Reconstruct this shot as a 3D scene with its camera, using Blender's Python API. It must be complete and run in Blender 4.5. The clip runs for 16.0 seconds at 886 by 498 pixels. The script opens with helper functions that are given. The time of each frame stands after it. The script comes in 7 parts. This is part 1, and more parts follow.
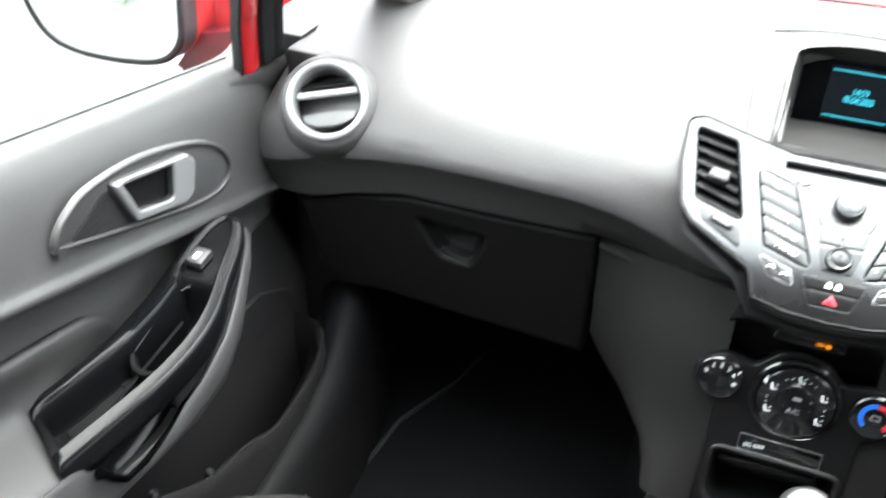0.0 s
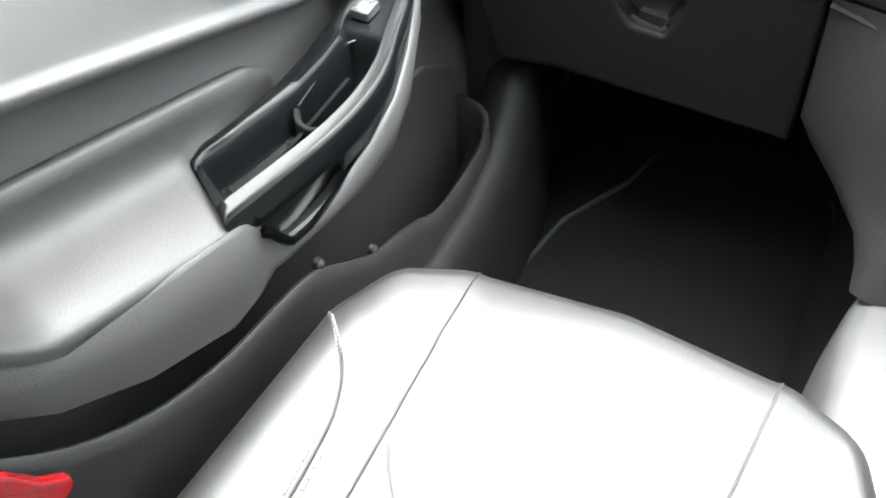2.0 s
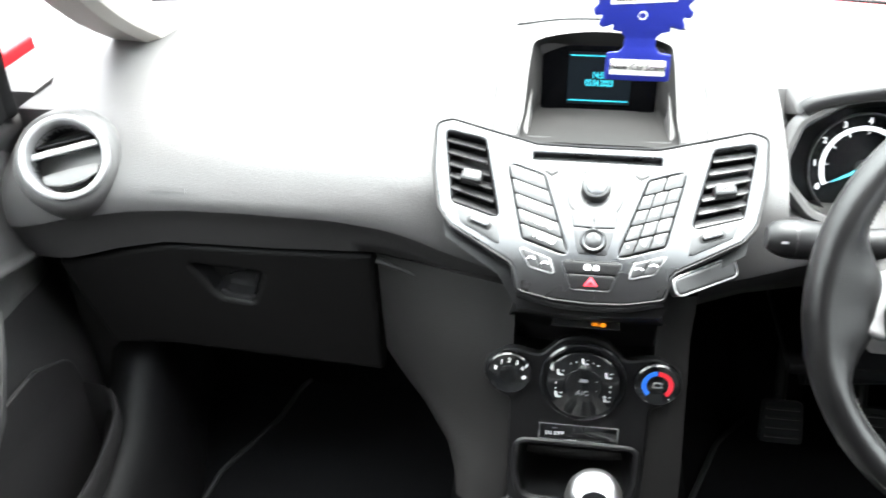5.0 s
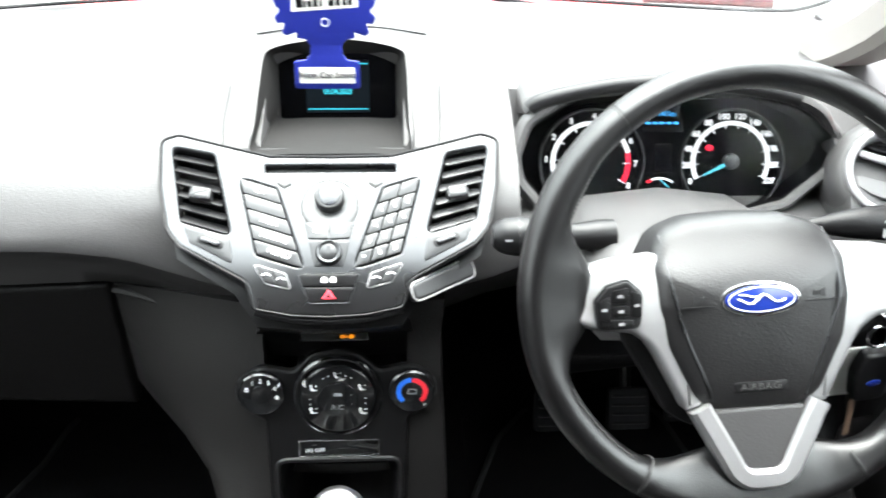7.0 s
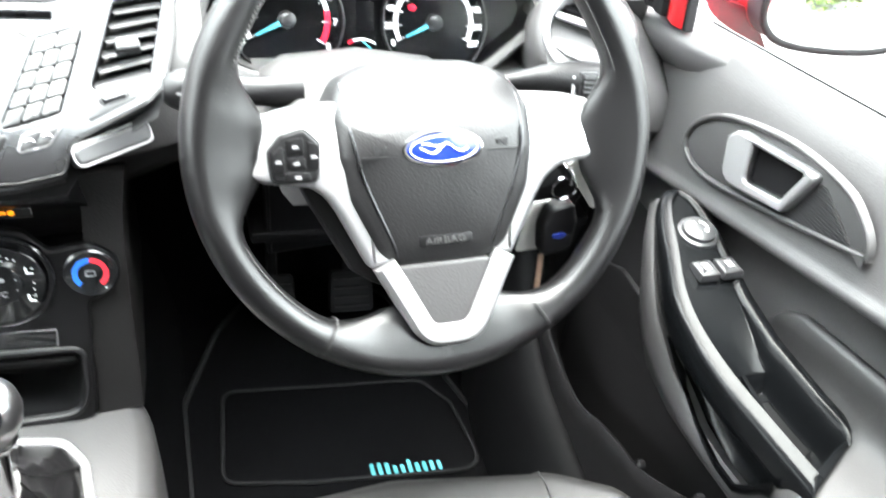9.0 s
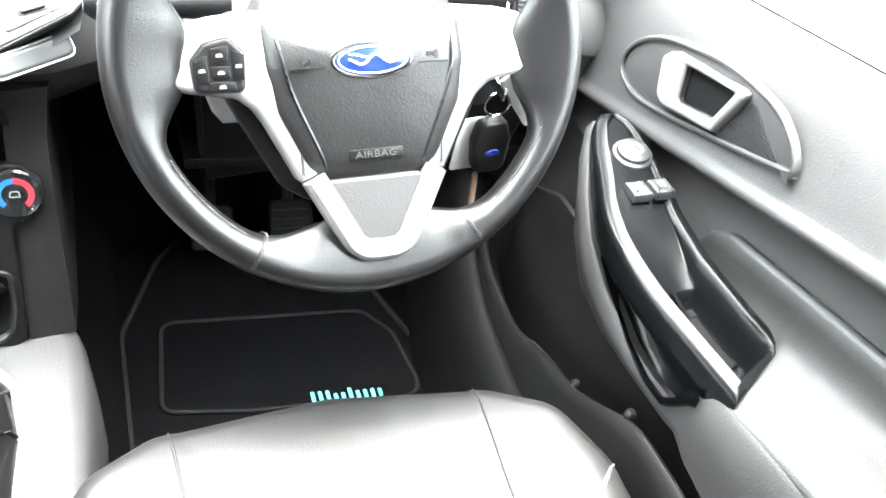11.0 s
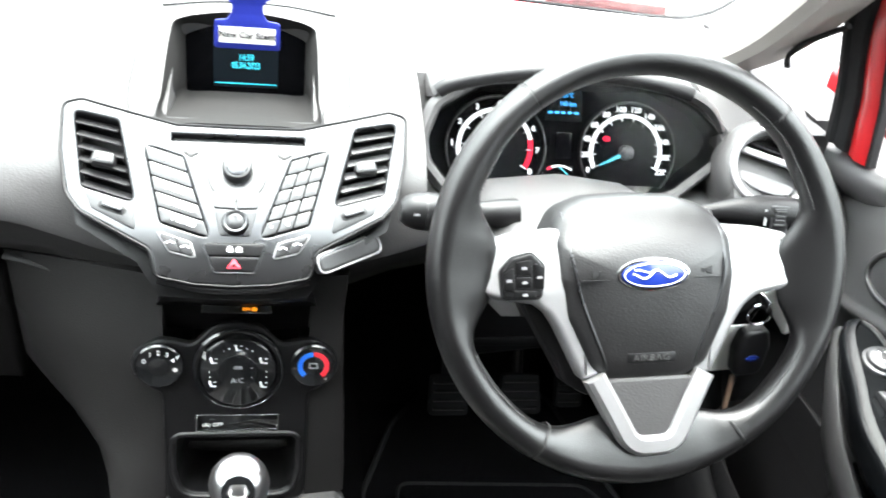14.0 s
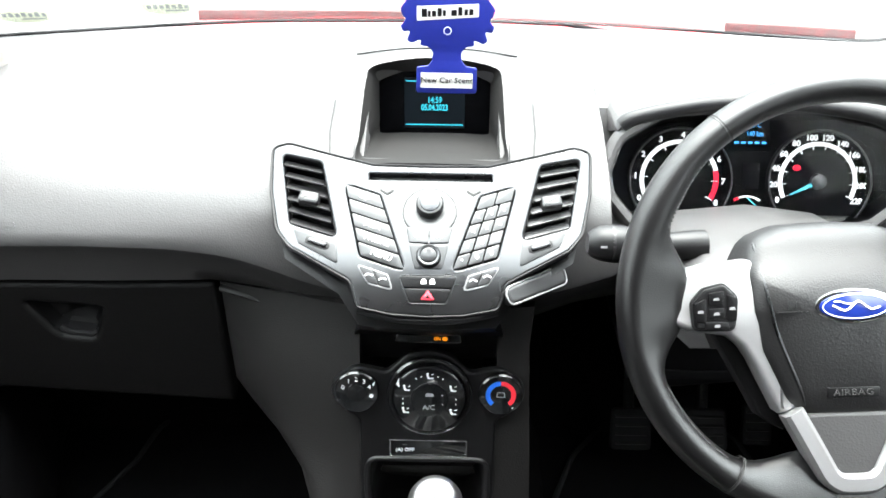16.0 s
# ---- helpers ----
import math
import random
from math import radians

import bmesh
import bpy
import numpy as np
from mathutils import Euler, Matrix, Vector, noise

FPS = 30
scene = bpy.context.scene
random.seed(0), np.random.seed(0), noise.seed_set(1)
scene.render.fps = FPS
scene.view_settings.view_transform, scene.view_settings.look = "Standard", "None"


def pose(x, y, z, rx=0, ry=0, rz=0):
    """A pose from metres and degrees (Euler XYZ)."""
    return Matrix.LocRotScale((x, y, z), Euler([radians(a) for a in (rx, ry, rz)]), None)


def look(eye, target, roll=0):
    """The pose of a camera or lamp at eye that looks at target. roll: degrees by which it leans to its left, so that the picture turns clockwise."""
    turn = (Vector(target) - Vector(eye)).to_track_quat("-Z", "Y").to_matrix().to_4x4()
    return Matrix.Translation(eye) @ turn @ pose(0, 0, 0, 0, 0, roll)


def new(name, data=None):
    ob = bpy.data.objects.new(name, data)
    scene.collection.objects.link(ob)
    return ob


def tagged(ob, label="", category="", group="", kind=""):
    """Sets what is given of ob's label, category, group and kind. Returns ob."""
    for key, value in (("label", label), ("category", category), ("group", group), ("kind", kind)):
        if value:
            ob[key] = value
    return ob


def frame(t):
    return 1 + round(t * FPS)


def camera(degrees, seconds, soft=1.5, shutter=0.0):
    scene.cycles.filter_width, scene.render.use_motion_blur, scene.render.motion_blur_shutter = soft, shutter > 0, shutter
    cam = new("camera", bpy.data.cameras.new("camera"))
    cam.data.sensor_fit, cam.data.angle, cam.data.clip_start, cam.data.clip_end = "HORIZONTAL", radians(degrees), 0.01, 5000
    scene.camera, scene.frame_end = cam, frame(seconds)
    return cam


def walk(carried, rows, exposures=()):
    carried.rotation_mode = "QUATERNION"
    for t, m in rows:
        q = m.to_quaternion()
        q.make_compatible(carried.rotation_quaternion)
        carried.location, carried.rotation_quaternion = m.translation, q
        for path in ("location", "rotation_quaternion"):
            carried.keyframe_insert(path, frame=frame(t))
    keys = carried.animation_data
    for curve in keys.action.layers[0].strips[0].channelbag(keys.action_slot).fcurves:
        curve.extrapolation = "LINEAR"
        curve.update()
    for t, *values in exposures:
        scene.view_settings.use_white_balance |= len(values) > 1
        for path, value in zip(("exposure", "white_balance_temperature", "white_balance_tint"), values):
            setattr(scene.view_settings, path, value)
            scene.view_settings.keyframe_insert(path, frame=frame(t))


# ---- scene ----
# ---- camera and its walk ----
cam = camera(52.4, 16.0, soft=1.6, shutter=0.5)
EXPOSURE = [(0.0, 3.85), (0.5, 4.47), (1.0, 4.78), (2.0, 4.78), (2.5, 5.12), (3.0, 5.20), (3.5, 5.00), (4.0, 4.65), (6.5, 3.68), (8.0, 3.93), (8.5, 4.15), (9.0, 4.72), (9.5, 5.08), (12.0, 5.45), (12.5, 5.20), (13.0, 4.79), (13.5, 4.41), (14.0, 4.08), (16.0, 3.74)]
PATH = [
    (0, (-0.109, -0.867, 0.978), (-0.677, 0.693, -0.138), 2.3),
    (0.5, (-0.14, -0.866, 0.934), (-0.785, 0.592, -0.275), 2.0),
    (1, (-0.179, -0.863, 0.888), (-0.849, 0.505, -0.409), 1.2),
    (1.5, (-0.192, -0.848, 0.853), (-0.898, 0.389, -0.551), -0.8),
    (2, (-0.179, -0.856, 0.852), (-0.895, 0.395, -0.534), -1.8),
    (2.5, (-0.147, -0.848, 0.894), (-0.85, 0.502, -0.404), -2.0),
    (3, (-0.117, -0.842, 0.931), (-0.766, 0.591, -0.305), -1.6),
    (3.5, (-0.093, -0.837, 0.957), (-0.685, 0.656, -0.234), -2.0),
    (4, (-0.07, -0.831, 0.972), (-0.568, 0.726, -0.181), -2.3),
    (4.2, (-0.063, -0.829, 0.974), (-0.513, 0.752, -0.164), -2.1),
    (6.3, (0.027, -0.803, 0.981), (-0.002, 0.893, -0.079), 0.5),
    (6.5, (0.032, -0.801, 0.981), (0.033, 0.89, -0.087), 0.8),
    (7, (0.06, -0.795, 0.972), (0.172, 0.886, -0.105), 1.4),
    (7.5, (0.088, -0.786, 0.964), (0.319, 0.877, -0.122), 2.7),
    (8, (0.107, -0.781, 0.955), (0.495, 0.838, -0.153), 4.9),
    (8.5, (0.123, -0.778, 0.936), (0.621, 0.79, -0.201), 7.2),
    (9, (0.137, -0.785, 0.909), (0.745, 0.699, -0.286), 10.3),
    (9.5, (0.155, -0.794, 0.881), (0.826, 0.606, -0.38), 12.3),
    (9.7, (0.159, -0.797, 0.87), (0.843, 0.575, -0.415), 12.7),
    (11.8, (0.132, -0.806, 0.899), (0.845, 0.621, -0.306), 12.5),
    (12, (0.119, -0.801, 0.9), (0.836, 0.646, -0.279), 12.6),
    (12.5, (0.103, -0.809, 0.923), (0.732, 0.716, -0.209), 11.4),
    (13, (0.084, -0.812, 0.94), (0.626, 0.776, -0.149), 10.2),
    (13.5, (0.062, -0.818, 0.946), (0.525, 0.81, -0.12), 9.2),
    (14, (0.041, -0.822, 0.955), (0.399, 0.842, -0.096), 7.6),
    (14.5, (0.033, -0.826, 0.957), (0.288, 0.867, -0.078), 5.8),
    (15, (0.029, -0.829, 0.964), (0.185, 0.878, -0.067), 3.6),
    (15.5, (0.022, -0.84, 0.969), (0.059, 0.88, -0.051), 1.6),
    (16, (0.02, -0.844, 0.965), (0.007, 0.884, -0.043), 0.8),
]
walk(cam, [(t, look(eye, target, roll)) for t, eye, target, roll in PATH],
     exposures=EXPOSURE)

# ---- world and light ----
world = bpy.data.worlds.new("overcast_sky")
scene.world = world
world.use_nodes = True
wn, wl = world.node_tree.nodes, world.node_tree.links
wn.clear()
sky = wn.new("ShaderNodeTexSky")
sky.sky_type = 'NISHITA'
sky.sun_disc = False
sky.sun_elevation, sky.sun_rotation = radians(75), radians(7)
sky.dust_density = 4.0
cloud = wn.new("ShaderNodeMix")
cloud.data_type = 'RGBA'
cloud.inputs["Factor"].default_value = 0.85
cloud.inputs["B"].default_value = (17.2, 17.5, 17.8, 1)
back = wn.new("ShaderNodeBackground")
back.inputs["Strength"].default_value = 0.058
wout = wn.new("ShaderNodeOutputWorld")
wl.new(sky.outputs["Color"], cloud.inputs["A"])
# sky graded 19 times brighter overhead than low down, to dim sideways light
geo = wn.new("ShaderNodeTexCoord")
sep = wn.new("ShaderNodeSeparateXYZ")
rise = wn.new("ShaderNodeMapRange")
rise.inputs["From Min"].default_value, rise.inputs["From Max"].default_value = 0.0, 1.0
rise.inputs["To Min"].default_value, rise.inputs["To Max"].default_value = 0.10, 1.9
grade = wn.new("ShaderNodeVectorMath")
grade.operation = 'SCALE'
wl.new(geo.outputs["Generated"], sep.inputs["Vector"])
wl.new(sep.outputs["Z"], rise.inputs["Value"])
wl.new(cloud.outputs["Result"], grade.inputs[0])
wl.new(rise.outputs["Result"], grade.inputs["Scale"])
wl.new(grade.outputs["Vector"], back.inputs["Color"])
wl.new(back.outputs["Background"], wout.inputs["Surface"])

sun_data = bpy.data.lights.new("sun", 'SUN')
sun_data.energy, sun_data.angle, sun_data.color = 1.0, radians(50), (1.0, 0.97, 0.93)
sun = new("sun", sun_data)
sun.matrix_world = look((0, 0, 0), (-0.03, -0.26, -0.966))


# ---- materials ----
def material(name, color, rough=0.5, metal=0.0, grain=0.0, scale=400.0, vary=0.15, coat=0.0, blotch=18.0, kind='noise', rough_vary=0.08, spec=0.5):
    """A procedural surface: colour that varies at two scales, fine relief, uneven gloss."""
    m = bpy.data.materials.new(name)
    m.use_nodes = True
    n, l = m.node_tree.nodes, m.node_tree.links
    b = n["Principled BSDF"]
    b.inputs["Metallic"].default_value = metal
    b.inputs["Coat Weight"].default_value = coat
    b.inputs["Coat Roughness"].default_value = 0.08
    b.inputs["Specular IOR Level"].default_value = spec
    co = n.new("ShaderNodeTexCoord")
    big = n.new("ShaderNodeTexNoise")
    big.inputs["Scale"].default_value, big.inputs["Detail"].default_value = blotch, 5
    fine = n.new("ShaderNodeTexNoise")
    fine.inputs["Scale"].default_value, fine.inputs["Detail"].default_value = scale * 1.7, 2
    both = n.new("ShaderNodeMath")
    both.operation = 'ADD'
    ramp = n.new("ShaderNodeMapRange")
    ramp.inputs["From Min"].default_value, ramp.inputs["From Max"].default_value = 0.6, 1.4
    mix = n.new("ShaderNodeMix")
    mix.data_type = 'RGBA'
    lo, hi = 1 - vary, 1 + vary
    mix.inputs["A"].default_value = (*[min(1, c * lo) for c in color], 1)
    mix.inputs["B"].default_value = (*[min(1, c * hi) for c in color], 1)
    for s in (big, fine):
        l.new(co.outputs["Object"], s.inputs["Vector"])
    l.new(big.outputs["Fac"], both.inputs[0])
    l.new(fine.outputs["Fac"], both.inputs[1])
    l.new(both.outputs[0], ramp.inputs["Value"])
    l.new(ramp.outputs["Result"], mix.inputs["Factor"])
    l.new(mix.outputs["Result"], b.inputs["Base Color"])
    rr = n.new("ShaderNodeMapRange")
    rr.inputs["To Min"].default_value, rr.inputs["To Max"].default_value = max(0.02, rough - rough_vary), min(1, rough + rough_vary)
    l.new(big.outputs["Fac"], rr.inputs["Value"])
    l.new(rr.outputs["Result"], b.inputs["Roughness"])
    if grain > 0:
        if kind == 'leather':
            rel = n.new("ShaderNodeTexVoronoi")
            rel.inputs["Scale"].default_value = scale
            rel.feature = 'SMOOTH_F1'
            src = rel.outputs["Distance"]
        else:
            rel = n.new("ShaderNodeTexNoise")
            rel.inputs["Scale"].default_value, rel.inputs["Detail"].default_value = scale, 3
            src = rel.outputs["Fac"]
        l.new(co.outputs["Object"], rel.inputs["Vector"])
        bump = n.new("ShaderNodeBump")
        bump.inputs["Strength"].default_value, bump.inputs["Distance"].default_value = grain, 0.0006
        l.new(src, bump.inputs["Height"])
        l.new(bump.outputs["Normal"], b.inputs["Normal"])
    return m


def glowing(name, color, strength):
    m = bpy.data.materials.new(name)
    m.use_nodes = True
    b = m.node_tree.nodes["Principled BSDF"]
    b.inputs["Base Color"].default_value = (*[c * 0.3 for c in color], 1)
    b.inputs["Emission Color"].default_value = (*color, 1)
    b.inputs["Emission Strength"].default_value = strength
    b.inputs["Specular IOR Level"].default_value = 0.12
    return m


def glassy(name, tint=(1, 1, 1), rough=0.0, gloss=0.06):
    """Thin sheet glass: mostly clear, with a Fresnel-driven reflection."""
    m = bpy.data.materials.new(name)
    m.use_nodes = True
    n, l = m.node_tree.nodes, m.node_tree.links
    n.clear()
    clear = n.new("ShaderNodeBsdfTransparent")
    clear.inputs["Color"].default_value = (*tint, 1)
    shine = n.new("ShaderNodeBsdfGlossy")
    shine.inputs["Roughness"].default_value = rough
    edge = n.new("ShaderNodeLayerWeight")
    power = n.new("ShaderNodeMath")
    power.operation = 'POWER'
    power.inputs[1].default_value = 5.0
    fres = n.new("ShaderNodeMath")
    fres.operation = 'MULTIPLY_ADD'
    fres.inputs[1].default_value, fres.inputs[2].default_value = 0.8, gloss * 0.5
    l.new(edge.outputs["Facing"], power.inputs[0])
    l.new(power.outputs[0], fres.inputs[0])
    mix = n.new("ShaderNodeMixShader")
    out = n.new("ShaderNodeOutputMaterial")
    l.new(fres.outputs[0], mix.inputs["Fac"])
    l.new(clear.outputs["BSDF"], mix.inputs[1])
    l.new(shine.outputs["BSDF"], mix.inputs[2])
    l.new(mix.outputs["Shader"], out.inputs["Surface"])
    return m


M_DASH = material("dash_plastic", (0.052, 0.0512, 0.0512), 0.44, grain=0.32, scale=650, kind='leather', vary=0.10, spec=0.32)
# dash plastic with the underside's shade in its colour; also the grille's grey
M_UNDER = material("shaded_dash_and_grille", (0.034, 0.0337, 0.0337), 0.48, grain=0.32, scale=650, kind='leather', vary=0.10, spec=0.25)
M_DOOR = material("door_plastic", (0.052, 0.0514, 0.052), 0.44, grain=0.28, scale=650, kind='leather', vary=0.10)
# dash plastic darkened: the glovebox's shade is put into its colour
M_LOWER = material("shaded_lower_plastic", (0.0048, 0.0047, 0.0047), 0.50, grain=0.5, scale=650, kind='leather', vary=0.12, spec=0.11)
# dash plastic again, darkened for the shade on the cheeks
M_CHEEK = material("shaded_side_plastic", (0.0128, 0.0125, 0.0124), 0.50, grain=0.4, scale=650, kind='leather', vary=0.12, spec=0.15)
# door plastic with the shade low in the cabin put into its colour
M_POCKET = material("shaded_lower_trim", (0.0110, 0.0108, 0.0112), 0.46, grain=0.3, scale=650, kind='leather', vary=0.12, spec=0.35)
# dash plastic darkened for the shade inside the display hood
M_HOOD = material("shaded_hood_plastic", (0.017, 0.0166, 0.0163), 0.65, grain=0.3, scale=650, kind='leather', vary=0.10, spec=0.06)
M_CARRIER = material("carrier_plastic", (0.034, 0.0336, 0.034), 0.46, grain=0.3, scale=650, kind='leather', vary=0.10)
M_SOFT = material("soft_armrest", (0.0155, 0.0152, 0.0152), 0.48, grain=0.35, scale=900, kind='leather', vary=0.08)
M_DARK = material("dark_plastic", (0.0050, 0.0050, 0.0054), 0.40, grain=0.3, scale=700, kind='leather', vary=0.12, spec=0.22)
M_BLACK = material("black_plastic", (0.0055, 0.0055, 0.006), 0.42, vary=0.1, spec=0.32)
M_PIANO = material("gloss_black", (0.006, 0.0065, 0.007), 0.12, coat=0.6, vary=0.1, rough_vary=0.03)
M_SILVER = material("silver_paint", (0.055, 0.056, 0.058), 0.28, metal=0.9, vary=0.05, grain=0.08, scale=1500)
M_BRIGHT = material("bright_silver_paint", (0.27, 0.271, 0.274), 0.38, metal=0.40, vary=0.05, grain=0.06, scale=1500)
M_SWITCH = material("switch_grey", (0.030, 0.0305, 0.032), 0.34, vary=0.06, grain=0.1, scale=900)
M_SPOKE = material("satin_silver_spoke", (0.29, 0.291, 0.294), 0.36, metal=0.6, vary=0.06, grain=0.06, scale=1500)
M_PANELGREY = material("light_grey_grain", (0.075, 0.075, 0.076), 0.45, vary=0.08, grain=0.5, scale=700, kind='leather')
M_KEY = material("key_grey", (0.024, 0.0245, 0.0255), 0.32, metal=0.25, vary=0.06)
M_CHROME = material("chrome", (0.75, 0.76, 0.77), 0.12, metal=1.0, vary=0.03, rough_vary=0.03)
M_KNOB = material("satin_chrome", (0.42, 0.42, 0.425), 0.30, metal=1.0, vary=0.03, rough_vary=0.04)
M_LEATHER = material("wheel_leather", (0.0042, 0.0042, 0.0045), 0.32, grain=0.25, scale=1200, kind='leather', vary=0.12, blotch=40, rough_vary=0.05, spec=0.58)
M_SEAT = material("seat_leather", (0.0084, 0.0080, 0.0077), 0.46, grain=0.22, scale=700, kind='leather', vary=0.07)
M_HUB = material("airbag_grain", (0.0082, 0.0082, 0.0086), 0.40, grain=0.32, scale=760, kind='leather', vary=0.12)
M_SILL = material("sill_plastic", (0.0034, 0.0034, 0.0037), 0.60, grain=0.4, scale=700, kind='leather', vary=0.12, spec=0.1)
M_THREAD = material("light_thread", (0.14, 0.138, 0.134), 0.6, vary=0.1)
M_SEAM = material("seam_shadow_thread", (0.005, 0.005, 0.005), 0.7, vary=0.1)
M_CARPET = material("carpet", (0.0026, 0.0026, 0.0029), 0.95, grain=1.0, scale=900, vary=0.35, spec=0.05)
M_MAT = material("mat_pile", (0.0027, 0.0027, 0.0030), 0.95, grain=1.0, scale=1100, vary=0.3, spec=0.05)
M_BIND = material("mat_binding", (0.0085, 0.0085, 0.009), 0.75, grain=0.6, scale=900, vary=0.2, spec=0.2)
M_RED = material("red_car_paint", (0.36, 0.008, 0.012), 0.30, coat=0.25, vary=0.05, rough_vary=0.04)
M_REDPLASTIC = material("red_reflector", (0.16, 0.003, 0.005), 0.22, coat=0.4, vary=0.2, blotch=120, grain=0.4, scale=260)
M_PADMAT = material("rubber_mat", (0.004, 0.004, 0.0043), 0.75, vary=0.15, grain=0.3, scale=900, spec=0.12)
M_STICKER = material("pale_sticker", (0.75, 0.76, 0.55), 0.6, vary=0.08)
M_DULLRED = material("wet_red_paint", (0.085, 0.004, 0.006), 0.45, vary=0.8, blotch=90, grain=0.8, scale=240, spec=0.35)
M_RUBBER = material("black_rubber", (0.007, 0.007, 0.0076), 0.8, vary=0.2, spec=0.2)
M_TRIM = material("pillar_trim", (0.26, 0.245, 0.23), 0.6, grain=0.3, scale=900, vary=0.06)
M_HEADLINER = material("headliner_cloth", (0.15, 0.147, 0.144), 0.9, grain=0.5, scale=900, vary=0.06)
M_WHITE = material("white_print", (0.8, 0.8, 0.8), 0.5, vary=0.03)
M_CARD = material("white_card", (0.78, 0.77, 0.74), 0.6, vary=0.04)
M_BLUE = material("blue_card", (0.012, 0.022, 0.24), 0.45, vary=0.10, grain=0.1, scale=800)
M_BLUEENAMEL = material("blue_enamel", (0.012, 0.03, 0.22), 0.18, coat=0.8, vary=0.06)
M_BLUEDIAL = material("blue_print", (0.02, 0.16, 0.75), 0.4, vary=0.05)
M_REDDIAL = material("red_print", (0.8, 0.03, 0.05), 0.4, vary=0.05)
M_GREYPRINT = material("grey_print", (0.22, 0.225, 0.23), 0.5, vary=0.05)
M_DIMPRINT = material("dim_print", (0.045, 0.045, 0.045), 0.5, vary=0.05)
M_TEAL = material("teal_thread", (0.10, 0.48, 0.55), 0.7, vary=0.1)
M_PAPER = material("paper_tag", (0.72, 0.72, 0.70), 0.6, vary=0.04)
M_DIALFACE = material("dial_face", (0.0024, 0.0024, 0.0028), 0.6, vary=0.1, spec=0.03)
M_SATIN = material("satin_black", (0.0032, 0.0036, 0.0040), 0.25, vary=0.12, grain=0.05, scale=900, rough_vary=0.05, spec=0.14)
M_DIMTHREAD = material("dim_thread", (0.05, 0.05, 0.05), 0.7, vary=0.1)
M_MIRROR = material("mirror_glass", (0.86, 0.88, 0.88), 0.02, metal=1.0, vary=0.01, rough_vary=0.01)
M_GLASS = glassy("window_glass", (0.93, 0.96, 0.95))
M_LENS = glassy("dial_lens", (0.97, 0.97, 0.97), gloss=0.012)
# wet red paint with the underside's shade put into its colour
M_SHADERED = material("shaded_wet_red", (0.075, 0.004, 0.008), 0.35, vary=0.7, blotch=60, grain=0.6, scale=240, spec=0.35)
M_BAND = material("mirror_housing", (0.030, 0.032, 0.036), 0.35, vary=0.2, grain=0.3, scale=500)
M_SCREEN = material("screen_face", (0.0012, 0.0013, 0.0016), 0.22, vary=0.05, spec=0.08)
M_ROAD = material("wet_paving", (0.09, 0.09, 0.09), 0.5, grain=0.8, scale=120, vary=0.3)
M_LEAF = material("hedge_leaf", (0.10, 0.14, 0.03), 0.6, vary=0.4, blotch=6)
M_BROWN = material("brown_paper", (0.20, 0.13, 0.09), 0.6, vary=0.1)
G_CYAN = glowing("cyan_display", (0.05, 0.60, 0.75), 0.054)
G_BLUE = glowing("blue_display", (0.04, 0.28, 0.62), 0.20)
G_NEEDLE = glowing("needle_light", (0.12, 0.62, 0.78), 0.060)
G_DIAL = glowing("dial_white", (0.85, 0.88, 0.9), 0.085)
G_RED = glowing("red_telltale", (0.9, 0.02, 0.06), 0.054)
G_AMBER = glowing("amber_telltale", (1.0, 0.30, 0.01), 0.072)
G_SCREEN = glowing("screen_dark", (0.002, 0.006, 0.010), 0.020)


# ---- building blocks ----
def finish(bm, name, mat, angle=38):
    bmesh.ops.recalc_face_normals(bm, faces=bm.faces)
    me = bpy.data.meshes.new(name)
    bm.to_mesh(me)
    bm.free()
    me.polygons.foreach_set("use_smooth", [True] * len(me.polygons))
    me.set_sharp_from_angle(angle=radians(angle))
    me.materials.append(mat)
    return me


def thing(name, label, category, group="", kind="", at=(0, 0, 0)):
    ob = new(name)
    ob.empty_display_size = 0.05
    ob.location = at
    return tagged(ob, label, category, group, kind)


def part(name, bm, mat, parent=None, label="", angle=38):
    ob = new(name, finish(bm, name, mat, angle))
    if parent is not None:
        ob.parent = parent
        up = parent
        off = Vector((0, 0, 0))
        while up is not None:
            off += up.location
            up = up.parent
        ob.matrix_parent_inverse = Matrix.Translation(-off)
    return tagged(ob, label)


def single(name, bm, mat, label, category, group="", kind="", angle=38):
    return tagged(new(name, finish(bm, name, mat, angle)), label, category, group, kind)


def round_poly(pts, r, n=5):
    """A polygon with rounded corners; r is one radius or one for each corner."""
    out, k = [], len(pts)
    for i in range(k):
        p, a, b = Vector(pts[i]), Vector(pts[i - 1]), Vector(pts[(i + 1) % k])
        ri = r[i] if isinstance(r, (list, tuple)) else r
        u, v = (a - p), (b - p)
        lu, lv = u.length, v.length
        u, v = u / lu, v / lv
        ang = u.angle(v)
        if ri <= 0 or ang > 3.1:
            out.append(tuple(p))
            continue
        d = min(ri / math.tan(ang / 2), lu * 0.48, lv * 0.48)
        p0, p1 = p + u * d, p + v * d
        for j in range(n + 1):
            s = j / n
            q = p0 * (1 - s) ** 2 + p * 2 * s * (1 - s) + p1 * s * s
            out.append(tuple(q))
    return out


def mirrored(half):
    """A closed outline from its right half, given from the top to the bottom."""
    return list(half) + [(-x, y) for x, y in reversed(half) if abs(x) > 1e-6]


def circle(cx, cy, r, n=32, ry=None):
    return [(cx + r * math.cos(2 * math.pi * i / n), cy + (ry or r) * math.sin(2 * math.pi * i / n)) for i in range(n)]


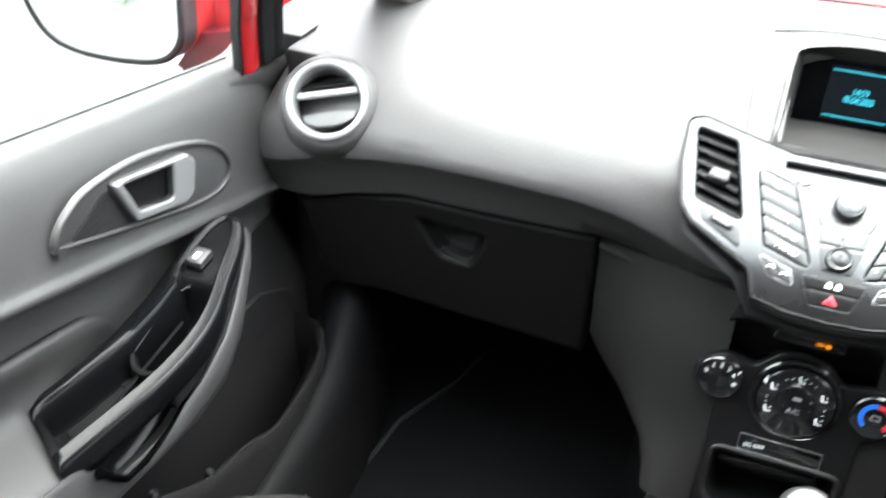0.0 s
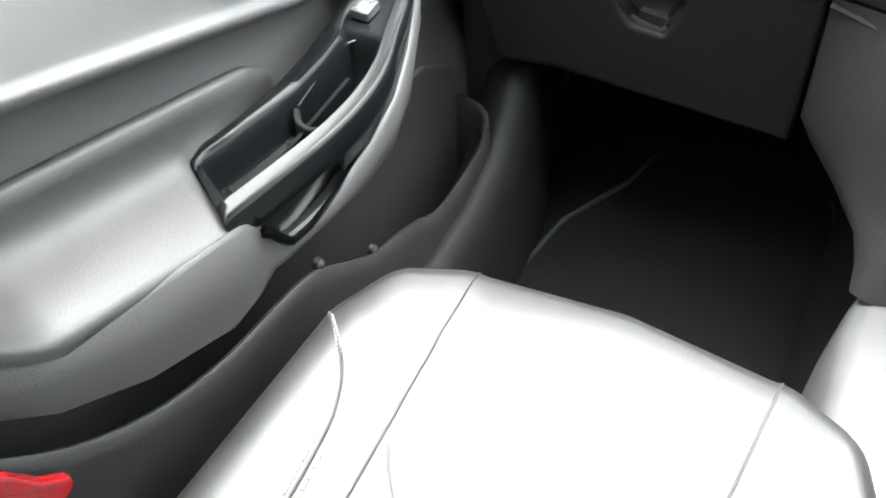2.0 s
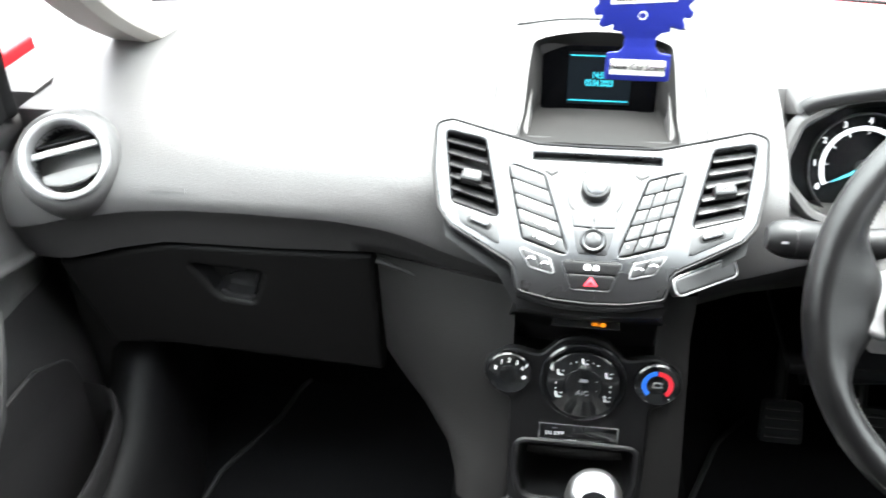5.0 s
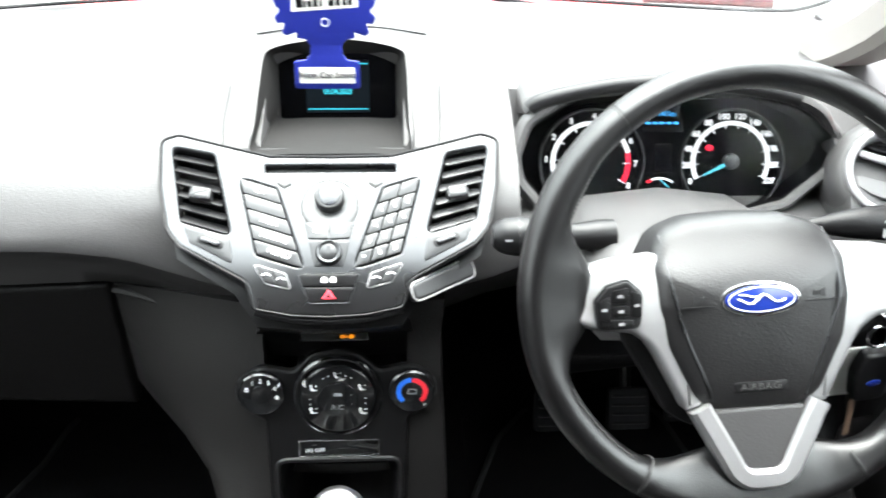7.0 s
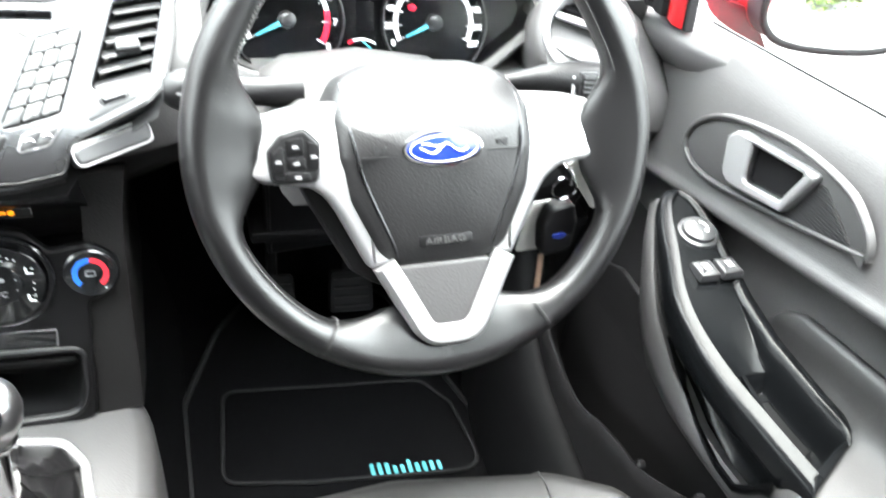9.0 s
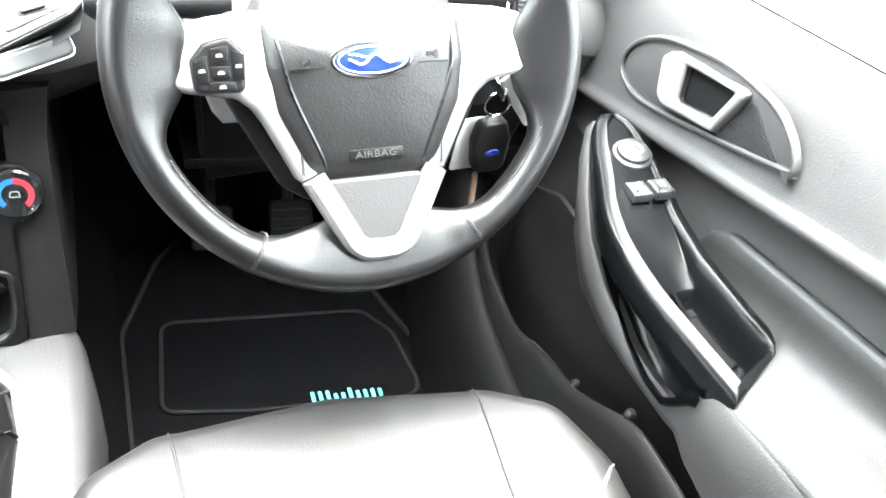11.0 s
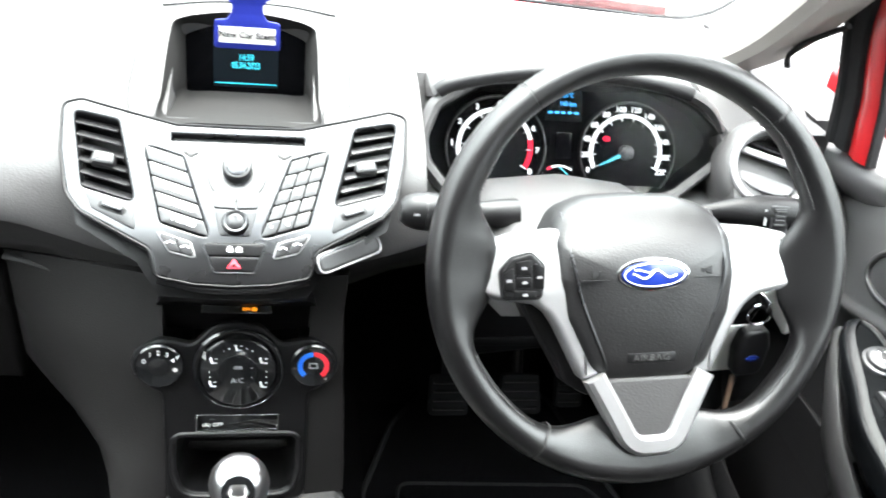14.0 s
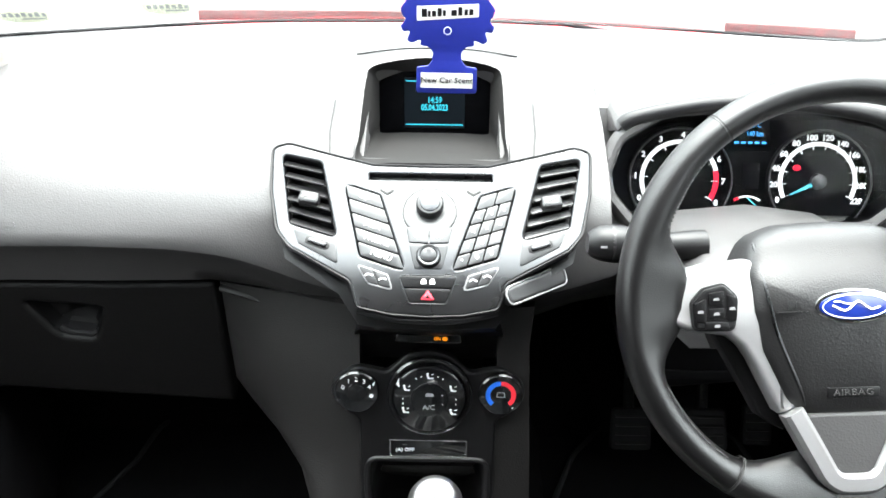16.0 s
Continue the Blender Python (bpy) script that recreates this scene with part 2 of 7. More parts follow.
def area2(p):
    return sum(p[i - 1][0] * p[i][1] - p[i][0] * p[i - 1][1] for i in range(len(p))) / 2


def inset(pts, d):
    """The outline moved inwards by d."""
    sgn, out, k = (1 if area2(pts) > 0 else -1), [], len(pts)
    for i in range(k):
        a, p, b = (Vector(pts[j % k]) for j in (i - 1, i, i + 1))
        e, g = (p - a), (b - p)
        if e.length < 1e-9 or g.length < 1e-9:
            out.append(tuple(p))
            continue
        n1, n2 = Vector((-e.y, e.x)).normalized(), Vector((-g.y, g.x)).normalized()
        m = n1 + n2
        m = n1 if m.length < 1e-6 else m.normalized()
        out.append(tuple(p + m * (sgn * d / max(0.5, m.dot(n1)))))
    return out


def frame_of(origin, right, up):
    """A pose from an origin and two directions; the third looks out of the face."""
    u, v = Vector(right).normalized(), Vector(up).normalized()
    w = u.cross(v).normalized()
    v = w.cross(u)
    m = Matrix((u, v, w)).transposed().to_4x4()
    m.translation = Vector(origin)
    return m


def ring(bm, pts, m, w):
    return [bm.verts.new(m @ Vector((p[0], p[1], w))) for p in pts]


def bridge(bm, a, b):
    k = len(a)
    for i in range(k):
        bm.faces.new((a[i], a[(i + 1) % k], b[(i + 1) % k], b[i]))


def bent_in(pts):
    """Whether an outline has a deep notch."""
    k = len(pts)
    far, sgn = 0.0, (1 if area2(pts) > 0 else -1)
    for i in range(k):
        a, p, b = Vector(pts[i - 1]), Vector(pts[i]), Vector(pts[(i + 1) % k])
        e, g = p - a, b - p
        if e.length > 1e-9 and g.length > 1e-9:
            far = min(far, sgn * (e.x * g.y - e.y * g.x) / (e.length * g.length))
    return far < -0.25


def plate(outline, thick, m, holes=(), bevel=0.001, w0=0.0, bm=None, steps=2):
    """A slab with rounded front edges and holes through it; its front looks along the pose's third axis."""
    bm = bm or bmesh.new()
    fronts, backs = [], []
    for which, pts in [(1, outline)] + [(-1, h) for h in holes]:
        last = ring(bm, pts, m, w0)
        backs.append(last)
        prev = last
        for s in range(steps + 1):
            a = s / steps * math.pi / 2
            q = inset(pts, which * bevel * (1 - math.cos(a)))
            cur = ring(bm, q, m, w0 + thick - bevel * (1 - math.sin(a)))
            bridge(bm, prev, cur)
            prev = cur
        if bevel >= 0.0015:
            cur = ring(bm, inset(pts, which * (bevel + 0.0004)), m, w0 + thick)
            bridge(bm, prev, cur)
            prev = cur
        fronts.append(prev)
    for group in (fronts, backs):
        if len(group) == 1 and not bent_in(outline):
            bm.faces.new(group[0])
        else:
            edges = []
            for loop in group:
                for i in range(len(loop)):
                    e = bm.edges.get((loop[i - 1], loop[i]))
                    edges.append(e)
            bmesh.ops.triangle_fill(bm, use_beauty=True, use_dissolve=False, edges=edges)
    return bm


def loft(rings, closed=True, caps=True, bm=None):
    """A skin over rows of points."""
    bm = bm or bmesh.new()
    vs = [[bm.verts.new(p) for p in r] for r in rings]
    for a, b in zip(vs, vs[1:]):
        k = len(a)
        for i in range(k if closed else k - 1):
            j = (i + 1) % k
            bm.faces.new((a[i], a[j], b[j], b[i]))
    if caps and closed:
        bm.faces.new(vs[0])
        bm.faces.new(vs[-1])
    return bm


def thicken(bm, t):
    bmesh.ops.recalc_face_normals(bm, faces=bm.faces)
    bmesh.ops.solidify(bm, geom=bm.faces[:], thickness=t)
    return bm


def smooth_path(pts, n=6, loop=False):
    """Catmull-Rom through the points."""
    P = [Vector(p) for p in pts]
    out, k = [], len(P)
    for i in range(k if loop else k - 1):
        g = (lambda j: P[j % k]) if loop else (lambda j: P[max(0, min(k - 1, j))])
        a, b, c, d = g(i - 1), g(i), g(i + 1), g(i + 2)
        for s in range(n):
            t = s / n
            out.append(0.5 * ((2 * b) + (c - a) * t + (2 * a - 5 * b + 4 * c - d) * t * t + (3 * b - a - 3 * c + d) * t ** 3))
    if not loop:
        out.append(P[-1])
    return out


def tube(path, r, n=10, loop=False, bm=None, flat=1.0, up=(0, 0, 1)):
    """A round or flattened rod along a path; r may be a list."""
    P = [Vector(p) for p in path]
    k, rings = len(P), []
    for i, p in enumerate(P):
        d = (P[(i + 1) % k] - P[i - 1]) if loop else (P[min(k - 1, i + 1)] - P[max(0, i - 1)])
        d.normalize()
        s = d.cross(Vector(up))
        s = s.normalized() if s.length > 1e-4 else Vector((1, 0, 0))
        u = s.cross(d).normalized()
        ri = r[i] if isinstance(r, (list, tuple)) else r
        rings.append([p + s * ri * math.cos(2 * math.pi * j / n) + u * ri * flat * math.sin(2 * math.pi * j / n) for j in range(n)])
    if loop:
        rings.append(rings[0])
        return weld(loft(rings, True, False, bm))
    return loft(rings, True, True, bm)


def weld(bm, d=1e-5):
    bmesh.ops.remove_doubles(bm, verts=bm.verts[:], dist=d)
    return bm


def lathe(profile, m, n=32, bm=None, caps=True):
    """A body of revolution about the pose's third axis, from (radius, height) pairs."""
    bm = bm or bmesh.new()
    rings = [[m @ Vector((r * math.cos(2 * math.pi * i / n), r * math.sin(2 * math.pi * i / n), h)) for i in range(n)] for r, h in profile if r > 1e-6]
    body = loft(rings, True, False, bm)
    return capped(body) if caps else body


def capped(bm):
    edges = [e for e in bm.edges if e.is_boundary]
    if edges:
        bmesh.ops.holes_fill(bm, edges=edges, sides=0)
    return bm


def block(x0, x1, y0, y1, z0, z1, bevel=0.003, seg=2, bm=None):
    """A box with rounded edges."""
    out = bmesh.new()
    bmesh.ops.create_cube(out, size=1)
    for v in out.verts:
        v.co = Vector((x0 + (v.co.x + 0.5) * (x1 - x0), y0 + (v.co.y + 0.5) * (y1 - y0), z0 + (v.co.z + 0.5) * (z1 - z0)))
    if bevel > 0:
        bmesh.ops.bevel(out, geom=out.edges[:], offset=bevel, segments=seg, affect='EDGES', profile=0.5)
    return out


def turned(bm, m):
    bmesh.ops.transform(bm, matrix=m, verts=bm.verts[:])
    return bm


def lettering(name, text, size, m, mat, parent, depth=0.0003, bold=0.0, align='CENTER', squeeze=1.0):
    """Words in the built-in font, as a thin mesh on a face."""
    cu = bpy.data.curves.new(name, 'FONT')
    cu.body, cu.size, cu.extrude, cu.offset = text, size, depth, bold
    cu.align_x, cu.align_y, cu.resolution_u = align, 'CENTER', 2
    tmp = bpy.data.objects.new(name + "_curve", cu)
    scene.collection.objects.link(tmp)
    me = bpy.data.meshes.new_from_object(tmp.evaluated_get(bpy.context.evaluated_depsgraph_get()))
    bpy.data.objects.remove(tmp)
    bpy.data.curves.remove(cu)
    me.transform(m @ Matrix.Diagonal((squeeze, 1, 1, 1)))
    me.materials.clear()
    me.materials.append(mat)
    ob = new(name, me)
    ob.parent = parent
    off, up = Vector((0, 0, 0)), parent
    while up is not None:
        off += up.location
        up = up.parent
    ob.matrix_parent_inverse = Matrix.Translation(-off)
    return ob


def flat_shape(pts, m, thick=0.0004, w=0.0, bm=None):
    """A thin printed or inlaid shape on a face."""
    bm = bm or bmesh.new()
    a, b = ring(bm, pts, m, w), ring(bm, pts, m, w + thick)
    bridge(bm, a, b)
    bm.faces.new(b)
    bm.faces.new(a)
    return bm


def arc_band(cx, cy, r0, r1, a0, a1, n=24):
    """An outline of a bent band, angles in degrees."""
    A = [radians(a0 + (a1 - a0) * i / n) for i in range(n + 1)]
    return [(cx + r1 * math.cos(a), cy + r1 * math.sin(a)) for a in A] + [(cx + r0 * math.cos(a), cy + r0 * math.sin(a)) for a in reversed(A)]


def lerp(xs, ys, x):
    return float(np.interp(x, xs, ys))


# ---- the shell of the car ----
CX = 0.012      # the car's middle plane
SKEW = 0.022    # forward shift of the driver's door and sill, set to fit the camera's view


def strip(path, width_dir, width, thick, bm=None):
    """A bar with a rectangular, slightly rounded section along a path."""
    P = [Vector(p) for p in path]
    rings = []
    for i, p in enumerate(P):
        d = (P[min(len(P) - 1, i + 1)] - P[max(0, i - 1)]).normalized()
        s = Vector(width_dir)
        s = (s - d * s.dot(d)).normalized()
        u = s.cross(d).normalized()
        w, t, c = width / 2, thick / 2, min(width, thick) * 0.2
        sec = [(w - c, t), (w, t - c), (w, c - t), (w - c, -t), (c - w, -t), (-w, c - t), (-w, t - c), (c - w, t)]
        rings.append([p + s * a + u * b for a, b in sec])
    return loft(rings, True, True, bm)


ground = single("ground", block(-40, 40, -40, 40, -0.42, -0.40, 0), M_ROAD, "pale wet paving of a parking place", "ground", kind="structure")

floor = thing("floor", "black carpeted floor of the footwells", "floor", kind="structure")
part("floor_pan", block(-0.70, 0.72, -1.30, 0.34, -0.06, -0.008, 0.004), M_CARPET, floor)
part("toe_board", loft([[(x, 0.24, -0.008), (x, 0.42, 0.20), (x, 0.46, 0.50), (x, 0.50, 0.50), (x, 0.50, 0.15), (x, 0.30, -0.05)] for x in (-0.70, 0.72)]), M_CARPET, floor)
tun = []
for y in (0.42, 0.1, -0.2, -0.6, -1.30):
    tun.append([(-0.165, y, -0.01), (-0.135, y, 0.06), (-0.10, y, 0.115), (0, y, 0.125), (0.10, y, 0.115), (0.135, y, 0.06), (0.165, y, -0.01)])
part("tunnel", loft(tun), M_CARPET, floor)

roof = thing("ceiling", "pale grey cloth headliner under the roof", "ceiling", kind="structure")
rr = []
for y, z, h in ((-0.49, 1.135, 0.50), (-0.62, 1.165, 0.53), (-1.0, 1.175, 0.54), (-1.6, 1.14, 0.52), (-1.75, 1.12, 0.50)):
    rr.append([(CX - h, y, z - 0.03), (CX - h * 0.7, y, z), (CX, y, z + 0.008), (CX + h * 0.7, y, z), (CX + h, y, z - 0.03),
               (CX + h + 0.03, y, z + 0.02), (CX, y, z + 0.06), (CX - h - 0.03, y, z + 0.02)])
part("headliner", loft(rr), M_HEADLINER, roof)
# unseen band added to keep windscreen light off the lower dashboard
hd_ = []
for u in np.linspace(-1, 1, 9):
    f = 0.030 * u * u
    hd_.append([(CX + 0.50 * u, y - f, z - 0.02 * u * u) for y, z in ((-0.34, 0.978), (-0.36, 0.966), (-0.50, 1.045), (-0.62, 1.120), (-0.62, 1.150), (-0.50, 1.068), (-0.35, 0.990))])
part("header_trim", loft(hd_), M_HEADLINER, roof)

rear = thing("wall_rear", "plain dark rear end of the cabin, shut off by an unseen light-blocking wall", "wall", kind="structure")
part("rear_panel", block(CX - 0.70, CX + 0.70, -1.80, -1.72, -0.05, 0.66, 0.01), M_DOOR, rear)
# unseen wall added to keep light from behind off the dashboard
part("bulkhead", block(CX - 0.72, CX + 0.72, -1.34, -1.31, -0.05, 1.18, 0.005), M_DOOR, rear)
part("rear_seat", block(CX - 0.62, CX + 0.62, -1.70, -1.30, 0.0, 0.34, 0.04, 3), M_SEAT, rear)
part("rear_backrest", turned(block(CX - 0.62, CX + 0.62, -0.07, 0.07, 0.0, 0.55, 0.04, 3), pose(0, -1.62, 0.28, 14)), M_SEAT, rear)
for s in (-1, 1):
    part("rear_side_panel", block(CX + s * 0.70 - 0.03, CX + s * 0.70 + 0.03, -1.75, -0.92, -0.05, 0.66, 0.01), M_DOOR, rear)

pillars = {}
for s, side in ((-1, "left"), (1, "right")):
    X = lambda x, s=s: CX + s * x
    a = thing("pillar_trim", "pale grey plastic trim of the windscreen pillar", "pillar", "windscreen pillars", "structure")
    # inner trim of the windscreen pillar with a small fixed window behind it
    part("pillar_cover", strip(smooth_path([(X(0.585), 0.24, 0.590), (X(0.592), 0.13, 0.662), (X(0.575), -0.02, 0.785), (X(0.53), -0.22, 0.94), (X(0.49), -0.56, 1.13)]), (s, 0.2, 0), 0.075, 0.05), M_TRIM, a)
    if s > 0:
        part("quarter_window_seal", tube(smooth_path([(0.615, 0.101, 0.630), (0.615, 0.106, 0.641), (0.615, 0.088, 0.661), (0.615, 0.059, 0.681), (0.615, 0.015, 0.708)]), 0.0035, 8), M_RUBBER, a)
    d = thing("door_frame", "red painted door frame with a black rubber seal", "door frame", "door frames", "structure")
    if s < 0:
        pts = [(0.688, 0.020, 0.545), (0.680, 0.010, 0.605), (0.668, -0.004, 0.637), (0.640, -0.040, 0.74), (0.590, -0.16, 0.90), (0.515, -0.56, 1.11)]
    else:
        pts = [(0.669, 0.034, 0.556), (0.662, 0.037, 0.617), (0.652, 0.034, 0.650), (0.634, 0.026, 0.711), (0.600, -0.03, 0.80), (0.545, -0.16, 0.92), (0.505, -0.53, 1.11)]
    line = smooth_path([(X(x), y, z) for x, y, z in pts])
    # the sections run from the front to the rear along the frame, with their faces towards the cabin
    fore = -0.052 if s < 0 else -0.045

    def along(section):
        return loft([[p + Vector((-s * w, -u, 0)) for u, w in section] for p in line])

    part("rubber_seal", along([(fore, -0.03), (fore, 0.0), (fore * 0.88, 0.006), (fore * 0.66, 0.007), (fore * 0.54, 0.003), (fore * 0.30, 0.005), (-0.003, 0.003), (0.001, -0.003), (0.001, -0.03)]), M_RUBBER, d)
    part("painted_frame", along([(0.0, -0.014), (0.0, -0.004), (0.003, -0.001), (0.020, 0.002), (0.029, -0.001), (0.0325, -0.005), (0.0320, -0.009), (0.018, -0.014)]), M_RED, d)
    part("glass_channel", along([(0.0322, -0.016), (0.0322, -0.005), (0.034, -0.003), (0.037, -0.003), (0.0385, -0.005), (0.0365, -0.016)]), M_RUBBER, d)
    # unseen pillar, widened to hold back light from the rear of the windows
    part("centre_pillar", strip([(X(0.69), -0.86, 0.55), (X(0.62), -0.87, 0.85), (X(0.555), -0.88, 1.13)], (0, 1, 0), 0.34, 0.04), M_DARK, d)
    # unseen rail, made deep to cut the light through the side windows
    part("roof_rail", strip(smooth_path([(X(0.515), -0.50, 1.065), (X(0.565), -0.66, 1.085), (X(0.575), -1.0, 1.09), (X(0.54), -1.7, 1.06)]), (s * 0.35, 0, 1), 0.15, 0.045), M_TRIM, d)
    part("rear_quarter_pillar", strip([(X(0.68), -1.72, 0.62), (X(0.53), -1.74, 1.12)], (0, 1, 0), 0.20, 0.06), M_TRIM, d)
    w = thing("window", "clear side window speckled with rain drops", "window", "side windows", "structure")
    pane = bmesh.new()
    q = [(X(0.700), -0.02, 0.545), (X(0.715), -0.90, 0.66), (X(0.58), -0.96, 1.10), (X(0.545), -0.56, 1.09), (X(0.60), -0.12, 0.80)]
    loft([q, [Vector(p) + Vector((s * 0.004, 0, 0)) for p in q]], bm=pane)
    g = part("pane", pane, M_GLASS, w)
    g.visible_shadow = False
    # small rain drops on the pane near the mirror
    rnd = random.Random(7 + s)
    drops = bmesh.new()
    for _ in range(170):
        y = rnd.uniform(-0.20, -0.01)
        z = rnd.uniform(0.56, 0.70)
        if z > 0.68 - y * 0.2:
            continue
        xx = lerp([0.545, 0.80], [0.704, 0.605], z) + lerp([-0.22, 0], [0.004, 0], y)
        r = rnd.uniform(0.0002, 0.0005)
        bmesh.ops.create_icosphere(drops, subdivisions=1, radius=r, matrix=Matrix.Translation((X(xx + 0.005), y, z)) @ Matrix.Rotation(radians(rnd.uniform(15, 45)), 4, 'X') @ Matrix.Diagonal((0.4, 0.8, rnd.uniform(1.2, 3.2), 1)))
    part("rain_drops", drops, M_CHROME, w, "scattered rain drops")

screen_glass = thing("windscreen", "wide raked windscreen glass", "windscreen", kind="structure")
ws = bmesh.new()
rows_ = []
for v in np.linspace(0, 1, 7):
    y, z, h = 0.50 - 1.06 * v, 0.582 + 0.53 * v + 0.02 * math.sin(math.pi * v), 0.66 - 0.15 * v
    rows_.append([(CX + h * u, y - 0.10 * u * u * (1 - 0.4 * v), z) for u in np.linspace(-1, 1, 15)])
loft(rows_, closed=False, caps=False, bm=ws)
thicken(ws, 0.004)
g = part("pane", ws, M_GLASS, screen_glass)
g.visible_shadow = False
part("black_border", strip(smooth_path([(-0.66, 0.385, 0.578), (-0.45, 0.440, 0.579), (-0.27, 0.478, 0.580), (-0.10, 0.490, 0.580), (0.03, 0.500, 0.580), (0.13, 0.505, 0.580), (0.308, 0.479, 0.580), (0.471, 0.448, 0.580), (0.60, 0.430, 0.580), (0.640, 0.414, 0.590), (0.664, 0.390, 0.612), (0.690, 0.370, 0.650)], 4), (0, 1, 0.4), 0.0050, 0.0030), M_RUBBER, screen_glass)
for x, y, w in ((-0.578, 0.398, 0.040), (-0.392, 0.452, 0.040)):
    sm = frame_of((x, y, 0.606), (1, 0.14, 0), (0, -0.62, 0.78))
    st_ = part("sticker", plate(round_poly([(-w, 0.013), (-w * 0.85, -0.008), (-w * 0.4, -0.016), (w * 0.4, -0.016), (w * 0.85, -0.008), (w, 0.013)], 0.006, 3), 0.0006, sm, bevel=0.0002), M_STICKER, screen_glass, "pale dealer sticker")
    for i in range(7):
        a = -0.030 + 0.0088 * i
        part("sticker_bar", flat_shape([(a, -0.002), (a + 0.006, -0.002), (a + 0.006, 0.006 + 0.002 * (i % 2)), (a, 0.006 + 0.002 * (i % 2))], sm, 0.0003, 0.0008), M_GREYPRINT, st_)
    part("sticker_bar", flat_shape([(-0.005, -0.008), (0.028, -0.008), (0.028, -0.005), (-0.005, -0.005)], sm, 0.0003, 0.0008), M_GREYPRINT, st_)

# outside, seen over the dashboard
bonnet = thing("bonnet", "wet glossy red bonnet beyond the windscreen", "bonnet", kind="structure")
bn = []
for y, z in ((0.60, 0.49), (0.80, 0.50), (1.10, 0.46), (1.35, 0.36), (1.45, 0.20)):
    bn.append([(CX + 0.70 * u, y - 0.12 * u * u, z - 0.09 * abs(u) ** 3) for u in np.linspace(-1, 1, 15)])
part("bonnet_skin", thicken(loft(bn, closed=False, caps=False), 0.02), M_RED, bonnet)
# upright strips added so that red shows, placed to fit the camera's view
for x0, x1, z in ((-0.40, -0.06, 0.546), (0.47, 0.68, 0.541)):
    part("bonnet_lip", strip(smooth_path([(x, 0.640 - 0.02 * (x / 0.70) ** 2, z - 0.03 * abs(x) ** 3) for x in np.linspace(x0, x1, 6)]), (0, 0.35, 1), 0.017, 0.012), M_DULLRED, bonnet, "rain-speckled red strip standing above the bonnet's rear edge")
part("scuttle", block(CX - 0.68, CX + 0.68, 0.50, 0.64, 0.44, 0.475, 0.006), M_RUBBER, bonnet)
part("wiper_arm", tube([(0.40, 0.62, 0.510), (0.20, 0.60, 0.548), (0.06, 0.595, 0.552)], [0.005, 0.004, 0.0025], 8), M_RUBBER, bonnet)
part("wiper_arm", tube([(0.02, 0.62, 0.47), (-0.25, 0.60, 0.505), (-0.52, 0.56, 0.515)], [0.007, 0.006, 0.004], 8), M_RUBBER, bonnet)

# ---- dashboard ----
dash = thing("dashboard", "dark grey grained plastic dashboard with a rounded front edge", "dashboard")


def edge_z(x):
    """Height of the lower edge of the dashboard's upper half."""
    return lerp([-0.66, -0.60, -0.54, -0.476, -0.35, -0.235, -0.18, -0.14, -0.11, -0.08, 0.08, 0.11, 0.16, 0.24, 0.40, 0.60, 0.66],
                [0.385, 0.393, 0.412, 0.426, 0.427, 0.431, 0.422, 0.402, 0.388, 0.38, 0.38, 0.388, 0.41, 0.43, 0.43, 0.393, 0.385], x)


rows_ = []
for x in np.unique(np.concatenate([np.linspace(-0.640, 0.660, 66), [-0.650, 0.672, -0.662, 0.684, -0.670, -0.677, 0.692, 0.699, 0.1885, 0.191, 0.526, 0.5285, -0.0735, -0.0715, 0.0715, 0.0735]])):
    e = edge_z(x)
    end = max(0.0, (abs(x - 0.01) - 0.56) / 0.10)
    drop = 0.03 * end ** 2
    cz = lerp([0.09, 0.132, 0.171, 0.21, 0.27, 0.37, 0.44, 0.50, 0.58, 0.633, 0.67], [0.438, 0.451, 0.467, 0.481, 0.489, 0.491, 0.490, 0.485, 0.469, 0.452, 0.444], abs(x) if x < 0 else abs(x - 0.024))
    pts = [(0.505 - 0.10 * (x / 0.66) ** 2, 0.572), (0.36, 0.588 - 0.012 * end), (0.22, 0.592 - drop * 0.4), (0.188, 0.592 - drop * 0.5), (0.14, 0.590 - drop * 0.6), (0.09, 0.579 - drop * 0.8), (0.055, 0.567 - drop),
           (0.022, 0.553 - drop), (0.001, 0.541 - drop), (-0.014, 0.528 - drop * 0.9), (-0.0255, 0.515 - drop * 0.8), (-0.0330, min(0.504 - drop * 0.6, cz + 0.020)),
           (-0.0365, cz + 0.006), (-0.0355, cz - 0.002), (-0.0300, cz - 0.010), (-0.020, (cz - 0.010) * 0.45 + (e + 0.008) * 0.55), (-0.012, e + 0.005), (0.004, e), (0.03, e - 0.004), (0.16, e - 0.004), (0.40, 0.44)]
    lean = 0.005 * end ** 3
    well = 1.0 if 0.190 < x < 0.527 else 0.0
    for i, low_z in ((4, 0.584), (5, 0.497), (6, 0.495), (7, 0.493), (8, 0.492), (9, 0.490), (10, 0.486)):
        pts[i] = (pts[i][0], pts[i][1] * (1 - well) + low_z * well)
    if abs(x) < 0.0725:
        for i, low_z in ((3, 0.50), (4, 0.50), (5, 0.50), (6, 0.51)):
            pts[i] = (pts[i][0], low_z)
    rows_.append([(x, p[0] + lean * 2, p[1]) for p in pts])
part("upper_pad", loft([r[:14] + [r[-1]] for r in rows_]), M_DASH, dash, angle=50)
part("lower_roll", loft([r[13:] for r in rows_]), M_UNDER, dash, "underside of the dashboard's front edge, shade put into its colour", angle=50)

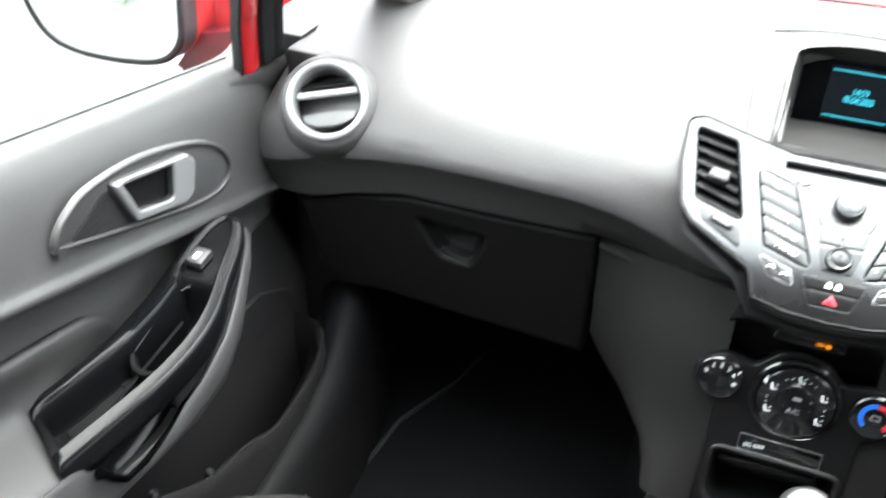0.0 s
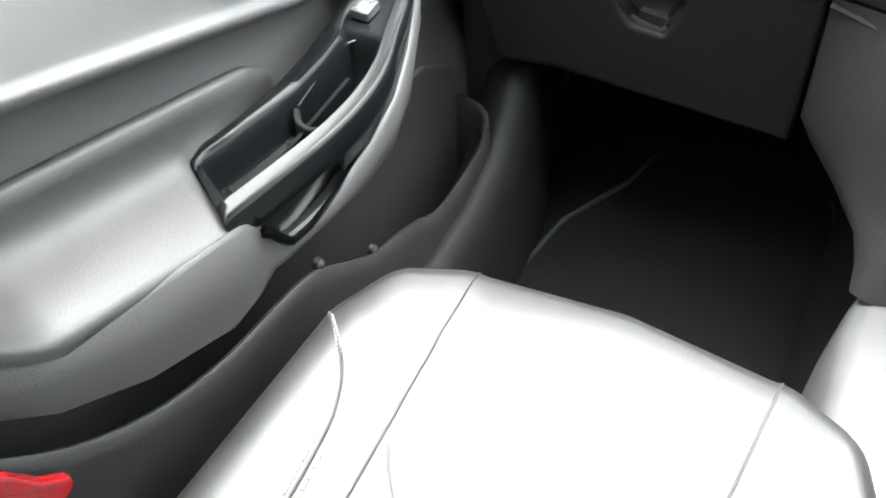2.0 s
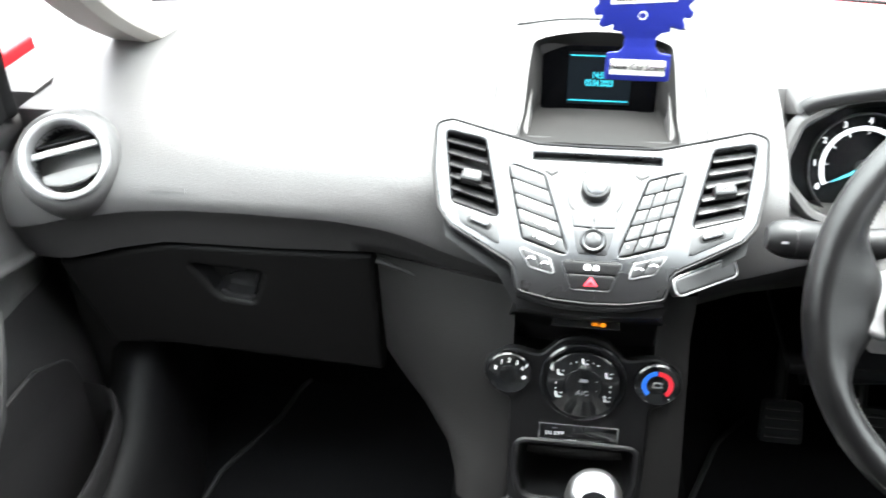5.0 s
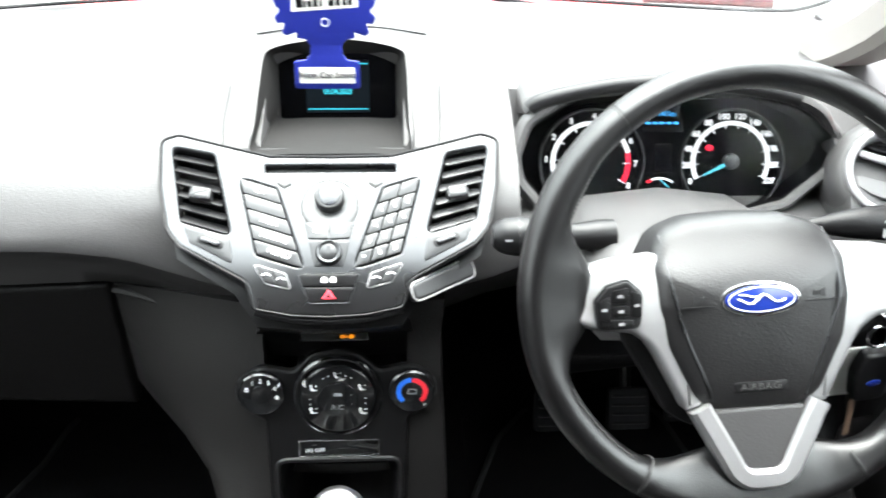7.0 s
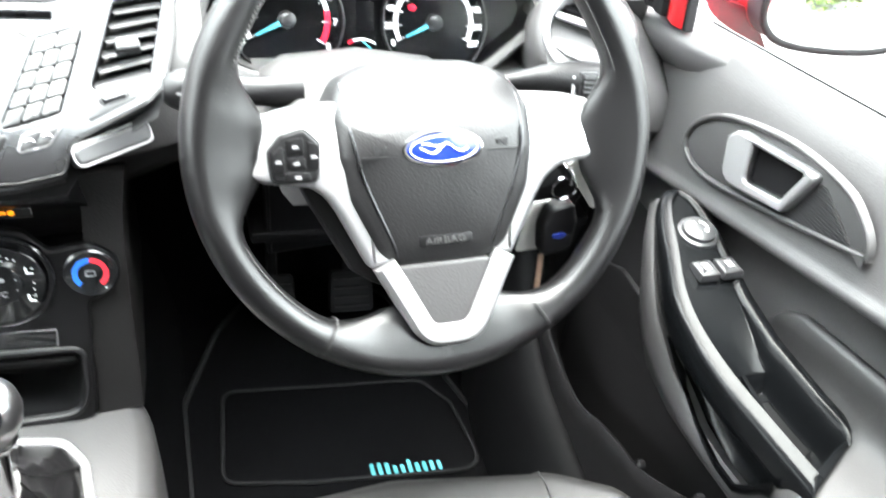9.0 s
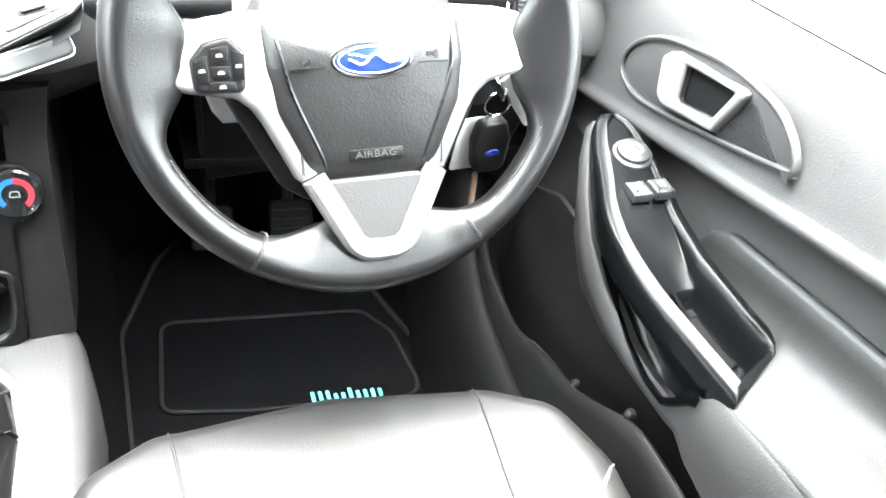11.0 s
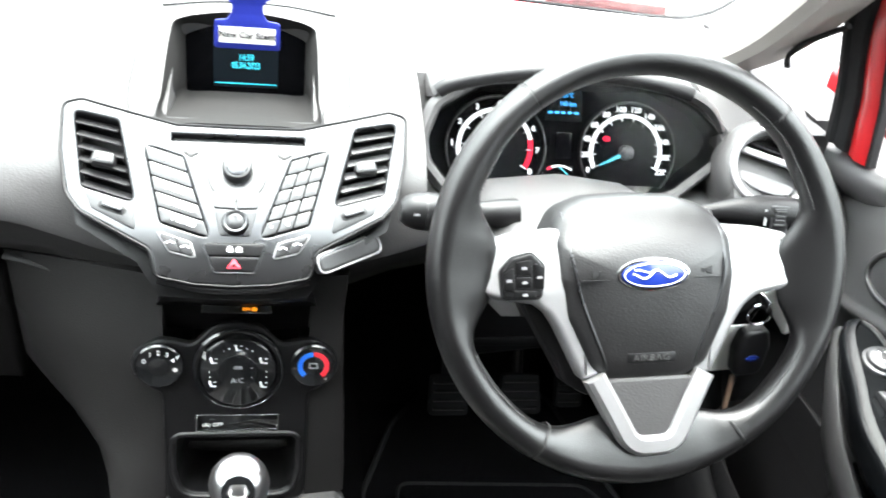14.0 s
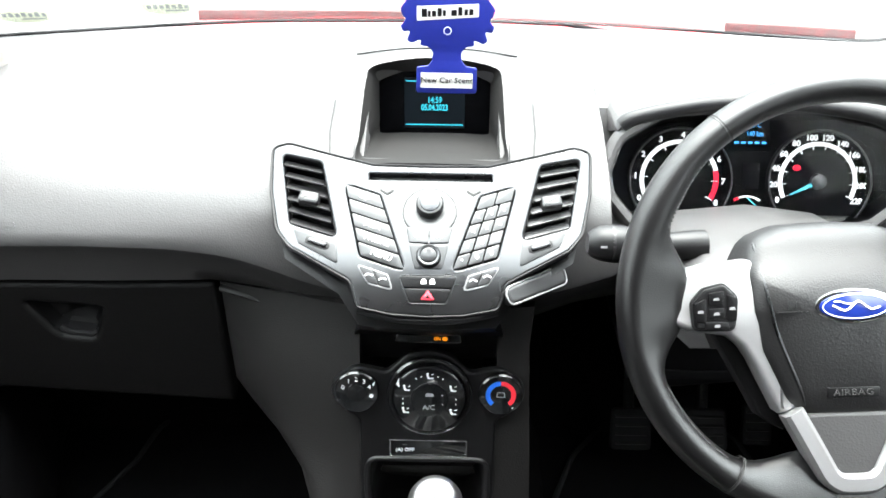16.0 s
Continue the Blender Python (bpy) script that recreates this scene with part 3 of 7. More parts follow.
# a fine joint across the top behind the screen
part("top_joint", tube(smooth_path([(-0.105, 0.30, 0.5905), (-0.05, 0.318, 0.5925), (0.0, 0.322, 0.593), (0.05, 0.318, 0.5925), (0.105, 0.30, 0.5905)]), 0.0012, 6), M_DARK, dash)
for s in (-1, 1):
    part("top_joint", tube([(s * 0.107, 0.02, 0.5655), (s * 0.111, 0.06, 0.5835), (s * 0.113, 0.13, 0.5915)], 0.0009, 6), M_DARK, dash)

# lower half on the passenger's side: the glovebox
glove = frame_of((-0.43, 0.003, 0.40), (1, 0, 0), (0, -0.09, 1))
top_l = [(x + 0.43, edge_z(x) - 0.40 - 0.004) for x in np.linspace(-0.628, -0.2375, 14)]
low_l = [(0.1925, -0.156), (0.05, -0.148), (-0.08, -0.140), (-0.160, -0.147)]
lid = round_poly(top_l + low_l, [0.006] + [0] * 12 + [0.003, 0.006, 0.0, 0.02, 0.008], 3)
latch = round_poly([(-0.031, -0.005), (0.060, -0.011), (0.041, -0.056), (0.036, -0.058), (0.003, -0.054), (-0.006, -0.046)], [0.004, 0.006, 0.008, 0.004, 0.006, 0.006], 4)
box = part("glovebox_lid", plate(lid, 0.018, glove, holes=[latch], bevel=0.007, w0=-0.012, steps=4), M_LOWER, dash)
cup = bmesh.new()
prev = ring(cup, latch, glove, -0.002)
for d, w in ((0.001, -0.010), (0.004, -0.018), (0.009, -0.021)):
    cur = ring(cup, inset(latch, d), glove, w)
    bridge(cup, prev, cur)
    prev = cur
cup.faces.new(prev)
part("latch_recess", cup, M_DARK, box, "dark recessed latch")
part("latch_lip", tube([glove @ Vector(p) for p in ((0.000, -0.049, -0.004), (0.010, -0.054, -0.002), (0.034, -0.058, -0.002), (0.042, -0.053, -0.004))], 0.004, 8), M_DARK, box)
part("airbag_mark", flat_shape(round_poly([(-0.021, -0.0025), (0.021, -0.0025), (0.021, 0.0025), (-0.021, 0.0025)], 0.002), frame_of((-0.452, -0.0300, 0.5105), (1, 0, -0.03), (0, 0.62, 1)), 0.0005), M_DASH, dash)

# lower half on the driver's side
knee = frame_of((0.43, 0.02, 0.40), (1, 0, 0), (0, -0.12, 1))
kn = [(x - 0.43, edge_z(x) - 0.40 - 0.004) for x in np.linspace(0.245, 0.655, 14)]
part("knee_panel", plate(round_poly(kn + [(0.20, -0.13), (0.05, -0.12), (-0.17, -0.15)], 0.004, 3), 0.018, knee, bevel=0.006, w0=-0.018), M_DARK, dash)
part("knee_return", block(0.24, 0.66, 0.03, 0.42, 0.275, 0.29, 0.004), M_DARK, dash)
part("glovebox_bin", block(-0.62, -0.245, 0.03, 0.42, 0.265, 0.385, 0.01), M_BLACK, dash)

# cheeks that run from the dashboard down to the tunnel
for s in (-1, 1):
    rows_ = []
    for k in np.linspace(0, 1, 13):
        z = 0.425 - 0.245 * k
        outer = Vector((lerp([0.18, 0.30, 0.38, 0.425], [0.120, 0.114, 0.112, 0.118], z) if s > 0 else lerp([0.18, 0.215, 0.235, 0.25, 0.28, 0.425], [0.131, 0.138, 0.165, 0.205, 0.233, 0.235], z), 0, z))
        outer.y = lerp([0.18, 0.38, 0.425], [0.16, 0.16, 0.05], z) if s > 0 else lerp([0.18, 0.215, 0.235, 0.25, 0.28, 0.425], [-0.115, -0.085, -0.045, -0.005, 0.012, 0.002], z)
        inner = Vector((0.074, lerp([0.18, 0.342, 0.425], [-0.112, -0.077, -0.045], z), z))
        row = []
        for u in np.linspace(0, 1, 9):
            p = outer.lerp(inner, u)
            if s > 0:
                knee_ = Vector((outer.x - 0.002, inner.y + 0.008, z))
                p = outer.lerp(knee_, min(1, u / 0.6)) if u < 0.6 else knee_.lerp(inner, (u - 0.6) / 0.4)
            bulge = (0.25 if s > 0 else 1.0) * math.sin(math.pi * u) * lerp([0.18, 0.25, 0.36, 0.425], [0.012, 0.018, 0.010, 0.0], z)
            row.append((s * (p.x + bulge * 0.55), p.y - bulge * 0.85, p.z))
        back = [(s * 0.07, 0.20, z), (s * (outer.x - 0.005), outer.y + (0.045 if s > 0 else 0.03), z)]
        rows_.append(row + back)
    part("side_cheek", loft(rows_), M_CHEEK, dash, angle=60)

lip_ = [(0.234, 0.000, 0.420), (0.20, -0.006, 0.4135), (0.17, -0.014, 0.406), (0.145, -0.025, 0.399), (0.125, -0.035, 0.391), (0.088, -0.045, 0.378)]
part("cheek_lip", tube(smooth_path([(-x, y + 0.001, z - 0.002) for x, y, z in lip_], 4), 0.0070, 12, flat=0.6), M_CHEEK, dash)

# ---- round air vents at the ends of the dashboard ----
for s, place in ((-1, (-0.562, -0.028, 0.541)), (1, (0.571, -0.004, 0.553))):
    v = thing("round_air_vent", "round dashboard air vent with a satin silver ring", "air vent", "round air vents")
    out = Vector((-s * 0.24, -0.74, 0.60)).normalized()
    right = Vector((0, 0, 1)).cross(-out).normalized() * -1
    m = frame_of(place, right if right.x > 0 else -right, out.cross(right if right.x > 0 else -right))
    part("collar", lathe([(0.062, -0.050), (0.060, -0.020), (0.055, -0.006), (0.0505, -0.0005), (0.0470, 0.0005), (0.0465, -0.02)], m, 48, caps=False), M_DASH, v)
    part("ring", lathe([(0.0470, -0.010), (0.0470, 0.003), (0.0455, 0.0058), (0.0425, 0.0068), (0.0400, 0.0055), (0.0380, 0.0), (0.0370, -0.014), (0.0370, -0.035)], m, 48, caps=False), M_BRIGHT, v, "satin silver ring")
    part("duct", lathe([(0.0372, -0.010), (0.0368, -0.042), (0.0005, -0.043)], m, 36, caps=False), M_BLACK, v)
    vane = m @ pose(0, 0, 0, 0, 0, -s * 10)
    part("cross_bar", plate(round_poly([(-0.0360, 0.0060), (0.0360, 0.0060), (0.0340, 0.0135), (-0.0340, 0.0135)], 0.0015), 0.0055, vane, bevel=0.0014, w0=-0.008), M_BRIGHT, v, "satin silver cross bar")
    part("vane", turned(plate(round_poly([(-0.0300, -0.010), (0.0300, -0.010), (0.0255, 0.010), (-0.0255, 0.010)], 0.006), 0.0022, Matrix(), bevel=0.0008), vane @ pose(0, 0.0215, -0.014, -62)), M_DARK, v)
    low = round_poly([(-0.0318, -0.0075), (-0.020, -0.0068), (0.0, -0.0060), (0.020, -0.0068), (0.0318, -0.0075), (0.0275, -0.0185), (0.014, -0.0235), (0.0, -0.025), (-0.014, -0.0235), (-0.0275, -0.0185)], 0.004, 3)
    part("vane", turned(plate(low, 0.003, Matrix(), bevel=0.001), vane @ pose(0, -0.006, -0.010, -16)), M_PANELGREY, v)
    part("vane", turned(plate(round_poly([(-0.0220, -0.006), (0.0220, -0.006), (0.0255, 0.006), (-0.0255, 0.006)], 0.004), 0.0022, Matrix(), bevel=0.0008), vane @ pose(0, -0.0310, -0.018, -70)), M_DARK, v)

# ---- centre control panel ----
C1 = frame_of((0, 0, 0.560), (1, 0, 0), (0, 0.831, 0.557))
stack = thing("centre_control_panel", "silver V-shaped audio panel with grey buttons and two vents", "control panel")
half = [(0.0, 0.0115), (0.060, 0.0125), (0.108, 0.0255), (0.150, 0.0375), (0.1675, 0.0320), (0.1640, -0.020), (0.1540, -0.066), (0.1400, -0.084), (0.0770, -0.121), (0.0695, -0.149), (0.035, -0.1565), (0.0, -0.1585)]
radii = [0, 0.01, 0.015, 0.012, 0.010, 0.03, 0.03, 0.02, 0.012, 0.008, 0.02, 0]
outline = round_poly(mirrored(half), radii + radii[-2:0:-1], 4)
vent_r = [(0.1145, 0.0145), (0.1560, 0.0235), (0.1410, -0.0575), (0.0930, -0.0730)]
holes = []
for s in (-1, 1):
    holes.append(round_poly([(s * x, y) for x, y in vent_r], 0.005, 4))
slot = round_poly([(-0.0635, -0.0048), (0.0635, -0.0048), (0.0635, 0.0018), (-0.0635, 0.0018)], 0.0005, 1)
left_block = [(-0.0880, -0.0115), (-0.0515, -0.0240), (-0.0232, -0.1085), (-0.0680, -0.0930)]
right_block = [(-x, y) for x, y in left_block]
holes += [slot, round_poly(left_block, 0.005, 3), round_poly(right_block, 0.005, 3)]
part("fascia", plate(outline, 0.009, C1, holes=holes, bevel=0.003, w0=-0.009, steps=3), M_SILVER, stack)
outer_rim = [C1 @ Vector((p[0], p[1], -0.001)) for p in outline]
part("edge_gap", tube(outer_rim, 0.0016, 6, loop=True), M_DARK, stack, "dark shadow joint")

# body under the panel
prof = [(0.034, 0.572, 0.162), (-0.020, 0.536, 0.160), (-0.068, 0.503, 0.146), (-0.100, 0.482, 0.090), (-0.127, 0.462, 0.069), (-0.124, 0.455, 0.068), (-0.090, 0.430, 0.074), (-0.070, 0.412, 0.080), (-0.064, 0.395, 0.082), (-0.060, 0.375, 0.082)]
bm = bmesh.new()
loft([[(-h, y, z), (-h * 0.5, y - 0.003, z - 0.001), (0, y - 0.004, z - 0.0015), (h * 0.5, y - 0.003, z - 0.001), (h, y, z), (h, 0.12, 0.40 + 0.3 * (z - 0.40)), (-h, 0.12, 0.40 + 0.3 * (z - 0.40))] for y, z, h in prof], bm=bm)
part("stack_body", turned(bm, Matrix.Translation((0, 0.0045, -0.0075))), M_DARK, stack, angle=50)
part("lower_lip", tube(smooth_path([C1 @ Vector(p) for p in ((-0.069, -0.150, -0.006), (-0.035, -0.1585, -0.006), (0, -0.1605, -0.006), (0.035, -0.1585, -0.006), (0.069, -0.150, -0.006))]), 0.0035, 8), M_BLACK, stack)


def key(outline, name, mat, parent, h=0.0028, w=-0.0045, bevel=0.0009, label=""):
    return part(name, plate(outline, h, C1, bevel=bevel, w0=w), mat, parent, label)


def quad_point(q, u, v):
    a, b, c, d = (Vector(p) for p in q)
    return tuple((a.lerp(b, u)).lerp(d.lerp(c, u), v))


for q, back_name in ((left_block, "button_bed"), (right_block, "button_bed")):
    key(round_poly([(x * 1.0, y) for x, y in q], 0.005, 3), back_name, M_BLACK, stack, 0.002, -0.0085)
key(round_poly([(-0.066, -0.007), (0.066, -0.007), (0.066, 0.004), (-0.066, 0.004)], 0.001, 1), "slot_throat", M_BLACK, stack, 0.002, -0.0095)
words = ["CD", "", "AUX", "PHONE", "MENU"]
for i in range(5):
    v0, v1 = i / 5 + 0.006, (i + 1) / 5 - 0.006
    q = [quad_point(left_block, 0.012, v0), quad_point(left_block, 0.988, v0), quad_point(left_block, 0.988, v1), quad_point(left_block, 0.012, v1)]
    k = key(round_poly(q, 0.0015, 2), "button", M_KEY, stack, 0.0075, -0.0065)
    if words[i]:
        c = quad_point(left_block, 0.52, (v0 + v1) / 2)
        lettering("button_word", words[i], 0.0082, C1 @ pose(c[0], c[1], 0.0011, 0, 0, -13 - 4 * i / 2), M_WHITE, k)
labels = [["", "", ""], ["1", "2", "3"], ["4", "5", "6"], ["7", "8", "9"], ["*", "0", "#"]]
for i in range(5):
    for j in range(3):
        if i == 0 and j == 0:
            continue
        u0, u1 = (j / 3 + 0.012, (j + 1) / 3 - 0.012)
        if i == 0:
            u0, u1 = (0.02, 0.49) if j == 1 else (0.51, 0.98)
        v0, v1 = i / 5 + 0.006, (i + 1) / 5 - 0.006
        rb = [right_block[1], right_block[0], right_block[3], right_block[2]]
        q = [quad_point(rb, u0, v0), quad_point(rb, u1, v0), quad_point(rb, u1, v1), quad_point(rb, u0, v1)]
        k = key(round_poly(q, 0.0015, 2), "button", M_KEY, stack, 0.0075, -0.0065)
        c = quad_point(rb, (u0 + u1) / 2, (v0 + v1) / 2)
        if labels[i][j]:
            lettering("button_word", labels[i][j], 0.0072, C1 @ pose(c[0], c[1], 0.0011, 0, 0, 14), M_WHITE, k)

# rotary knob, skip keys, joystick
part("dish_joint", tube([C1 @ Vector((*p, 0.0002)) for p in circle(0, -0.0425, 0.0272, 40)], 0.0007, 6, loop=True), M_BLACK, stack)
part("knob_dish", lathe([(0.0268, 0.0), (0.0266, 0.0008), (0.0255, 0.0010), (0.018, 0.0004), (0.001, 0.0002)], C1 @ pose(0, -0.0425, 0), 40), M_KEY, stack)
part("rotary_knob", lathe([(0.0140, 0.0), (0.0138, 0.0075), (0.0125, 0.0092), (0.0105, 0.0096), (0.0095, 0.0085), (0.001, 0.0082)], C1 @ pose(0, -0.0365, 0.0008), 36), M_KEY, stack)
part("knob_cap", lathe([(0.0104, 0.0), (0.0098, 0.0022), (0.007, 0.003), (0.001, 0.0033)], C1 @ pose(0, -0.0365, 0.0088), 32), M_SILVER, stack)
for s in (-1, 1):
    q = round_poly([(s * 0.0006, -0.0632), (s * 0.0236, -0.0600), (s * 0.0198, -0.0775), (s * 0.0006, -0.0785)], 0.0015, 2)
    k = key(q, "skip_button", M_KEY, stack, 0.0022, -0.0008)
    for o in (-0.003, 0.0015):
        tri = [(s * (0.0105 + o), -0.0675), (s * (0.0105 + o), -0.0725), (s * (0.0140 + o), -0.0700)]
        part("skip_mark", flat_shape(tri, C1, 0.0003, 0.0013), M_WHITE, k)
    part("eject_mark", flat_shape([(s * 0.0375, -0.0190), (s * 0.0440, -0.0235), (s * 0.0520, -0.0185), (s * 0.0515, -0.0165), (s * 0.0440, -0.0205), (s * 0.0380, -0.0165)], C1, 0.0010, 0.0), M_DARK, stack)
key(round_poly([(-0.0200, -0.0790), (0.0200, -0.0790), (0.0135, -0.1065), (-0.0135, -0.1065)], 0.003, 3), "joystick_bed", M_KEY, stack, 0.0016, -0.0008)
part("joystick_ring", lathe([(0.0125, 0.0), (0.0122, 0.0040), (0.0108, 0.0055), (0.0088, 0.0050), (0.0082, 0.0020)], C1 @ pose(0, -0.0930, 0.0006), 32), M_SILVER, stack)
part("joystick", lathe([(0.0082, 0.0), (0.0080, 0.0050), (0.006, 0.0062), (0.001, 0.0060)], C1 @ pose(0, -0.0930, 0.0006), 28), M_KEY, stack)
# lock and hazard keys in a chrome surround
trap = [(-0.0310, -0.1130), (0.0310, -0.1130), (0.0190, -0.1450), (-0.0190, -0.1450)]
part("surround", plate(round_poly(trap, 0.005, 3), 0.0014, C1, holes=[round_poly([(-0.0290, -0.1140), (0.0290, -0.1140), (0.0180, -0.1438), (-0.0180, -0.1438)], 0.004, 3)], bevel=0.0006, w0=-0.0003), M_SILVER, stack)
lock = key(round_poly([(-0.0285, -0.1143), (0.0285, -0.1143), (0.0236, -0.1272), (-0.0236, -0.1272)], 0.003, 3), "lock_button", M_DARK, stack, 0.0026, -0.0008)
hazard = key(round_poly([(-0.0234, -0.1282), (0.0234, -0.1282), (0.0178, -0.1435), (-0.0178, -0.1435)], 0.003, 3), "hazard_button", M_DARK, stack, 0.0026, -0.0008)
for s in (-1, 1):
    part("padlock", plate(round_poly([(s * 0.0042 - 0.0028, -0.1235), (s * 0.0042 + 0.0028, -0.1235), (s * 0.0042 + 0.0028, -0.1198), (s * 0.0042 - 0.0028, -0.1198)], 0.0005, 1), 0.0004, C1, bevel=0.0001, w0=0.0018), M_WHITE, lock)
    part("padlock", plate(arc_band(s * 0.0042, -0.1198, 0.0013, 0.0023, 0, 180, 8), 0.0004, C1, bevel=0.0001, w0=0.0018), M_WHITE, lock)
part("warning_triangle", plate(round_poly([(-0.0070, -0.1405), (0.0070, -0.1405), (0.0, -0.1300)], 0.0008, 2), 0.0006, C1, bevel=0.0002, w0=0.0018), M_REDDIAL, hazard)
part("triangle_core", plate(round_poly([(-0.0026, -0.1388), (0.0026, -0.1388), (0.0, -0.1347)], 0.0004, 2), 0.0008, C1, bevel=0.0001, w0=0.0018), M_DARK, hazard)
for s in (-1, 1):
    bed = [(s * 0.0725, -0.1015), (s * 0.0395, -0.1130), (s * 0.0335, -0.1310), (s * 0.0590, -0.1240)]
    bed = round_poly(bed, [0.003, 0.004, 0.004, 0.007], 4)
    bz = part("pair_surround", plate(bed, 0.0018, C1, holes=[inset(bed, 0.0014)], bevel=0.0006, w0=-0.0004), M_BRIGHT, stack, "thin bright rim")
    part("pair_bed", plate(inset(bed, 0.0016), 0.0010, C1, bevel=0.0003, w0=-0.0004), M_BLACK, bz)
    quad = [(s * 0.0700, -0.1037), (s * 0.0405, -0.1142), (s * 0.0360, -0.1290), (s * 0.0592, -0.1225)]
    for u0, u1 in ((0.0, 0.48), (0.52, 1.0)):
        q = [quad_point(quad, u0, 0.0), quad_point(quad, u1, 0.0), quad_point(quad, u1, 1.0), quad_point(quad, u0, 1.0)]
        k = part("phone_button", plate(round_poly(q, 0.0022, 3), 0.0026, C1, bevel=0.0008, w0=-0.0002), M_KEY, bz)
        c = quad_point(quad, (u0 + u1) / 2, 0.5)
        part("phone_mark", plate(arc_band(c[0], c[1] - 0.0028, 0.0036, 0.0050, 30, 150, 8), 0.0004, C1, bevel=0.0001, w0=0.0023), M_WHITE, k)

# the two vents of the panel
for s in (-1, 1):
    q = [(s * x, y) for x, y in vent_r]
    duct = bmesh.new()
    prev = ring(duct, round_poly(q, 0.005, 4), C1, -0.004)
    for d, w in ((0.0, -0.016), (0.002, -0.045)):
        cur = ring(duct, inset(round_poly(q, 0.005, 4), d), C1, w)
        bridge(duct, prev, cur)
        prev = cur
    duct.faces.new(prev)
    vent = part("vent_duct", duct, M_BLACK, stack, "black vent opening")
    for i in range(6):
        v = (i + 0.55) / 6
        a, b = quad_point(q, 0.01, v), quad_point(q, 0.99, v)
        c = ((a[0] + b[0]) / 2, (a[1] + b[1]) / 2)
        ang = math.degrees(math.atan2(b[1] - a[1], b[0] - a[0]))
        L = (Vector(a) - Vector(b)).length / 2
        if s < 0:
            ang += 180
        m = C1 @ pose(c[0], c[1], -0.007, 0, 0, ang) @ pose(0, 0, 0, -38 if s < 0 else -34)
        # the left vent's slats take a darker plastic in place of shade
        part("slat", plate(round_poly([(-L, -0.0062), (L, -0.0062), (L, 0.0062), (-L, 0.0062)], 0.001, 1), 0.0016, m, bevel=0.0005), M_KEY if s > 0 else M_DARK, vent)
    c = quad_point(q, 0.48, 0.56)
    m = C1 @ pose(c[0], c[1], -0.008, 0, 0, s * 9)
    part("slider", plate(round_poly([(-0.011, -0.0065), (0.011, -0.0065), (0.010, 0.0065), (-0.010, 0.0065)], 0.003, 3), 0.012, m, bevel=0.003), M_KEY, vent)
    wheel_q = [(s * 0.0935, -0.0755), (s * 0.1385, -0.0615), (s * 0.1305, -0.0800), (s * 0.0895, -0.1030)]
    pl = part("vent_wheel_plate", plate(round_poly(wheel_q, 0.003, 3), 0.0012, C1, bevel=0.0005), M_KEY, stack)
    m = C1 @ pose(s * 0.1115, -0.0800, 0.0, 0, 0, s * 20)
    part("thumb_well", plate(round_poly([(-0.013, -0.0045), (0.013, -0.0045), (0.013, 0.0045), (-0.013, 0.0045)], 0.0044, 4), 0.0016, m, bevel=0.0004), M_DARK, pl)
    part("thumb_wheel", plate(round_poly([(-0.010, -0.0028), (0.010, -0.0028), (0.010, 0.0028), (-0.010, 0.0028)], 0.0027, 4), 0.0042, m, bevel=0.0018), M_SILVER, pl)

# the panel's lower part bends back and slides up to fit the camera's view
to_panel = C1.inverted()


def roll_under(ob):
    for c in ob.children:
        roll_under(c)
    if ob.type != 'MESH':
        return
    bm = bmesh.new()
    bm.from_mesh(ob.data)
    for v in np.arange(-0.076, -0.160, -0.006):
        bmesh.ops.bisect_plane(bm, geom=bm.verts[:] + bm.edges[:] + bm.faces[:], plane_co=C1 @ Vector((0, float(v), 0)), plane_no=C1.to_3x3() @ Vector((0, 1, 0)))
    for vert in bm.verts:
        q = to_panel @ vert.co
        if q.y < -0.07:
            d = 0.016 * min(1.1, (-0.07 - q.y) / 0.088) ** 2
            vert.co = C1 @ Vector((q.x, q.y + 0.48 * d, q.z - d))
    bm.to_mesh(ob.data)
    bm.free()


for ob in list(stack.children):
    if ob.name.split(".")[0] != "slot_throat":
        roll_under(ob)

# chrome-edged start key panel beside the wheel
tabm = frame_of((0.109, -0.0865, 0.4835), (0.80, 0.58, 0.02), (-0.40, 0.50, 0.77))
tab = thing("side_trim_tab", "dark rounded trim tab with a chrome edge", "trim")
part("tab_body", plate(round_poly([(-0.038, -0.0085), (0.036, -0.0095), (0.038, 0.0095), (-0.036, 0.0085)], 0.008, 4), 0.012, tabm, bevel=0.003, w0=-0.012), M_KEY, tab)
part("tab_edge", tube([tabm @ Vector((p[0], p[1], -0.001)) for p in round_poly([(-0.0385, -0.009), (0.0365, -0.010), (0.0385, 0.010), (-0.0365, 0.009)], 0.008, 4)], 0.0009, 6, loop=True), M_BRIGHT, tab)

# ---- display in its hood ----
disp = thing("centre_display", "recessed monochrome display under a hood darkened inside for shade", "display")
low, high = Vector((0, 0.014, 0.5685)), Vector((0, 0.160, 0.628))
C3 = frame_of((0, 0.172, 0.574), (1, 0, 0), (0, 0.20, 1))
rim = [Vector((x, 0, 0)) + low.lerp(high, v) for x, v in ((-0.078, 0), (-0.0785, 0.25), (-0.078, 0.55), (-0.077, 0.80), (-0.072, 0.94), (-0.04, 1.02), (0, 1.05), (0.04, 1.02), (0.072, 0.94), (0.077, 0.80), (0.078, 0.55), (0.0785, 0.25), (0.078, 0), (0.04, -0.005), (0, -0.005), (-0.04, -0.005))]
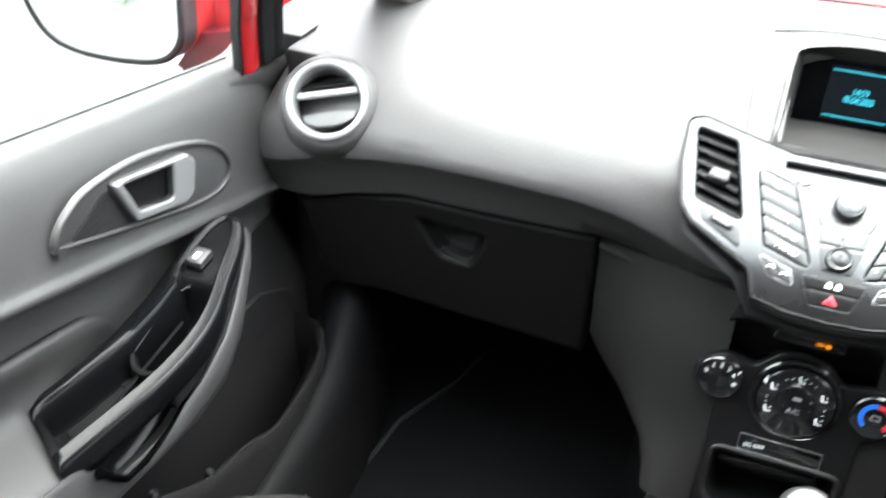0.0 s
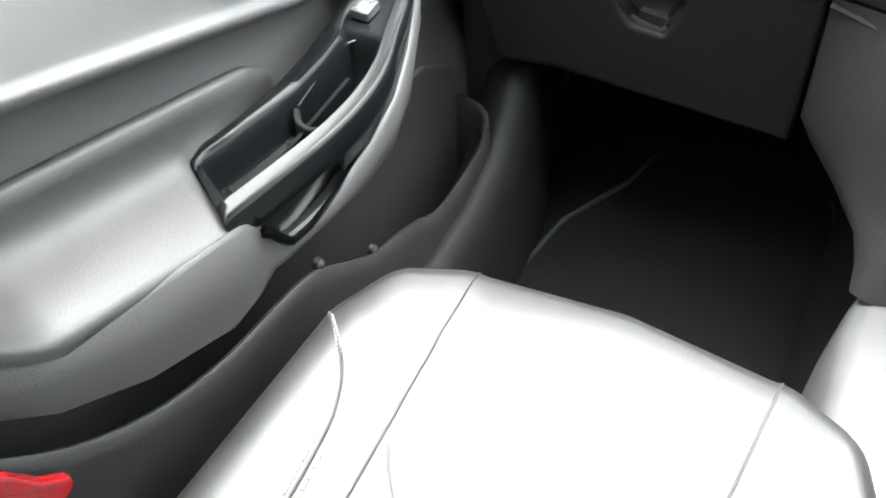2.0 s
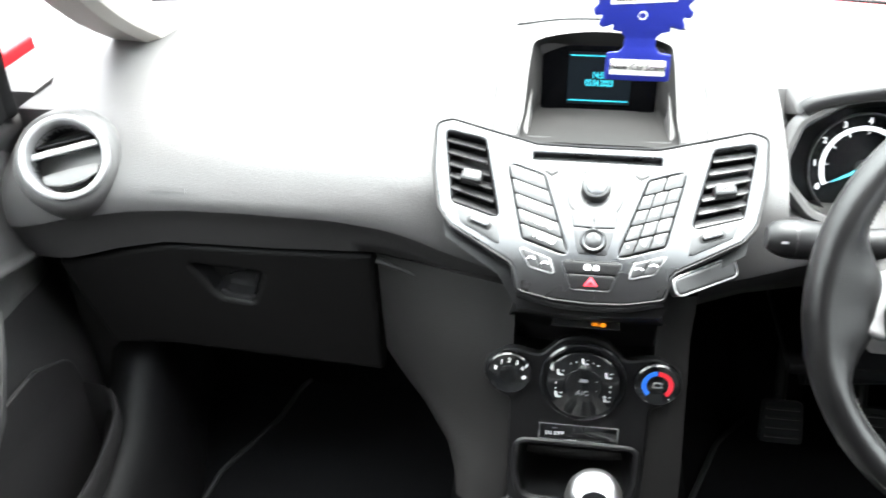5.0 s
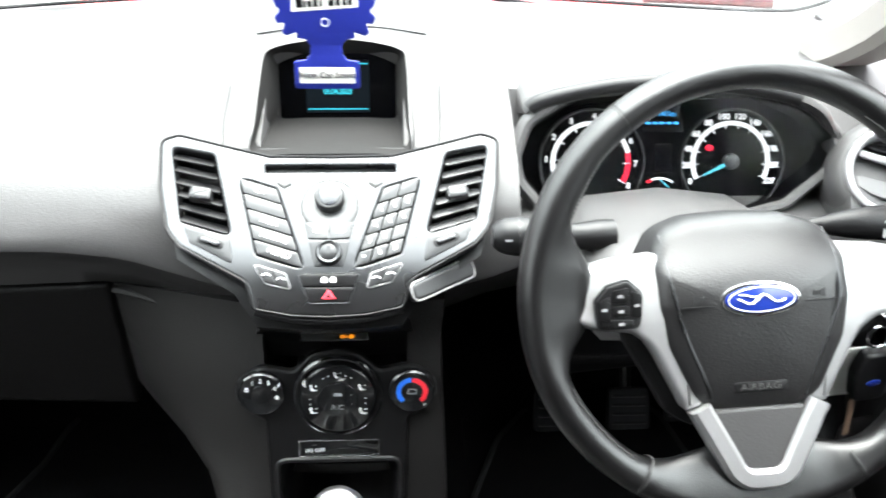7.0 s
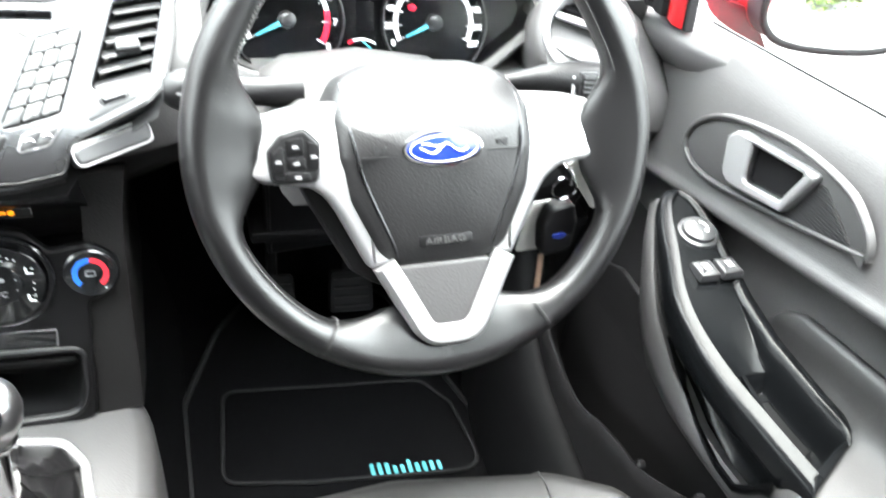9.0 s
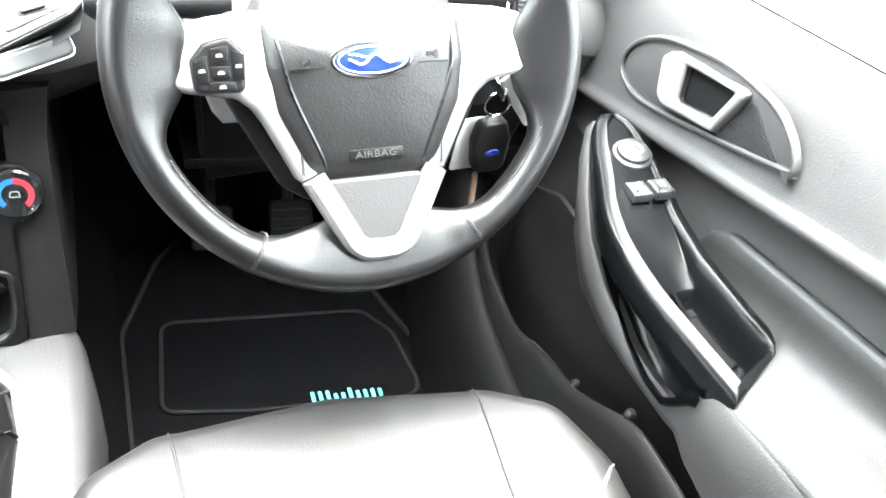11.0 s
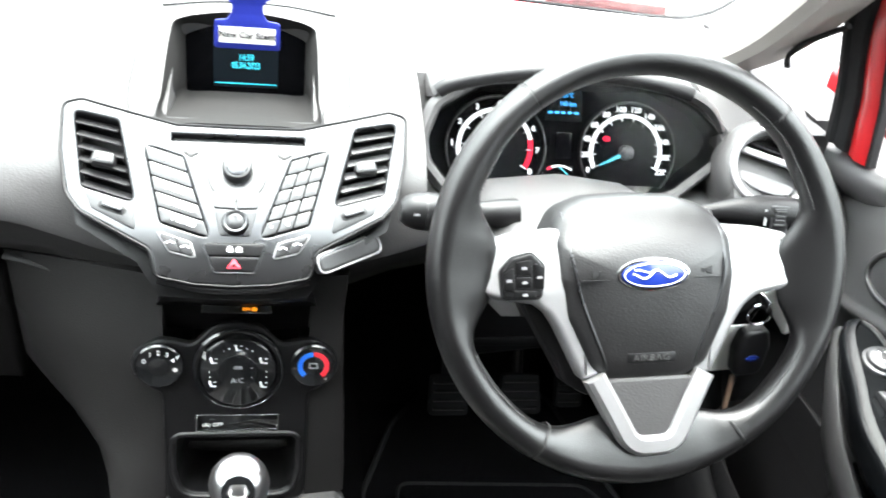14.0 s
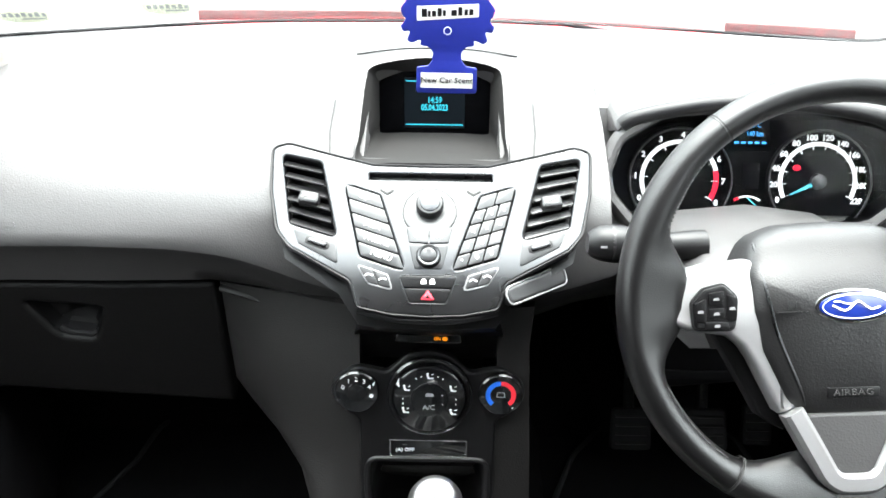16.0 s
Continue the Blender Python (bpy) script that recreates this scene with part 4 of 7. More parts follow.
face = [C3 @ Vector(p) for p in ((-0.066, -0.036, 0), (-0.066, -0.020, 0), (-0.066, 0.002, 0), (-0.066, 0.022, 0), (-0.064, 0.034, 0), (-0.035, 0.036, 0), (0, 0.036, 0), (0.035, 0.036, 0), (0.064, 0.034, 0), (0.066, 0.022, 0), (0.066, 0.002, 0), (0.066, -0.020, 0), (0.066, -0.036, 0), (0.035, -0.036, 0), (0, -0.036, 0), (-0.035, -0.036, 0))]
outer = [p + (Vector((0.003 * (1 if p.x > 0 else -1 if p.x < 0 else 0), 0.003, 0.002)) if p.y > 0.03 else Vector((0, 0.0, -0.0015))) for p in rim]
foot = [Vector((p.x * 1.06, p.y + 0.030, min(p.z - 0.004, 0.580))) if p.y > 0.03 else Vector((p.x * 1.03, p.y + 0.004, p.z - 0.008)) for p in rim]
foot, outer, rim, face = (smooth_path(p, 4, True) for p in (foot, outer, rim, face))
part("hood", loft([rim] + [[r.lerp(f, u) + Vector((0, 0, -0.001 * math.sin(math.pi * u))) for r, f in zip(rim, face)] for u in (0.25, 0.5, 0.75)] + [face], True, False), M_HOOD, disp, angle=60)
part("hood_rim", loft([foot, outer, rim], True, False), M_DASH, disp, "grained outer edge of the hood", angle=60)
part("screen", plate(round_poly([(-0.066, -0.038), (0.066, -0.038), (0.066, 0.038), (-0.066, 0.038)], 0.004), 0.004, C3, bevel=0.001, w0=-0.003), M_SCREEN, disp)
part("lit_area", flat_shape([(-0.036, -0.030), (0.036, -0.030), (0.036, 0.030), (-0.036, 0.030)], C3, 0.0004, 0.0012), G_SCREEN, disp)
for yy, sg in ((-0.0265, 1), (0.0265, -1)):
    part("display_line", flat_shape([(-0.0350, yy), (0.0350, yy), (0.0335, yy + sg * 0.0014), (-0.0335, yy + sg * 0.0014)], C3, 0.0003, 0.0018), G_CYAN, disp)
lettering("clock", "14:59", 0.0105, C3 @ pose(0, 0.0035, 0.0019), G_CYAN, disp, bold=0.0002, squeeze=0.75)
lettering("date", "05.04.2023", 0.0100, C3 @ pose(0, -0.0055, 0.0019), G_CYAN, disp, bold=0.0003, squeeze=0.72)

# ---- climate controls ----
C2 = frame_of((0, -0.0800, 0.342), (1, 0, 0), (0, 0.215, 0.977))
clim = thing("climate_panel", "black climate control panel with three round dials", "control panel")
half = [(0.0, 0.0480), (0.024, 0.0420), (0.044, 0.0210), (0.060, 0.0250), (0.078, 0.0280), (0.104, 0.0100), (0.1045, -0.0100), (0.086, -0.0290), (0.0745, -0.0340), (0.0740, -0.1000), (0.0730, -0.1640), (0.050, -0.1720), (0.0, -0.1730)]
rd = [0, 0.02, 0.012, 0.02, 0.02, 0.02, 0.02, 0.02, 0.012, 0.02, 0.03, 0.02, 0]
cub = mirrored([(0.0, -0.0875), (0.0615, -0.0875), (0.0625, -0.1250), (0.0560, -0.1550), (0.0, -0.1580)])
cub = round_poly(cub, [0, 0.008, 0.02, 0.02, 0, 0.02, 0.02, 0.008], 4)
part("panel", plate(round_poly(mirrored(half), rd + rd[-2:0:-1], 4), 0.010, C2, holes=[cub], bevel=0.003, w0=-0.008, steps=3), M_DARK, clim)
bin_ = bmesh.new()
prev = ring(bin_, cub, C2, -0.004)
for d, w in ((0.0, -0.03), (0.004, -0.075)):
    cur = ring(bin_, inset(cub, d), C2, w)
    bridge(bin_, prev, cur)
    prev = cur
bin_.faces.new(prev)
tray = part("cubby", bin_, M_BLACK, clim, "deep open storage cubby")
part("cubby_shelf", plate(round_poly([(-0.056, -0.128), (0.056, -0.128), (0.052, -0.118), (-0.052, -0.118)], 0.003), 0.003, C2, w0=-0.045), M_BLACK, tray)
part("cubby_rim", tube([C2 @ Vector((p[0], p[1], 0.0022)) for p in inset(cub, -0.0045)], 0.0032, 8, loop=True), M_BLACK, clim)
fan = part("fan_dial", lathe([(0.0245, 0.0), (0.0240, 0.0075), (0.0225, 0.0090), (0.0215, 0.0085), (0.001, 0.0083)], C2 @ pose(-0.0765, 0.0, 0.0), 40), M_PIANO, clim)
mid = part("mode_dial", lathe([(0.0470, 0.0), (0.0460, 0.0065), (0.0440, 0.0080), (0.0405, 0.0075), (0.0395, 0.0050), (0.0385, 0.0120), (0.0365, 0.0135), (0.001, 0.0132)], C2 @ pose(0.002, -0.0045, 0.0), 56), M_PIANO, clim)
tmp_ = part("temperature_dial", lathe([(0.0245, 0.0), (0.0240, 0.0075), (0.0225, 0.0090), (0.0215, 0.0085), (0.001, 0.0083)], C2 @ pose(0.0785, 0.0, 0.0), 40), M_PIANO, clim)
part("dial_cap", lathe([(0.0108, 0.0), (0.0100, 0.0022), (0.001, 0.0026)], C2 @ pose(-0.0765, 0.0, 0.0083), 28), M_PIANO, fan)
part("dial_cap", lathe([(0.0200, 0.0), (0.0190, 0.0020), (0.001, 0.0024)], C2 @ pose(0.002, -0.0045, 0.0132), 36), M_PIANO, mid)
part("cold_arc", flat_shape(arc_band(0.0785, 0.0, 0.0113, 0.0163, 92, 230), C2, 0.0004, 0.0085), M_BLUEDIAL, tmp_)
part("warm_arc", flat_shape(arc_band(0.0785, 0.0, 0.0113, 0.0163, -50, 90), C2, 0.0004, 0.0085), M_REDDIAL, tmp_)
part("rear_heater_mark", plate(round_poly([(0.0735, -0.0028), (0.0835, -0.0028), (0.0825, 0.0035), (0.0745, 0.0035)], 0.001, 2), 0.0004, C2, holes=[round_poly([(0.0748, -0.0018), (0.0822, -0.0018), (0.0815, 0.0026), (0.0755, 0.0026)], 0.0006, 1)], bevel=0.0001, w0=0.0085), M_GREYPRINT, tmp_)
part("pointer", flat_shape([(0.0905, -0.0150), (0.0925, -0.0138), (0.0915, -0.0160)], C2, 0.0004, 0.0085), M_WHITE, tmp_)
for txt, a in (("0", 158), ("1", 122), ("2", 90), ("3", 58), ("4", 26)):
    lettering("dial_number", txt, 0.0072, C2 @ pose(-0.0765 + 0.0155 * math.cos(radians(a)), 0.0155 * math.sin(radians(a)), 0.0087), M_WHITE, fan)
part("fan_mark", flat_shape(circle(-0.0605, -0.0035, 0.0024, 6), C2, 0.0003, 0.0087), M_WHITE, fan)
part("fan_pointer", flat_shape([(-0.0592, 0.0110), (-0.0562, 0.0140), (-0.0585, 0.0075)], C2, 0.0003, 0.0087), M_WHITE, fan)
for a in (205, 150, 90, 30, -28):
    cx, cy = 0.002 + 0.0285 * math.cos(radians(a)), -0.0045 + 0.0285 * math.sin(radians(a))
    bm = bmesh.new()
    flat_shape(circle(cx - 0.0022, cy + 0.0018, 0.0014, 8), C2, 0.0003, 0.0134, bm)
    flat_shape(round_poly([(cx - 0.0032, cy + 0.0004), (cx - 0.0012, cy + 0.0004), (cx + 0.0005, cy - 0.0026), (cx + 0.0040, cy - 0.0026), (cx + 0.0040, cy - 0.0038), (cx - 0.0020, cy - 0.0038)], 0.0003, 1), C2, 0.0003, 0.0134, bm)
    flat_shape([(cx + 0.0012, cy + 0.0010), (cx + 0.0042, cy + 0.0026), (cx + 0.0042, cy + 0.0014)], C2, 0.0003, 0.0134, bm)
    part("air_mode_mark", bm, M_WHITE, mid)
for a in (120, 108, 72, 60, 178, 190, 2, -10):
    part("dial_dot", flat_shape(circle(0.002 + 0.0285 * math.cos(radians(a)), -0.0045 + 0.0285 * math.sin(radians(a)), 0.0007, 8), C2, 0.0003, 0.0134), M_WHITE, mid)
part("mode_pointer", flat_shape([(-0.0335, 0.0135), (-0.0300, 0.0100), (-0.0305, 0.0205)], C2, 0.0006, 0.0134), M_WHITE, mid)
lettering("cooling_word", "A/C", 0.0080, C2 @ pose(0.0015, -0.0125, 0.0158), M_GREYPRINT, mid)
part("recirculation_mark", plate(round_poly([(-0.0030, 0.0005), (0.0070, 0.0005), (0.0060, 0.0040), (-0.0010, 0.0045)], 0.0014, 3), 0.0003, C2, bevel=0.0001, w0=0.0157), M_GREYPRINT, mid)
for yy in (0.0010, -0.0095):
    part("mode_bar", flat_shape([(0.0125, yy), (0.0165, yy), (0.0165, yy + 0.0014), (0.0125, yy + 0.0014)], C2, 0.0003, 0.0150), M_GREYPRINT, mid)
strip_o = round_poly([(-0.0415, -0.0795), (0.0440, -0.0795), (0.0440, -0.0590), (-0.0415, -0.0590)], 0.0012, 2)
part("switch_frame", plate(strip_o, 0.0016, C2, holes=[inset(strip_o, 0.0012)], bevel=0.0004, w0=0.0018), M_CHROME, clim, "thin bright frame")
sw = part("switch_strip", plate(inset(strip_o, 0.0014), 0.0012, C2, bevel=0.0003, w0=0.0014), M_PIANO, clim)
lettering("switch_word", "(A) OFF", 0.0062, C2 @ pose(-0.0245, -0.0715, 0.0028), M_WHITE, sw)
part("switch_mark", flat_shape([(-0.0270, -0.0655), (-0.0225, -0.0655), (-0.0225, -0.0645), (-0.0270, -0.0645)], C2, 0.0003, 0.0027), M_DIMPRINT, sw)
# passenger airbag light above the dials
C4 = frame_of((0.0, -0.0670, 0.4035), (1, 0, 0), (0, 0.40, 0.92))
lamp = thing("airbag_indicator", "small black strip with an amber airbag light", "indicator")
part("strip", plate(round_poly([(-0.036, -0.0060), (0.036, -0.0060), (0.033, 0.0080), (-0.033, 0.0080)], 0.003, 3), 0.006, C4, bevel=0.0015, w0=-0.002), M_PIANO, lamp)
lettering("airbag_words", "PASSENGER AIRBAG", 0.0046, C4 @ pose(0.003, 0.0045, 0.0043), M_DIMPRINT, lamp)
lettering("on_word", "ON", 0.0046, C4 @ pose(0.0095, -0.0010, 0.0043), G_AMBER, lamp, bold=0.0002)
part("belt_mark", flat_shape(circle(0.0175, -0.0010, 0.0030, 12, 0.0023), C4, 0.0003, 0.0042), G_AMBER, lamp)

# ---- centre console and gear lever ----
console = thing("centre_console", "grey plastic centre console round the gear lever", "console")
rows_ = []
for y, z, h in ((-0.095, 0.182, 0.118), (-0.115, 0.180, 0.124), (-0.16, 0.176, 0.128), (-0.30, 0.172, 0.122), (-0.42, 0.170, 0.112), (-0.75, 0.168, 0.100), (-0.95, 0.168, 0.10)):
    rows_.append([(-h - 0.012, y, 0.02), (-h - 0.006, y, 0.10), (-h, y, z - 0.022), (-h + 0.006, y, z - 0.008), (-h + 0.02, y, z - 0.001), (-0.045, y, z), (0.045, y, z), (h - 0.02, y, z - 0.001), (h - 0.006, y, z - 0.008), (h, y, z - 0.022), (h + 0.006, y, 0.10), (h + 0.012, y, 0.02)])
part("console_top", loft(rows_), M_DASH, console, angle=50)
G1 = frame_of((0.004, -0.235, 0.1752), (1, 0, 0), (0, 1, 0.03))
gate = mirrored([(0.0, 0.100), (0.040, 0.094), (0.062, 0.062), (0.069, 0.0), (0.062, -0.085), (0.03, -0.105), (0.0, -0.107)])
gate = round_poly(gate, 0.03, 4)
part("gaiter_frame", plate(gate, 0.009, G1, holes=[inset(gate, 0.010)], bevel=0.0045, w0=-0.002, steps=3), M_BRIGHT, console, "satin silver frame")
lever = thing("gear_lever", "chrome-topped gear knob above a black leather gaiter", "gear lever")
K = Vector((0.012, -0.274, 0.365))
rows_ = []
for k, (f, z) in enumerate(((1.0, 0.004), (0.90, 0.018), (0.80, 0.022), (0.66, 0.040), (0.58, 0.044), (0.42, 0.070), (0.30, 0.082), (0.20, 0.098))):
    o = inset(gate, 0.009)
    base = Vector((0.004, -0.235, 0.1752 + z))
    cen = base.lerp(Vector((K.x, K.y, base.z)), 1 - f)
    wob = 0.004 if k % 2 else 0.0
    rows_.append([(cen.x + p[0] * f * (1 + 0.05 * math.sin(i * 1.7 + k)), cen.y + p[1] * f, base.z + wob * math.sin(i * 0.9)) for i, p in enumerate(o)])
part("gaiter", loft(rows_), M_LEATHER, lever, "creased black leather", angle=60)
KM = frame_of(K, (1, 0, 0), (0, 0.97, 0.22))
part("stem", tube([(K.x, K.y, 0.255), (K.x, K.y, 0.345)], 0.009, 14), M_CHROME, lever)
part("collar", lathe([(0.013, -0.042), (0.0165, -0.036), (0.0165, -0.030), (0.012, -0.024)], KM, 28), M_CHROME, lever)
part("knob", lathe([(0.014, -0.030), (0.019, -0.018), (0.0235, -0.004), (0.0250, 0.008), (0.0238, 0.017), (0.0205, 0.0245), (0.0150, 0.0290), (0.0080, 0.0312), (0.001, 0.0318)], KM, 36), M_KNOB, lever)
KB = KM @ pose(0, 0, 0.006, 44) @ pose(0, 0, -0.0062)
badge = part("shift_badge", lathe([(0.0145, 0.0270), (0.0138, 0.0318), (0.001, 0.0328)], KB, 28), M_PIANO, lever)
for i, u in enumerate((-0.006, 0.0, 0.006)):
    part("shift_line", flat_shape([(u - 0.0006, -0.009), (u + 0.0006, -0.009), (u + 0.0006, 0.003), (u - 0.0006, 0.003)], KB, 0.0003, 0.0330), M_WHITE, badge)
    part("shift_digit", flat_shape([(u - 0.0018, -0.0135), (u + 0.0018, -0.0135), (u + 0.0018, -0.0105), (u - 0.0018, -0.0105)], KB, 0.0003, 0.0328), M_WHITE, badge)
part("shift_line", flat_shape([(-0.0066, -0.0036), (0.0066, -0.0036), (0.0066, -0.0024), (-0.0066, -0.0024)], KB, 0.0003, 0.0330), M_WHITE, badge)

# ---- steering wheel ----
T = radians(26.4)
CW = frame_of((0.3415, -0.2266, 0.5640), (1, 0.0306, 0.0223), (0, math.sin(T), math.cos(T)))
# the hub lies a little in front of the rim's middle, turned a little and flattened to fit the camera's view
CH = frame_of((0.3472, -0.2363, 0.5645), (1, 0.025, 0), (0, math.sin(T), math.cos(T))) @ pose(0, 0, 0, 0, 0, 2.2) @ Matrix.Diagonal((1, 0.952, 1, 1))
wheel = thing("steering_wheel", "black leather steering wheel with silver spokes", "steering wheel")


def on_wheel(u, v, w=0.0):
    return CW @ Vector((u, v, w))


def on_hub(u, v, w=0.0):
    return CH @ Vector((u, v, w))


NR, NS = 120, 18


def swell(a, middle, half):
    """1 near an angle on the rim, falling to 0 past a half width, in degrees."""
    d = abs((a - middle + 180) % 360 - 180) / half
    return math.exp(-d ** 4)


RIM_OUT = 0.1851


def rim_half(deg):
    """Half of the rim's width: slim at the top, fuller at the thumb grips and below."""
    return 0.0130 + 0.0020 * max(swell(deg, 22, 16), swell(deg, 158, 16)) + 0.0014 * max(0.0, -math.sin(radians(deg)))


rows_ = []
for i in range(NR):
    deg = 360 * i / NR
    c, s = math.cos(radians(deg)), math.sin(radians(deg))
    thick = rim_half(deg)
    R = RIM_OUT - thick
    # the leather reaches inwards where the spokes join
    root = 0.031 * max(swell(deg, -3, 17), swell(deg, 179, 17)) + 0.031 * swell(deg, 272.5, 27)
    row = []
    for b in (2 * math.pi * j / NS for j in range(NS)):
        inner = max(0.0, -math.cos(b))
        r = R + thick * math.cos(b) - root * inner ** 1.5
        w = 0.0165 * math.sin(b) * (1 - 0.25 * inner * min(1, root / 0.02)) - 0.006 * inner * min(1, root / 0.02)
        row.append(on_wheel(r * c, r * s, w))
    rows_.append(row)
rows_.append(rows_[0])
part("rim", weld(loft(rows_, True, False)), M_LEATHER, wheel, angle=60)
for a in (126, 48, 238, 301):
    c, s = math.cos(radians(a)), math.sin(radians(a))
    for o in (-0.9, 0.9):
        loop_ = []
        for b in (2 * math.pi * j / 20 for j in range(20)):
            r = RIM_OUT - rim_half(a) + (rim_half(a) + 0.0002) * math.cos(b) - (0.004 if a > 200 else 0.0) * max(0, -math.cos(b))
            loop_.append(on_wheel(r * c - s * o * 0.0011, r * s + c * o * 0.0011, 0.0168 * math.sin(b)))
        part("rim_seam", tube(loop_, 0.0004, 6, loop=True), M_SEAM if o < 0 else M_DIMTHREAD, wheel)
# stitches along the inner side of the rim
st = bmesh.new()
for a0, a1, count in ((-48, -22, 26), (18, 56, 36), (130, 164, 30), (205, 232, 26)):
    for i in range(count):
        a = radians(a0 + (a1 - a0) * i / (count - 1))
        c, s = math.cos(a), math.sin(a)
        r = RIM_OUT - rim_half(math.degrees(a)) * 1.82
        p = on_wheel(r * c, r * s, 0.0096)
        t_ = (on_wheel(-0.8 * s - 0.6 * c, 0.8 * c - 0.6 * s, 0.5) - on_wheel(0, 0, 0)) * 0.0017
        tube([p - t_, p + t_], 0.0006, 5, bm=st)
tagged(part("rim_stitching", st, M_DIMTHREAD, wheel, "fine grey stitches"), kind="stuff")

# spokes: bent silver arms that run down beside the cushion
for s in (-1, 1):
    arm = round_poly([(s * 0.066, 0.040), (s * 0.112, 0.036), (s * 0.139, 0.030), (s * 0.1475, 0.016), (s * 0.1465, -0.012), (s * 0.134, -0.0185), (s * 0.100, -0.0245), (s * 0.0885, -0.034), (s * 0.081, -0.046), (s * 0.0585, -0.094), (s * 0.040, -0.090)], [0.01, 0.02, 0.012, 0.02, 0.012, 0.012, 0.014, 0.012, 0.02, 0.003, 0.01], 5)
    if s > 0:
        arm = [(min(x, 0.130) + max(0.0, x - 0.130) * 0.5, y) for x, y in arm]
    leaf = plate(arm, 0.018, Matrix(), bevel=0.0055, w0=-0.026, steps=4)
    for v in (-0.03, -0.015, 0.0, 0.015, 0.03):
        bmesh.ops.bisect_plane(leaf, geom=leaf.verts[:] + leaf.edges[:] + leaf.faces[:], plane_co=(0, v, 0), plane_no=(0, 1, 0))
    for vert in leaf.verts:
        vert.co.z -= 0.20 * max(0.0, vert.co.y + 0.012) + 2.5 * max(0.0, vert.co.y + 0.012) ** 2
    part("spoke", turned(leaf, CH), M_SPOKE, wheel, "satin silver spoke", angle=50)
    web = round_poly([(s * 0.040, -0.02), (s * 0.108, -0.018), (s * 0.098, -0.040), (s * 0.068, -0.100), (s * 0.040, -0.120)], 0.008, 3)
    part("spoke_back", plate(web, 0.016, CH, bevel=0.004, w0=-0.046), M_BLACK, wheel, "black rear shell of the spoke")
VM = CH @ pose(0, -0.09, 0, -5) @ pose(0, 0.09, 0)
vp = [(-0.0490, -0.090), (-0.0370, -0.114), (-0.0265, -0.1355), (-0.0215, -0.1450), (-0.0130, -0.1515), (0.0, -0.1525), (0.0130, -0.1515), (0.0215, -0.1450), (0.0265, -0.1355), (0.0370, -0.114), (0.0490, -0.090)]
part("lower_spoke", strip(smooth_path([VM @ Vector((u, v, -0.008)) for u, v in vp], 3), VM.to_3x3() @ Vector((0, 0, 1)), 0.022, 0.0170), M_SPOKE, wheel, "satin silver V-shaped lower spoke")
part("lower_pad", plate(round_poly([(-0.0400, -0.092), (0.0400, -0.092), (0.0165, -0.1455), (-0.0165, -0.1455)], 0.005, 3), 0.020, VM, bevel=0.003, w0=-0.023), M_CARRIER, wheel, "lighter grained insert")
# airbag cushion, domed
padh = mirrored([(0.0, 0.0680), (0.040, 0.0660), (0.068, 0.0560), (0.0800, 0.0320), (0.0790, -0.004), (0.0745, -0.038), (0.053, -0.086), (0.034, -0.0965), (0.0, -0.0990)])
pad = round_poly(padh, 0.028, 5)


def hub_roll(v):
    """How far the cushion's face falls back towards its top."""
    return 0.036 * max(0.0, (v - 0.004) / 0.06) ** 1.35


bm = bmesh.new()
prev = ring(bm, pad, CH, -0.075)
for d, w in ((0.0, -0.020), (0.001, -0.012), (0.004, -0.0065), (0.009, -0.0040), (0.020, -0.0020), (0.030, -0.0010), (0.040, -0.0003), (0.052, 0.0002), (0.064, 0.0002)):
    k = 1 - d / 0.078
    cur = [bm.verts.new(CH @ Vector((x, y, w - hub_roll(y)))) for x, y in ([(p[0] * k, (p[1] + 0.012) * k - 0.012) for p in pad] if d > 0.005 else inset(pad, d))]
    bridge(bm, prev, cur)
    prev = cur
bm.faces.new(prev)
bag = part("airbag_cushion", bm, M_HUB, wheel, "grained black airbag cover", angle=50)
for s in (-1, 1):
    # the groove's highlight is put in as a silver bead
    part("cushion_groove", tube(smooth_path([on_hub(s * 0.0680, 0.052, -0.0110 - hub_roll(0.052)), on_hub(s * 0.0690, 0.028, -0.0056 - hub_roll(0.028)), on_hub(s * 0.0660, 0.0, -0.0032), on_hub(s * 0.0590, -0.028, -0.0030), on_hub(s * 0.0430, -0.070, -0.0036), on_hub(s * 0.0385, -0.085, -0.0060)]), 0.0016, 8), M_SILVER, bag, "silver bead in place of the groove's highlight")
    bar_ = round_poly([(s * 0.036, -0.0050), (s * 0.062, -0.0050), (s * 0.062, -0.0036), (s * 0.036, -0.0036)], 0.0005, 1)
    part("horn_line", flat_shape(bar_, CH, 0.0022, -0.0022), M_BLACK, bag)
    hm = bmesh.new()
    flat_shape([(s * 0.044, 0.0000), (s * 0.047, 0.0000), (s * 0.047, 0.0040), (s * 0.044, 0.0040)], CH, 0.0006, -0.0008, hm)
    flat_shape([(s * 0.0478, 0.0010), (s * 0.0530, -0.0018), (s * 0.0530, 0.0058), (s * 0.0478, 0.0030)], CH, 0.0006, -0.0008, hm)
    part("horn_mark", hm, M_KEY, bag)
EM = CH @ pose(0.0, 0.0, -0.0002)
part("badge_rim", plate(circle(0, 0, 0.0325, 40, 0.0150), 0.0035, EM, bevel=0.0018, w0=-0.002), M_CHROME, bag, "chrome oval rim")
em = part("badge", plate(circle(0, 0, 0.0290, 40, 0.0118), 0.0018, EM, bevel=0.0012, w0=0.0014), M_BLUEENAMEL, bag, "blue enamel oval badge")
wv = bmesh.new()
